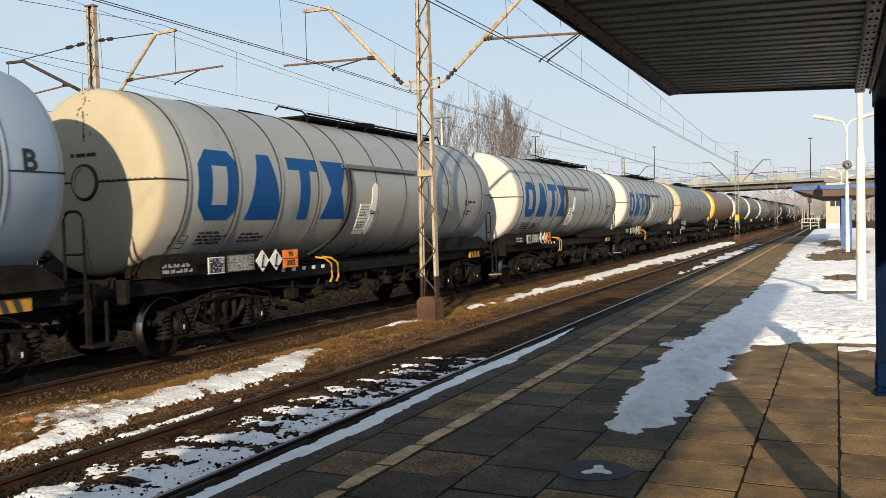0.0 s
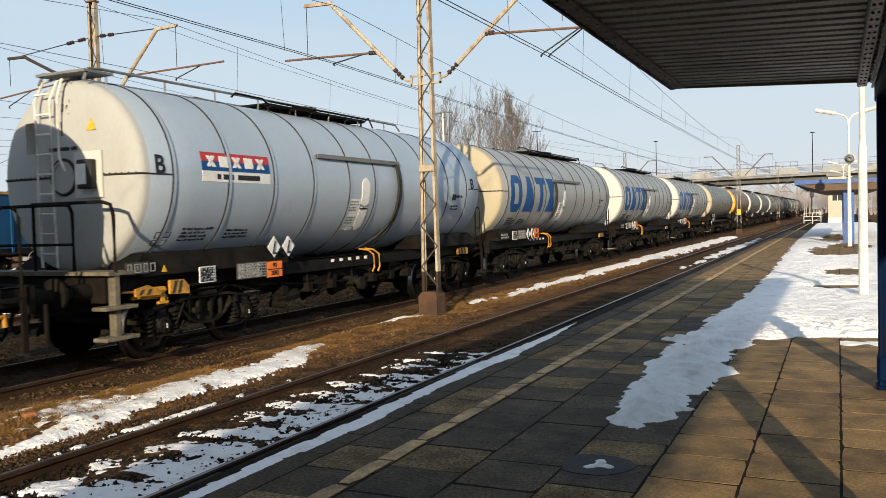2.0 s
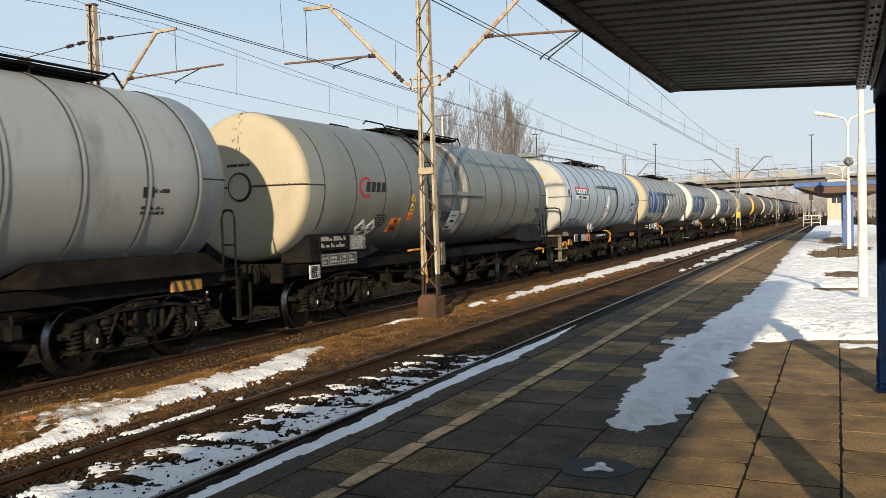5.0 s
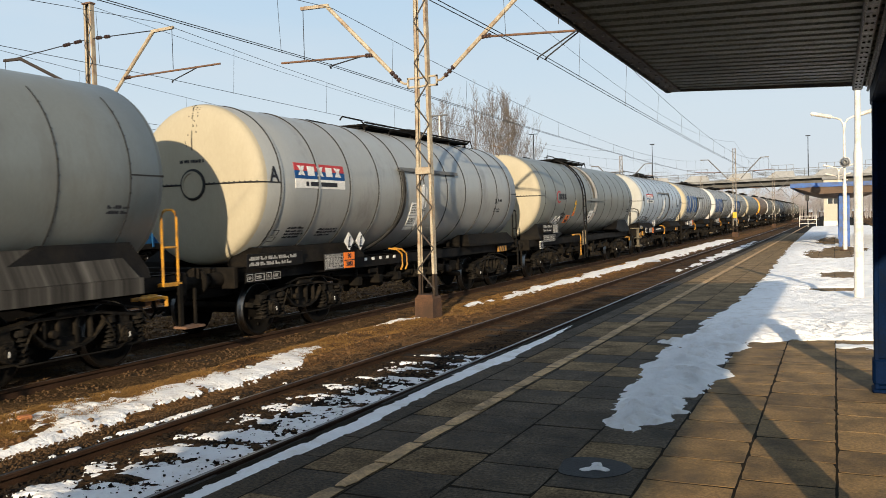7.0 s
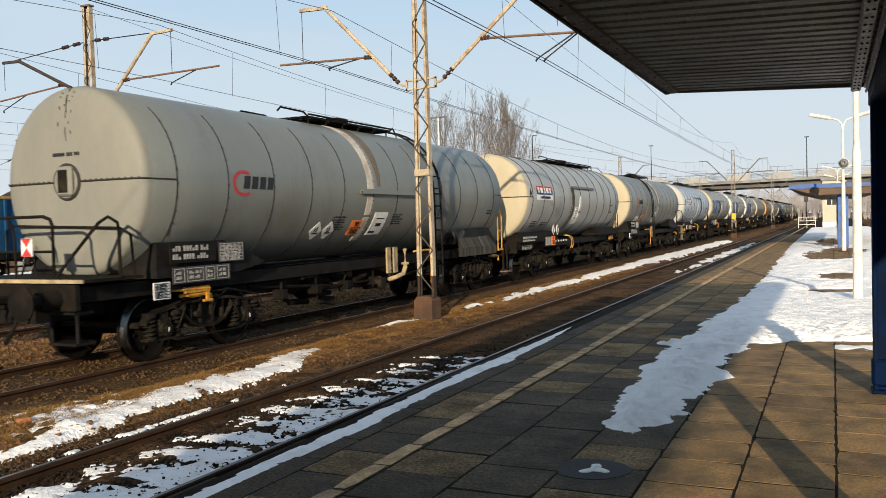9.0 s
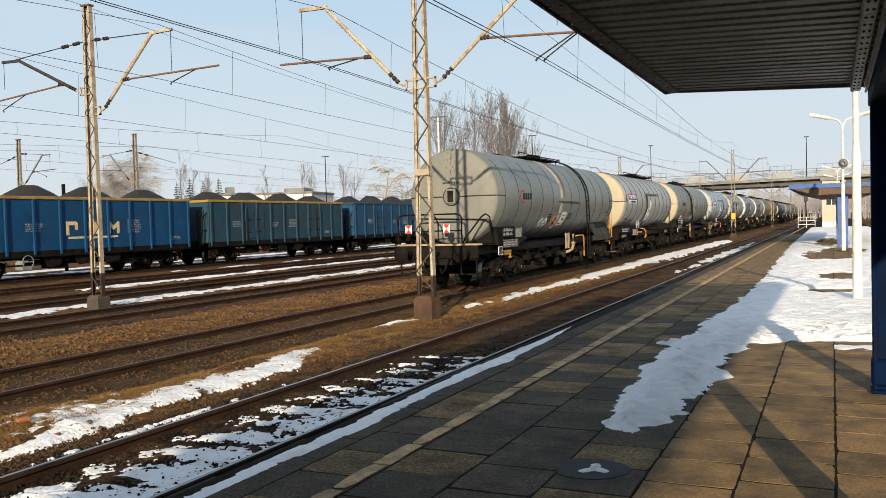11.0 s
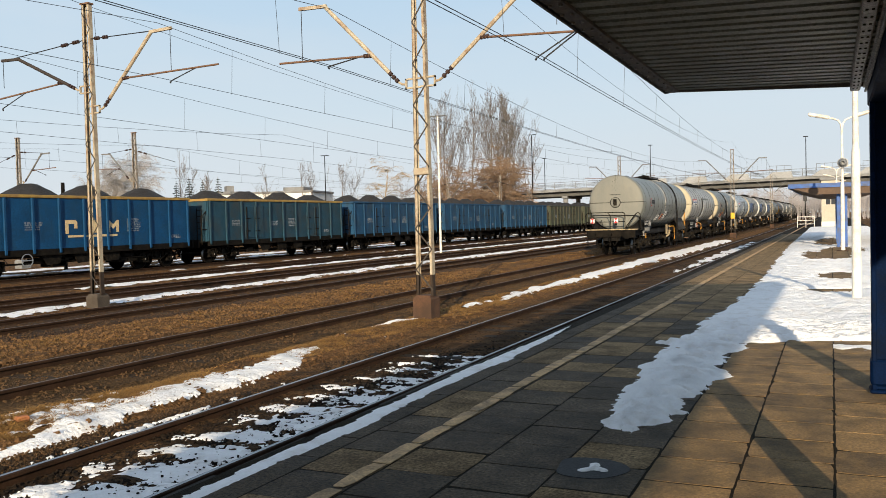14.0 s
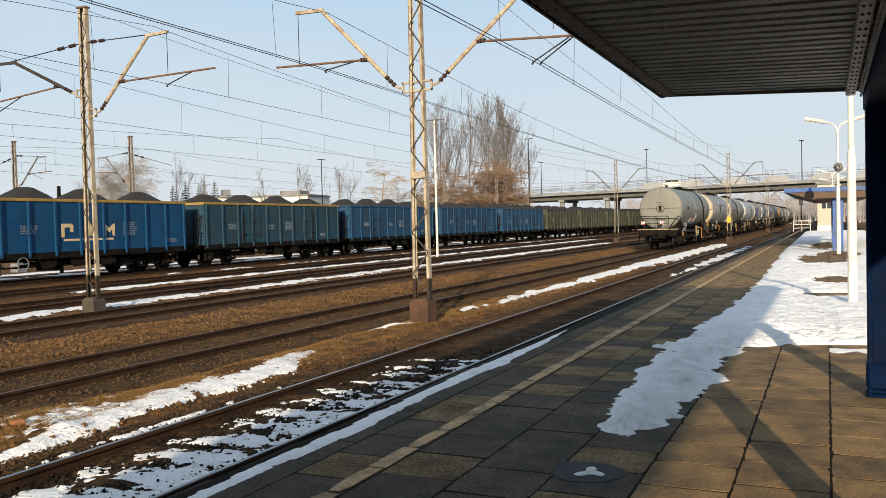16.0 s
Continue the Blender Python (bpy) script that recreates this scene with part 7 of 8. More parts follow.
def tie(m, s, reach, z_mast, z_end):
    """A wire that holds the head of a bracket to the mast, with insulators."""
    a, b = Vector((s * 0.08, 0, z_mast)), Vector((s * reach, 0, z_end))
    bm = BLANK()
    rod(bm, a, b, 0.014, 5)
    put("tie_wire", bm, M_WIRE, m)
    for f in (0.08, 0.22):
        bm = BLANK()
        insulator(bm, a.lerp(b, f), a.lerp(b, f + 0.08))
        put("insulator", bm, M_INSUL, m)


M_DARKARM = surface("dark_bracket_steel", (0.035, 0.026, 0.022), (0.025, 0.02, 0.017), 5, 0.7, bump=0.1)
M_DARKBASE = surface("dark_concrete", (0.07, 0.055, 0.042), (0.045, 0.036, 0.028), 3, 0.9, bump=0.3)
m1 = lattice_mast(-7.58, 15.4, 8.0, "cream lattice mast with a dark foot on a rusty footing", M_BASE, 0.205, 0.4)
cantilever(m1, -1, 2.85, 4.79, 6.57, 5.4, 3.45, 2.2, 5.28, M_MAST, 5.47)
cantilever(m1, 1, 2.9, 4.80, 6.36, 5.5, 3.3, 2.57, 4.97, M_MAST, 5.39, 3.28, True)
bm = BLANK()
box(bm, -0.17, 0.17, -0.1, -0.065, 2.86, 3.0, 0.01)
box(bm, -0.17, 0.17, 0.065, 0.1, 2.86, 3.0, 0.01)
put("number_plate", bm, M_MAST, m1)
m2 = lattice_mast(-17.35, 15.9, 7.7, "cream lattice mast with a dark foot on concrete", M_DARKBASE, 0.2, 0.25)
cantilever(m2, 1, 2.75, 5.06, 6.76, 5.71, 4.2, 2.73, 5.5, M_MAST, 5.76, 3.54)
cantilever(m2, -1, 3.2, 5.6, 6.58, 5.79, 4.2, 3.3, 5.3, M_DARKARM, 5.5, 2.34)
tie(m2, 1, 2.12, 6.82, 6.78)
tie(m2, -1, 3.0, 6.82, 6.6)
for x, y, far_label in ((-7.6, 74.5, "haze-greyed lattice mast beside the running line"), (-7.6, 125.0, "haze-greyed lattice mast beside the running line"), (-7.6, 184.0, "haze-greyed lattice mast beside the running line"),
                        (-17.4, 75.5, "haze-greyed lattice mast between the sidings"), (-17.4, 126.0, "haze-greyed lattice mast between the sidings")):
    m = lattice_mast(x, y, 7.3, far_label, M_BASE, 0.25, 0.3, M_MASTHAZE)
    for s in (-1, 1):
        cantilever(m, s, 2.7, 4.8, 6.5, 5.4, 3.2, 2.3, 5.1, M_FARARM)
bm = BLANK()
box(bm, -0.16, 0.16, -0.2, -0.1, 1.5, 2.0, 0.01)
put("signal_plate", bm, M_HAZARD, bpy.data.objects["catenary_mast.002"], "yellow plate on the mast")
for x, y, top in ((-36.2, 36.2, 7.4), (-42.5, 33.6, 7.3), (-36.4, 95.0, 7.4), (-42.0, 92.0, 7.2), (-36.4, 150.0, 7.4)):
    m = lattice_mast(x, y, top, "pale concrete-footed mast behind the coal wagons", M_CONCRETE, 0.3, 0.3, M_MASTHAZE)
    s = 1 if x < -40 else -1
    cantilever(m, s, 2.5, 4.8, 6.3, 5.4, 3.0, 2.2, 5.1, M_FARARM)
    tie(m, s, 2.0, 6.5, 6.35)
    tie(m, -s, 3.0, 6.4, 5.6)

STATIONS = (-43.5, 15.4, 74.5, 125.0, 184.0, 243.0)


def hang(z, sag, f):
    return z - sag * 4 * f * (1 - f)


def overhead(x, zc, zm, sag, y_off=0.0, double=False, dip=0.2):
    o = thing("overhead_line", pose(x, 0, 0), "thin dark overhead wires with droppers over a track", "overhead wire", "overhead lines")
    spans = list(zip(STATIONS, STATIONS[1:]))
    for dx in ((-0.05, 0.05) if double else (0,)):
        bm = BLANK()
        pts = []
        for k, (a, b) in enumerate(spans):
            side = 0.12 if k % 2 else -0.12
            pts += [(dx + side * (1 - 2 * i / 10), a + (b - a) * i / 10 + y_off, hang(zc, dip if a > 0 else 0, i / 10)) for i in range(10)]
        tube(bm, pts, 0.0075 if double else 0.0065, 5)
        put("contact_wire", bm, M_WIRE, o)
    bm = BLANK()
    pts = []
    for a, b in spans:
        pts += [(0.12 * math.cos(k / 14 * math.pi), a + (b - a) * k / 14 + y_off, hang(zm, sag, k / 14)) for k in range(14)]
    tube(bm, pts, 0.0065, 5)
    put("messenger_wire", bm, M_WIRE, o)
    bm = BLANK()
    for a, b in spans[:4]:
        for k in range(13):
            f = (k + 0.62) / 13
            y = a + (b - a) * f + y_off
            rod(bm, (0.06 * math.cos(f * math.pi), y, hang(zm, sag, f)), (0, y, hang(zc, dip if a > 0 else 0, f)), 0.0045, 4)
    tagged(put("dropper", bm, M_WIRE, o), kind="stuff")


overhead(-5.1, 4.96, 6.45, 1.15, 0, True)
overhead(-9.8, 5.27, 6.5, 1.1, 0, True, 0.25)
overhead(-14.65, 5.5, 6.8, 1.0)
overhead(-20.4, 5.38, 6.8, 0.95, 0, False, 0.15)
overhead(-25.4, 5.3, 6.5, 1.0, 20)
overhead(-34.0, 5.3, 6.5, 1.0, 20)
overhead(-39.5, 5.3, 6.5, 1.0, 18)


def earth_wire(x, z, sag):
    """A single wire strung along the heads of the masts."""
    o = thing("earth_wire", pose(x, 0, 0), "thin dark wire strung along the mast heads", "overhead wire", "overhead lines")
    bm = BLANK()
    pts = []
    for a, b in zip(STATIONS, STATIONS[1:]):
        pts += [(0, a + (b - a) * k / 14, hang(z, sag, k / 14)) for k in range(14)]
    tube(bm, pts, 0.006, 5)
    put("wire", bm, M_WIRE, o)


earth_wire(-7.58, 7.95, 1.2)
earth_wire(-17.35, 7.72, 1.0)


def station_lamp(x, y, label, speaker=False):
    p = thing("platform_lamp", pose(x, y, TOP), label, "lamp post", "platform lamp posts")
    bm = BLANK()
    lathe(bm, [(0, 0.0), (0, 0.13), (0.02, 0.13), (0.03, 0.076), (0.95, 0.072), (2.45, 0.066), (2.56, 0.05), (4.6, 0.036), (4.62, 0.0)], 18, "z")
    put("pole", bm, M_WHITE, p, smooth=False)
    for s in (-1, 1):
        bm = BLANK()
        tube(bm, [(0, 0, 4.5), (s * 0.03, 0, 4.75), (s * 0.12, 0, 4.9), (s * 0.3, 0, 4.98), (s * 0.5, 0, 5.02)], 0.035, 8)
        a = put("arm", bm, M_WHITE, p)
        bm = BLANK()
        box(bm, -0.38, 0.38, -0.12, 0.12, -0.06, 0.07, 0.04)
        put("lamp_head", bm, M_WHITE, p, at=pose(s * 0.78, 0, 5.1, 0, -s * 14, 0))
    if speaker:
        bm = BLANK()
        lathe(bm, [(-0.2, 0.06), (-0.18, 0.1), (0, 0.17), (0.01, 0.19), (-0.02, 0.19), (-0.03, 0.12), (-0.1, 0.05), (-0.1, 0.0)], 20, "y", (0.02, -0.12, 3.3))
        put("loudspeaker", bm, M_GALV, p, "grey round loudspeaker")
    bm = BLANK()
    lathe(bm, [(-0.02, 0.2), (0.035, 0.2), (0.04, 0.0)], 18, "z")
    put("foot_plate", bm, M_BASE, p)
    return p


for k, y in enumerate((15.4, 34.8, 74.5, 92.0, 112.0)):
    station_lamp(0.36, y, "white two-armed lamp post standing in the snow" if k < 2 else "white two-armed platform lamp post", k == 1)


def yard_lamp(x, y, h, label, arms=2, mat=None):
    p = thing("yard_lamp", pose(x, y, -0.2), label, "lamp post", "yard lamp posts")
    bm = BLANK()
    rod(bm, (0, 0, 0), (0, 0, h), 0.08, 10, 0.05)
    put("pole", bm, mat or M_BEAMGREY, p)
    for s in ((-1, 1) if arms == 2 else (1,)):
        bm = BLANK()
        box(bm, 0.05 if s > 0 else -0.6, 0.6 if s > 0 else -0.05, -0.1, 0.1, h - 0.02, h + 0.06, 0.025)
        put("lamp_head", bm, M_HOOP if mat else M_BEAMGREY, p)


yard_lamp(-22.6, 48.2, 8.75, "white slender lamp post among the sidings", 2, M_WHITE)
yard_lamp(-61.0, 94.5, 11.2, "grey two-headed yard lamp post")
yard_lamp(-37.2, 109.5, 13.6, "tall grey yard lamp post beside bare poplars", 2)
# ---- snow, dry grass, loose stones ----


def fbm(x, y, s, seed=0.0):
    return noise.noise(Vector((x * s, y * s, seed))) + 0.5 * noise.noise(Vector((x * s * 2.1, y * s * 2.1, seed + 7))) + 0.25 * noise.noise(Vector((x * s * 4.3, y * s * 4.3, seed + 3)))


def line(points, y):
    for (ya, xa), (yb, xb) in zip(points, points[1:]):
        if ya <= y <= yb:
            return xa + (xb - xa) * (y - ya) / (yb - ya)
    return points[0][1] if y < points[0][0] else points[-1][1]


def snow(name, x0, x1, y0, y1, step, inside, base, thick, label, step_y=None):
    """A sheet of old snow with an uneven edge: inside(x, y) gives its depth share, below zero none."""
    step_y = step_y or step
    nx, ny = int((x1 - x0) / step) + 1, int((y1 - y0) / step_y) + 1
    vs, keep, hs = [], {}, {}
    for j in range(ny):
        for i in range(nx):
            hs[i, j] = inside(x0 + i * step, y0 + j * step_y)
    faces = []

    def vert(i, j):
        if (i, j) not in keep:
            x, y, h = x0 + i * step, y0 + j * step_y, hs[i, j]
            lift = thick * (1 - math.exp(-max(h, 0) * 5)) + (thick * 0.5 * fbm(x * 0.6, y, 4, 2) + (0.55 if thick > 0.05 else 0.2) * thick * abs(fbm(x * 0.35, y, 9, 6))) * min(1, max(h, 0) * 6)
            if thick > 0.05 and step < 0.05:
                lift -= 0.55 * thick * max(0, 1 - 4 * abs(fbm(x * 0.4, y, 5, 16))) * min(1, max(h, 0) * 8)
            keep[i, j] = len(vs)
            bx, by = 0.4 * step * noise.noise(Vector((i * 0.9, j * 0.9, 4))), 0.4 * step_y * noise.noise(Vector((i * 0.9, j * 0.9, 9)))
            vs.append((x + bx, y + by, (base(x, y) if callable(base) else base) + (lift if h > 0 else -0.02)))
        return keep[i, j]
    for j in range(ny - 1):
        for i in range(nx - 1):
            q = ((i, j), (i + 1, j), (i + 1, j + 1), (i, j + 1))
            if sum(hs[c] > 0 for c in q) >= 2:
                faces.append(tuple(vert(*c) for c in q))
    if not faces:
        return None
    me = bpy.data.meshes.new(name)
    me.from_pydata(vs, [], faces)
    for p in me.polygons:
        p.use_smooth = True
    return tagged(put(name, me, M_SNOW), label, "snow", "snow patches", "stuff")


LEFT = [(5.75, -1.30), (5.95, -1.55), (7.0, -1.62), (8.0, -1.72), (9.0, -1.75), (9.8, -1.70), (9.95, -1.95), (10.1, -1.66), (12, -1.62), (14.6, -1.52), (19.5, -1.46), (24, -1.5), (30, -1.62), (40, -1.75), (60, -1.8), (90, -1.9)]
RIGHT = [(5.75, -1.25), (6.1, -1.1), (6.5, -1.0), (6.9, -1.12), (7.3, -0.98), (7.8, -0.96), (8.2, -0.86), (8.6, -1.05), (9.3, -0.98), (10.2, -0.85), (10.45, -0.5), (10.6, -0.2), (10.75, 0.5), (10.9, 2.6), (90, 3.1)]


def platform_snow(x, y):
    a, b = line(LEFT, y), line(RIGHT, y)
    n = 0.10 * fbm(x, y, 2.2, 1) + 0.07 * fbm(x * 0.5, y, 8, 5)
    d = min(x - a, b - x) + n
    if y < 6.2:
        d = min(d, (y - 5.72) + n)
    if x > -0.9 and y > 10:
        d = min(d, y - 10.55 + 0.25 * (x + 0.5 < 0) + n * 1.5)
    # bare patches
    for cx, cy, rx, ry in ((0.1, 21.5, 0.45, 1.3), (0.0, 17.3, 0.5, 0.5), (-0.1, 32.0, 0.9, 3.5), (0.45, 36.0, 0.8, 3.0), (1.2, 19, 0.4, 1.0), (-0.2, 46, 0.7, 6)):
        e = ((x - cx) / rx) ** 2 + ((y - cy) / ry) ** 2 + 1.2 * fbm(x, y, 2, 8)
        d = min(d, (e - 1) * 0.25)
    return d


snow("snow_bank", -2.1, 3.1, 5.5, 12.0, 0.034, platform_snow, TOP, 0.075, "thick old snow bank lying on the platform slabs")
snow("snow_field", -2.1, 3.1, 11.95, 30, 0.06, platform_snow, TOP, 0.055, "old snow field with bare patches on the platform")
snow("snow_field", -2.2, 3.1, 30, 88, 0.15, platform_snow, TOP, 0.06, "old snow field on the far platform")
snow("snow_patch", 0.0, 1.6, 9.9, 10.55, 0.03, lambda x, y: 0.12 - ((x - 0.35) / 1.0) ** 2 * 0.3 - ((y - 10.2) / 0.22) ** 2 * 0.2 + 0.16 * fbm(x, y, 6, 3), TOP, 0.03, "thin remnant of snow on the slabs")
# strip along the platform edge
STRIP_L = [(3.0, -3.3), (4.2, -3.33), (5.6, -3.33), (6.6, -3.36), (7.7, -3.38), (9, -3.35), (10, -3.34), (11.6, -3.34)]
STRIP_R = [(3.0, -3.2), (4.2, -3.19), (5.2, -3.13), (6.2, -3.17), (7.3, -3.2), (8.4, -3.14), (10, -3.2), (11.6, -3.35)]
snow("snow_strip", -3.5, -2.9, 2.5, 11.8, 0.03, lambda x, y: min(x - line(STRIP_L, y), line(STRIP_R, y) - x) + 0.022 * fbm(x, y, 4, 6), TOP + 0.0, 0.03, "narrow strip of snow along the platform edge")


def track_snow(x, y):
    """Snow left on each sleeper, widest towards the platform, ragged in between."""
    u = x + 5.17
    dy = abs(((y - 4.5 - 0.12 * (u + 0.5)) / 0.6 + 0.5) % 1.0 - 0.5) * 0.6
    wide = 0.15 + 0.13 * min(1, max(0, u + 0.45)) + 0.08 * max(0, 1 - abs(y - 4.4) / 1.6) - 0.05 * max(0, y - 7.0)
    d = wide - 0.02 - dy + 0.2 * fbm(x * 0.8, y, 2.2, 2) + 0.22 * fbm(x * 0.8, y, 6, 4) + 0.24 * fbm(x, y, 12, 8)
    return min(d, 0.62 - u + 0.14 * fbm(x, y, 4, 1), 0.52 + u + 0.22 * fbm(x, y, 2.6, 2) + 0.12 * fbm(x, y, 9, 3))


snow("track_snow", -5.9, -4.45, 2.2, 11.5, 0.022, track_snow, lambda x, y: -0.1, 0.018, "patchy snow between the sleepers and rails")
MID_L = [(3.0, -7.1), (4.6, -7.05), (5.3, -7.0), (5.7, -7.1), (6.1, -7.4), (6.4, -7.62), (6.9, -7.7), (7.4, -7.6), (8.1, -7.57), (9.1, -7.55), (9.8, -7.6), (10.6, -7.85), (11.2, -7.85), (11.5, -7.6)]
MID_R = [(3.0, -6.7), (5.1, -6.78), (5.7, -6.78), (6.5, -6.88), (7.4, -6.95), (8.3, -6.88), (9.0, -6.88), (10.0, -7.0), (10.6, -7.3), (11.2, -7.55), (11.5, -7.7)]
snow("snow_verge", -8.2, -6.5, 3, 11.8, 0.03, lambda x, y: min(x - line(MID_L, y), line(MID_R, y) - x) + 0.09 * fbm(x, y, 2.0, 4) + 0.11 * fbm(x, y, 6, 2) + 0.09 * fbm(x, y, 15, 7), lambda x, y: ground_height(x, y) + 0.008, 0.016, "old snow on the verge between two tracks")
snow("snow_remnants", -8.9, -7.3, 3.5, 8.0, 0.03, lambda x, y: -0.01 + 0.45 * fbm(x, y, 2.3, 9) + 0.26 * fbm(x, y, 7, 5) - 0.25 * max(0, -8.3 - x) - 0.35 * max(0, y - 7.0), lambda x, y: ground_height(x, y) + 0.012, 0.03, "broken patches of snow in the dry grass")
snow("snow_remnants", -8.9, -7.0, 8.5, 14.5, 0.03, lambda x, y: -0.42 + 0.5 * fbm(x, y, 1.9, 3) + 0.25 * fbm(x, y, 7, 6), lambda x, y: ground_height(x, y) + 0.012, 0.02, "scattered thin bits of snow on the verge")
snow("rail_snow", -6.45, -6.02, 4, 9.5, 0.02, lambda x, y: 0.02 - abs(x + 6.3) + 0.12 * fbm(x, y * 0.7, 1.6, 3) + 0.07 * fbm(x, y, 9, 3) - 0.06 * max(0, y - 7.0), lambda x, y: -0.085, 0.02, "thin broken snow beside a rail")
snow("snow_patch", -8.8, -7.3, 13.2, 16, 0.035, lambda x, y: 0.2 - abs(x + 8.14 - 0.44 * (y - 14.5)) - 0.17 * abs(y - 14.5) + 0.14 * fbm(x, y, 2.5, 6) + 0.12 * fbm(x, y, 8, 6), lambda x, y: ground_height(x, y) + 0.012, 0.022, "small patch of snow on the verge")
snow("snow_verge", -9.0, -6.2, 17.5, 66, 0.1, lambda x, y: min(0.05 + 0.022 * (y - 18), 0.5) - abs(x + 7.65 - 0.008 * (y - 18)) + 0.26 * fbm(x, y * 0.4, 2, 4) + 0.14 * fbm(x, y * 0.6, 6, 2), lambda x, y: ground_height(x, y) + 0.02, 0.05, "long strip of snow between two tracks", 0.2)
snow("track_snow", -5.8, -4.5, 30, 62, 0.1, lambda x, y: 0.3 - abs(x + 5.0) + 0.35 * fbm(x, y * 0.3, 2, 4) - abs(y - 46) * 0.018, lambda x, y: -0.09, 0.03, "thin snow lying in the far track", 0.25)
for c, w, y0, y1, k, seed in ((-18.2, 0.5, 13.2, 75, 0.45, 3), (-23.9, 0.08, 15, 21, 0.35, 5), (-23.6, 0.6, 20.6, 90, 0.5, 7), (-21.2, 0.14, 10, 60, 0.3, 8), (-28.0, 0.12, 30, 110, 0.45, 9), (-34.5, 0.25, 5, 120, 0.9, 2), (-13.0, -0.12, 20, 60, 0.3, 6), (-38.5, 1.5, 10, 140, 0.9, 12)):
    snow("snow_strip", c - 1.6 if w > 0.6 else c - 0.9, c + 1.6 if w > 0.6 else c + 0.9, y0, y1, 0.1, lambda x, y: w - abs(x - c) + k * fbm(x, y * 0.3, 1.6, seed) + 0.3 * fbm(x, y * 0.4, 5, seed) - 0.12, lambda x, y: ground_height(x, y) + 0.02 if x > -36 else -0.17, 0.028, "long strip of old snow between the sidings", 0.3)


def grass(name, rows, label, seed):
    rng = random.Random(seed)
    vs, fs = [], []
    for x0, x1, y0, y1, n, h in rows:
        for _ in range(n):
            x, y = rng.uniform(x0, x1), y0 + (y1 - y0) * rng.random() ** 1.3
            if fbm(x, y, 1.1, seed) < rng.uniform(-0.5, 0.45):
                continue
            z = ground_height(x, y) - 0.01
            a = rng.uniform(0, math.tau)
            lean = rng.uniform(0.8, 3.0)
            hh = h * rng.uniform(0.5, 1.3)
            i = len(vs)
            wv = 0.0022 + 0.00016 * y
            dx, dy = math.cos(a), math.sin(a)
            mx, my, mz = x + dx * hh * lean * 0.5, y + dy * hh * lean * 0.5, z + hh * 0.5
            vs.extend([(x - dy * wv, y + dx * wv, z), (x + dy * wv, y - dx * wv, z), (mx - dy * wv, my + dx * wv, mz), (mx + dy * wv, my - dx * wv, mz), (x + dx * hh * lean * 1.3, y + dy * hh * lean * 1.1, z + hh * 0.4)])
            fs.extend([(i, i + 1, i + 3, i + 2), (i + 2, i + 3, i + 4)])
    me = bpy.data.meshes.new(name)
    me.from_pydata(vs, [], fs)
    return tagged(put(name, me, M_GRASS), label, "grass", kind="stuff")


grass("dry_grass", [(-8.75, -7.2, 5.5, 20, 70000, 0.045), (-8.5, -7.0, 16, 45, 24000, 0.055), (-14.2, -11.3, 10, 60, 34000, 0.045), (-13.6, -12.0, 9, 30, 12000, 0.045), (-19.2, -17.8, 8, 40, 2500, 0.1), (-8.6, -7.35, 4.6, 7.6, 9000, 0.09), (-8.5, -7.4, 7.4, 14, 9000, 0.035)], "flattened golden dry grass between the tracks", 5)


def stones(name, rows, mat, label, seed):
    rng = random.Random(seed)
    vs, fs = [], []
    oct_f = ((0, 2, 4), (2, 1, 4), (1, 3, 4), (3, 0, 4), (2, 0, 5), (1, 2, 5), (3, 1, 5), (0, 3, 5))
    for x0, x1, y0, y1, n, r, z in rows:
        for _ in range(n):
            x, y = rng.uniform(x0, x1), y0 + (y1 - y0) * rng.random() ** 1.4
            zz = (ground_height(x, y) if z is None else z) + rng.uniform(-0.01, 0.015)
            s = r * rng.uniform(0.5, 1.4)
            rot = Euler((rng.uniform(0, 6), rng.uniform(0, 6), rng.uniform(0, 6))).to_matrix()
            i = len(vs)
            for p in ((1, 0, 0), (-1, 0, 0), (0, 1, 0), (0, -1, 0), (0, 0, 1), (0, 0, -1)):
                q = rot @ (Vector(p) * s * rng.uniform(0.6, 1.1))
                vs.append((x + q.x, y + q.y, zz + q.z * 0.8))
            fs.extend([tuple(i + k for k in f) for f in oct_f])
    me = bpy.data.meshes.new(name)
    me.from_pydata(vs, [], fs)
    return tagged(put(name, me, mat), label, "gravel", kind="stuff")


# dark stones only on the near stretch, painting the shelter's shade there
stones("ballast_stones", [(-6.45, -3.7, 2.5, 12, 20000, 0.026, -0.118), (-5.85, -4.6, 3.2, 10.5, 260, 0.016, -0.09), (-6.45, -3.7, 8, 16, 3000, 0.026, -0.125)], M_STONE_SHADE, "loose ballast stones coloured dark for shade round the sleepers", 8)
stones("ballast_stones", [(-6.72, -6.04, 3, 14, 12000, 0.015, -0.115), (-6.75, -6.1, 12, 32, 5000, 0.02, -0.115), (-11.4, -8.4, 5, 32, 14000, 0.024, -0.13), (-17.1, -14.1, 8, 45, 8000, 0.028, -0.13)], M_STONE_BROWN, "loose rust-brown stones beside and between the rails", 9)
stones("loose_stones", [(-8.9, -6.5, 4, 40, 11000, 0.015, None), (-8.7, -6.5, 5, 18, 350, 0.045, None), (-14.2, -11.2, 6, 60, 11000, 0.026, None), (-13.9, -11.4, 6, 30, 1100, 0.055, None), (-19.2, -17.0, 9, 40, 1800, 0.035, None)], M_SOILSTONE, "loose brown stones on the verge", 18)


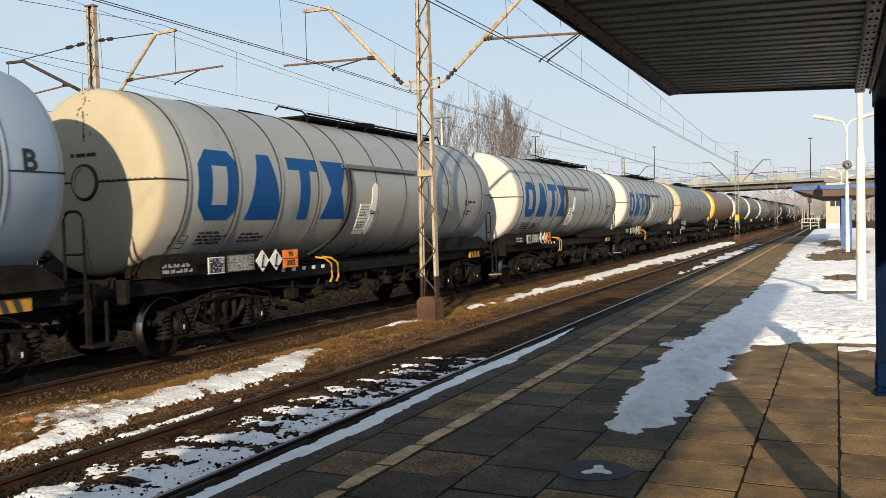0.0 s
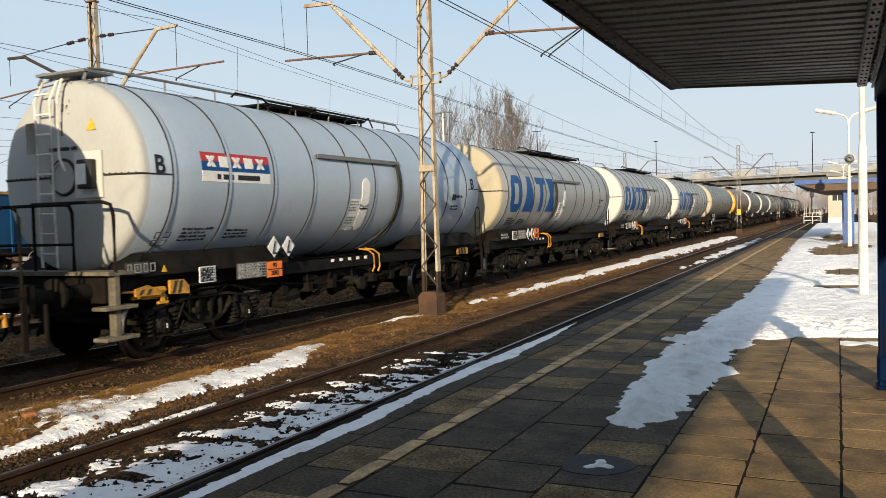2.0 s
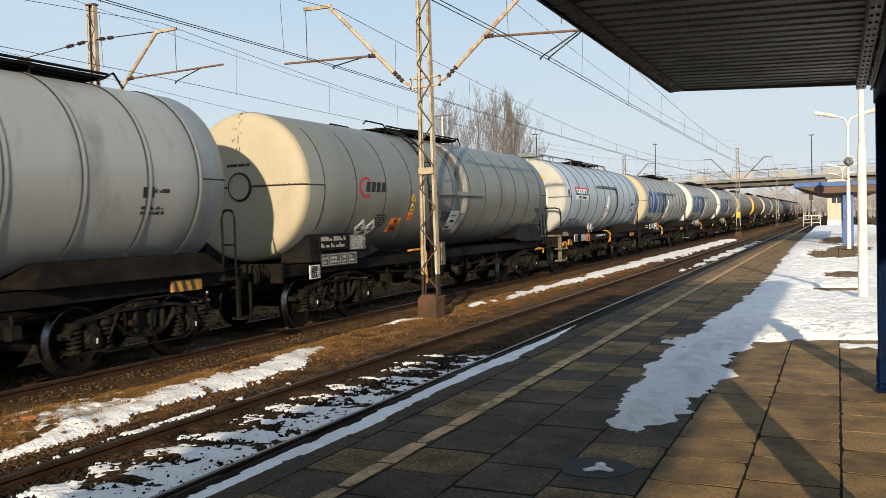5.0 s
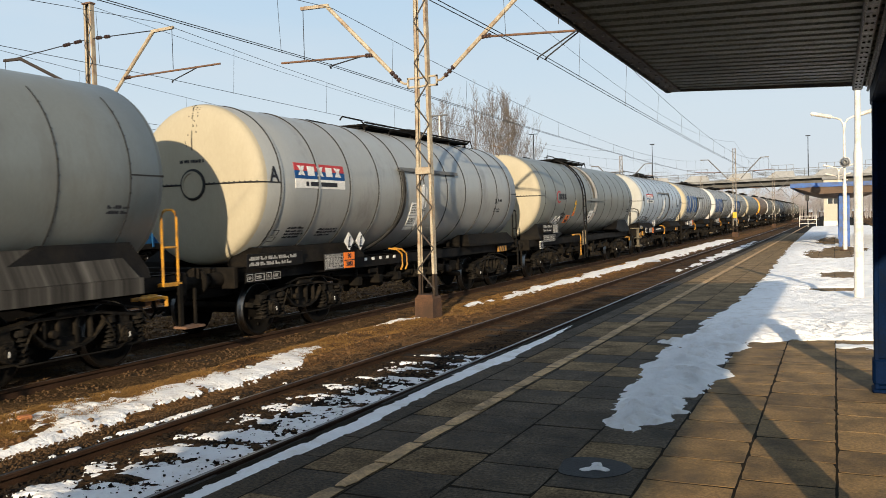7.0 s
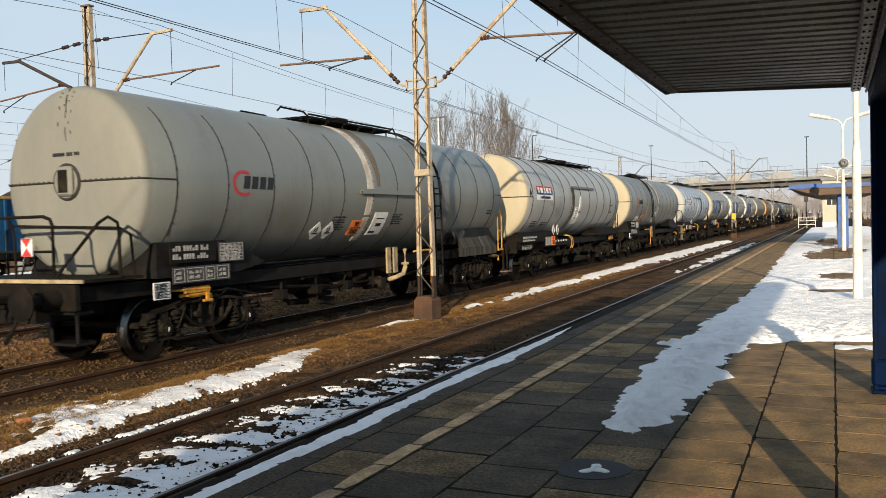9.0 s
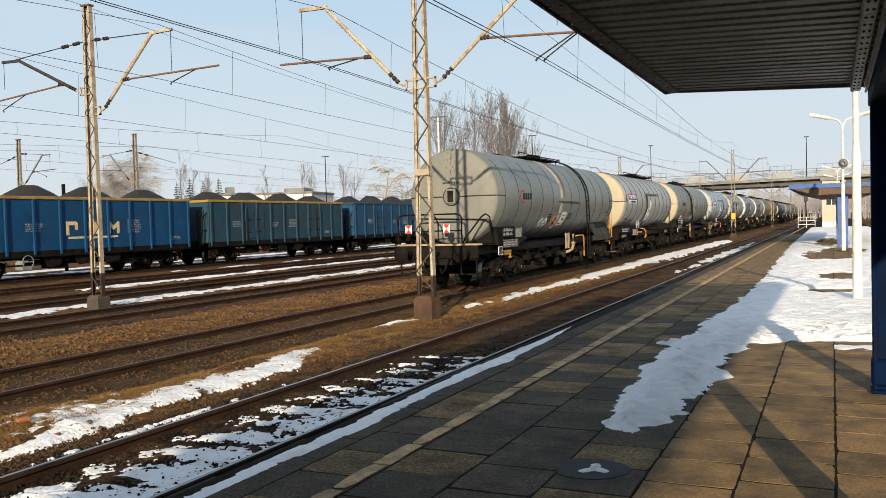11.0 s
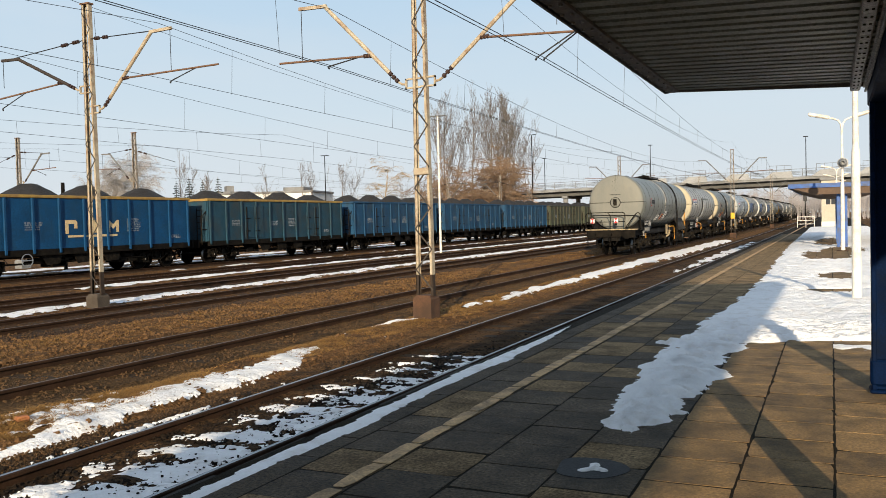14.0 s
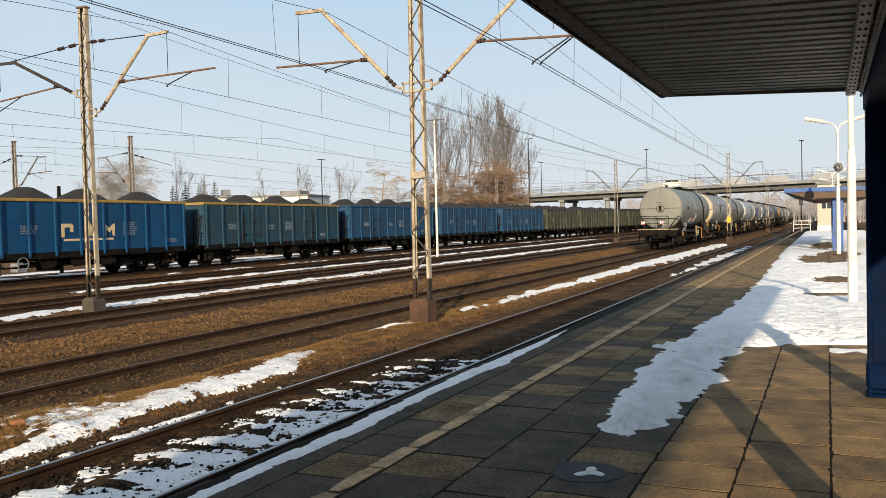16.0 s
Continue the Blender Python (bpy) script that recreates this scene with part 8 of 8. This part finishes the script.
def puddle():
    p = thing("wet_patch", pose(-1.33, 4.86, TOP - 0.001), "damp round stain on the slabs with melting snow", "wet patch", kind="structure")
    bm = BLANK()
    ring = [bm.verts.new((0.21 * math.cos(a) * (1 + 0.12 * math.sin(3 * a + 1)), 0.23 * math.sin(a) * (1 + 0.1 * math.cos(2 * a)), 0.004)) for a in [k * math.tau / 36 for k in range(36)]]
    low = [bm.verts.new(v.co - Vector((0, 0, 0.02))) for v in ring]
    bm.faces.new(ring)
    for k in range(36):
        bm.faces.new((ring[k], low[k], low[(k + 1) % 36], ring[(k + 1) % 36]))
    put("damp_stain", bm, M_WET, p)


puddle()


def brick_bit(x, y, r, label):
    b = BLANK()
    box(b, -0.07, 0.07, -0.05, 0.05, 0, 0.06, 0.015)
    for v in b.verts:
        v.co += Vector((0.012 * noise.noise(v.co * 30), 0.012 * noise.noise(v.co * 30 + Vector((5, 0, 0))), 0))
    tagged(put("brick_fragment", b, M_BRICK, at=pose(x, y, ground_height(x, y) - 0.01, 0, 0, r)), label, "brick")


M_BRICK = surface("orange_brick", (0.42, 0.16, 0.06), (0.3, 0.11, 0.05), 12, 0.9, bump=0.4)
brick_bit(-6.72, 8.65, 25, "broken orange brick lying on the verge")
brick_bit(-7.7, 6.0, 70, "broken dark orange brick lying in the grass")
snow("melting_snow", -1.6, -1.0, 4.6, 5.1, 0.012, lambda x, y: 0.062 - math.hypot(x + 1.3, (y - 4.85) * 0.8) + 0.035 * math.cos(3 * math.atan2(y - 4.85, x + 1.3) + 0.9) + 0.012 * fbm(x, y, 14, 3), TOP + 0.006, 0.035, "small melting lump of snow on a damp stain")
# ---- sleepers and slabs, piece by piece ----


def sleepers():
    bm = BLANK()
    box(bm, -1.3, 1.3, -0.125, 0.125, -0.22, -0.1, 0.015)
    shared = finish(bm)
    shared.materials.append(M_SLEEPER_SHADE)
    rusty = shared.copy()
    rusty.materials[0] = M_SLEEPER_DRY
    rng = random.Random(7)
    for key, c in TRACKS:
        near = 90 if key == "near" else 70 if key == "train" else 45 if key == "third" else 30
        rest = BLANK()
        for i in range(260):
            y = -1.5 + i * 0.6 + rng.uniform(-0.03, 0.03)
            z = rng.uniform(-0.015, 0.012) - (0.012 if key == "near" else 0.03)
            if 6 <= i < near + 6 and key != "coal":
                # near track: dark copy for the shaded stretch, paler copy for the sunlit one
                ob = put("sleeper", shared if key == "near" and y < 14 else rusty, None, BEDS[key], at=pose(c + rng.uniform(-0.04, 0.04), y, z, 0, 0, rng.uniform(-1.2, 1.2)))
            else:
                box(rest, c - 1.3, c + 1.3, y - 0.125, y + 0.125, -0.22, -0.1 + z)
        tagged(put("sleepers", rest, M_SLEEPER_DRY, BEDS[key]), kind="stuff")


sleepers()


def ragged_plate(a, b, depth, rough, rng, mt):
    """A flat slab whose rim is chipped and uneven."""
    rim = []
    n = 5
    for (x0, y0), (x1, y1) in (((-a, -b), (a, -b)), ((a, -b), (a, b)), ((a, b), (-a, b)), ((-a, b), (-a, -b))):
        for k in range(n):
            f = k / n
            chip = rough * (rng.random() ** 2) * (2.5 if k == 0 else 1.0)
            x, y = x0 + (x1 - x0) * f, y0 + (y1 - y0) * f
            rim.append((x * (1 - chip / a), y * (1 - chip / b)))
    bm = BLANK()
    top = [bm.verts.new((x, y, 0)) for x, y in rim]
    low = [bm.verts.new((x * 1.01, y * 1.01, -depth)) for x, y in rim]
    bm.faces.new(top)
    for k in range(len(rim)):
        m = (k + 1) % len(rim)
        bm.faces.new((top[k], low[k], low[m], top[m]))
    me = finish(bm)
    me.materials.append(mt)
    return me


def slabs():
    rng = random.Random(3)
    shapes = {}
    for mt in (M_SLAB, M_SLAB_EDGE, M_SLAB_DAMP_SHADE):
        shapes[mt.name] = [ragged_plate(0.2445, 0.244, 0.06, 0.006, rng, mt) for _ in range(6)]
    rest, rest_dark = BLANK(), BLANK()
    made = 0
    for j in range(-54, 120):
        for i in range(-6, 6):
            x, y = i * 0.5 + 0.25, 3.0 + j * 0.5 + (0.18 if i % 2 else 0.0) + rng.uniform(-0.01, 0.01)
            if x < EDGE + 0.55:
                continue
            z = TOP + rng.uniform(-0.0006, 0.0006)
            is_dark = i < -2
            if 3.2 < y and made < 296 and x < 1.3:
                # likelier near the camera, to deepen the shelter shade by slab colour
                damp_shade = is_dark and rng.random() < 1.15 - 0.07 * y
                put("slab", rng.choice(shapes[(M_SLAB_DAMP_SHADE if damp_shade else M_SLAB_EDGE if is_dark else M_SLAB).name]), None, PLATFORM, at=pose(x, y, z, rng.uniform(-0.08, 0.08), rng.uniform(-0.1, 0.1), rng.uniform(-0.25, 0.25)))
                made += 1
            else:
                b = rest_dark if is_dark else rest
                box(b, x - 0.243, x + 0.243, y - 0.243, y + 0.243, z - 0.06, z)
    for b, mt in ((rest, M_SLAB), (rest_dark, M_SLAB_EDGE)):
        tagged(put("slabs", b, mt, PLATFORM), kind="stuff")
    far = BLANK()
    box(far, EDGE + 0.22, 3.2, 63, 330, TOP - 0.1, TOP - 0.004)
    put("far_paving", far, M_SLAB, PLATFORM)
    strip = BLANK()
    y = -25.0
    while y < 63:
        L = rng.choice((0.5, 0.5, 1.0))
        box(strip, EDGE + 0.236 + rng.uniform(0, 0.008), -3.008 - rng.uniform(0, 0.006), y + 0.006, y + L - 0.006, TOP - 0.1, TOP + rng.uniform(-0.001, 0.003))
        y += L
    # the edge strip takes the same damp, shade-darkened colour
    tagged(put("edge_paving", strip, M_SLAB_DAMP_SHADE, PLATFORM), kind="stuff")


slabs()


def safety_line():
    rng = random.Random(12)
    ob = tagged(new("safety_line"), "worn cream safety line painted along the platform", "line marking", kind="structure")
    y = -4.0
    k = 0
    shapes = [ragged_plate(0.06 + rng.uniform(-0.008, 0.004), 0.238 + rng.uniform(-0.015, 0), 0.003, 0.009, rng, M_LINE) for _ in range(8)]
    while y < 62:
        put("line_stroke", rng.choice(shapes), None, ob, at=pose(-2.56 - 0.0016 * y + rng.uniform(-0.006, 0.006), y + 0.25, TOP + 0.007, 0, 0, rng.uniform(-0.8, 0.8)))
        y += 0.5
        k += 1
    bm = BLANK()
    box(bm, -2.74, -2.60, 62, 180, TOP, TOP + 0.008)
    put("line_stroke", bm, M_LINE, ob)


safety_line()


def travel(t):
    """How far the train has gone; it gathers a little speed."""
    return 6.44 * t + 0.00875 * t * t


def motions():
    walk(CAR, [(t, pose(car_x(t), 146.0, deck_z(car_x(t)) + 0.455)) for t in range(17)])
    for wagon, c in WAGONS:
        walk(wagon, [(t, pose(-9.85, c + travel(t), 0)) for t in range(17)])
    for wheels, dy in WHEELSETS:
        walk(wheels, [(k / 10, pose(0, dy, 0.46, -math.degrees(travel(k / 10) / 0.46))) for k in range(161)])


motions()
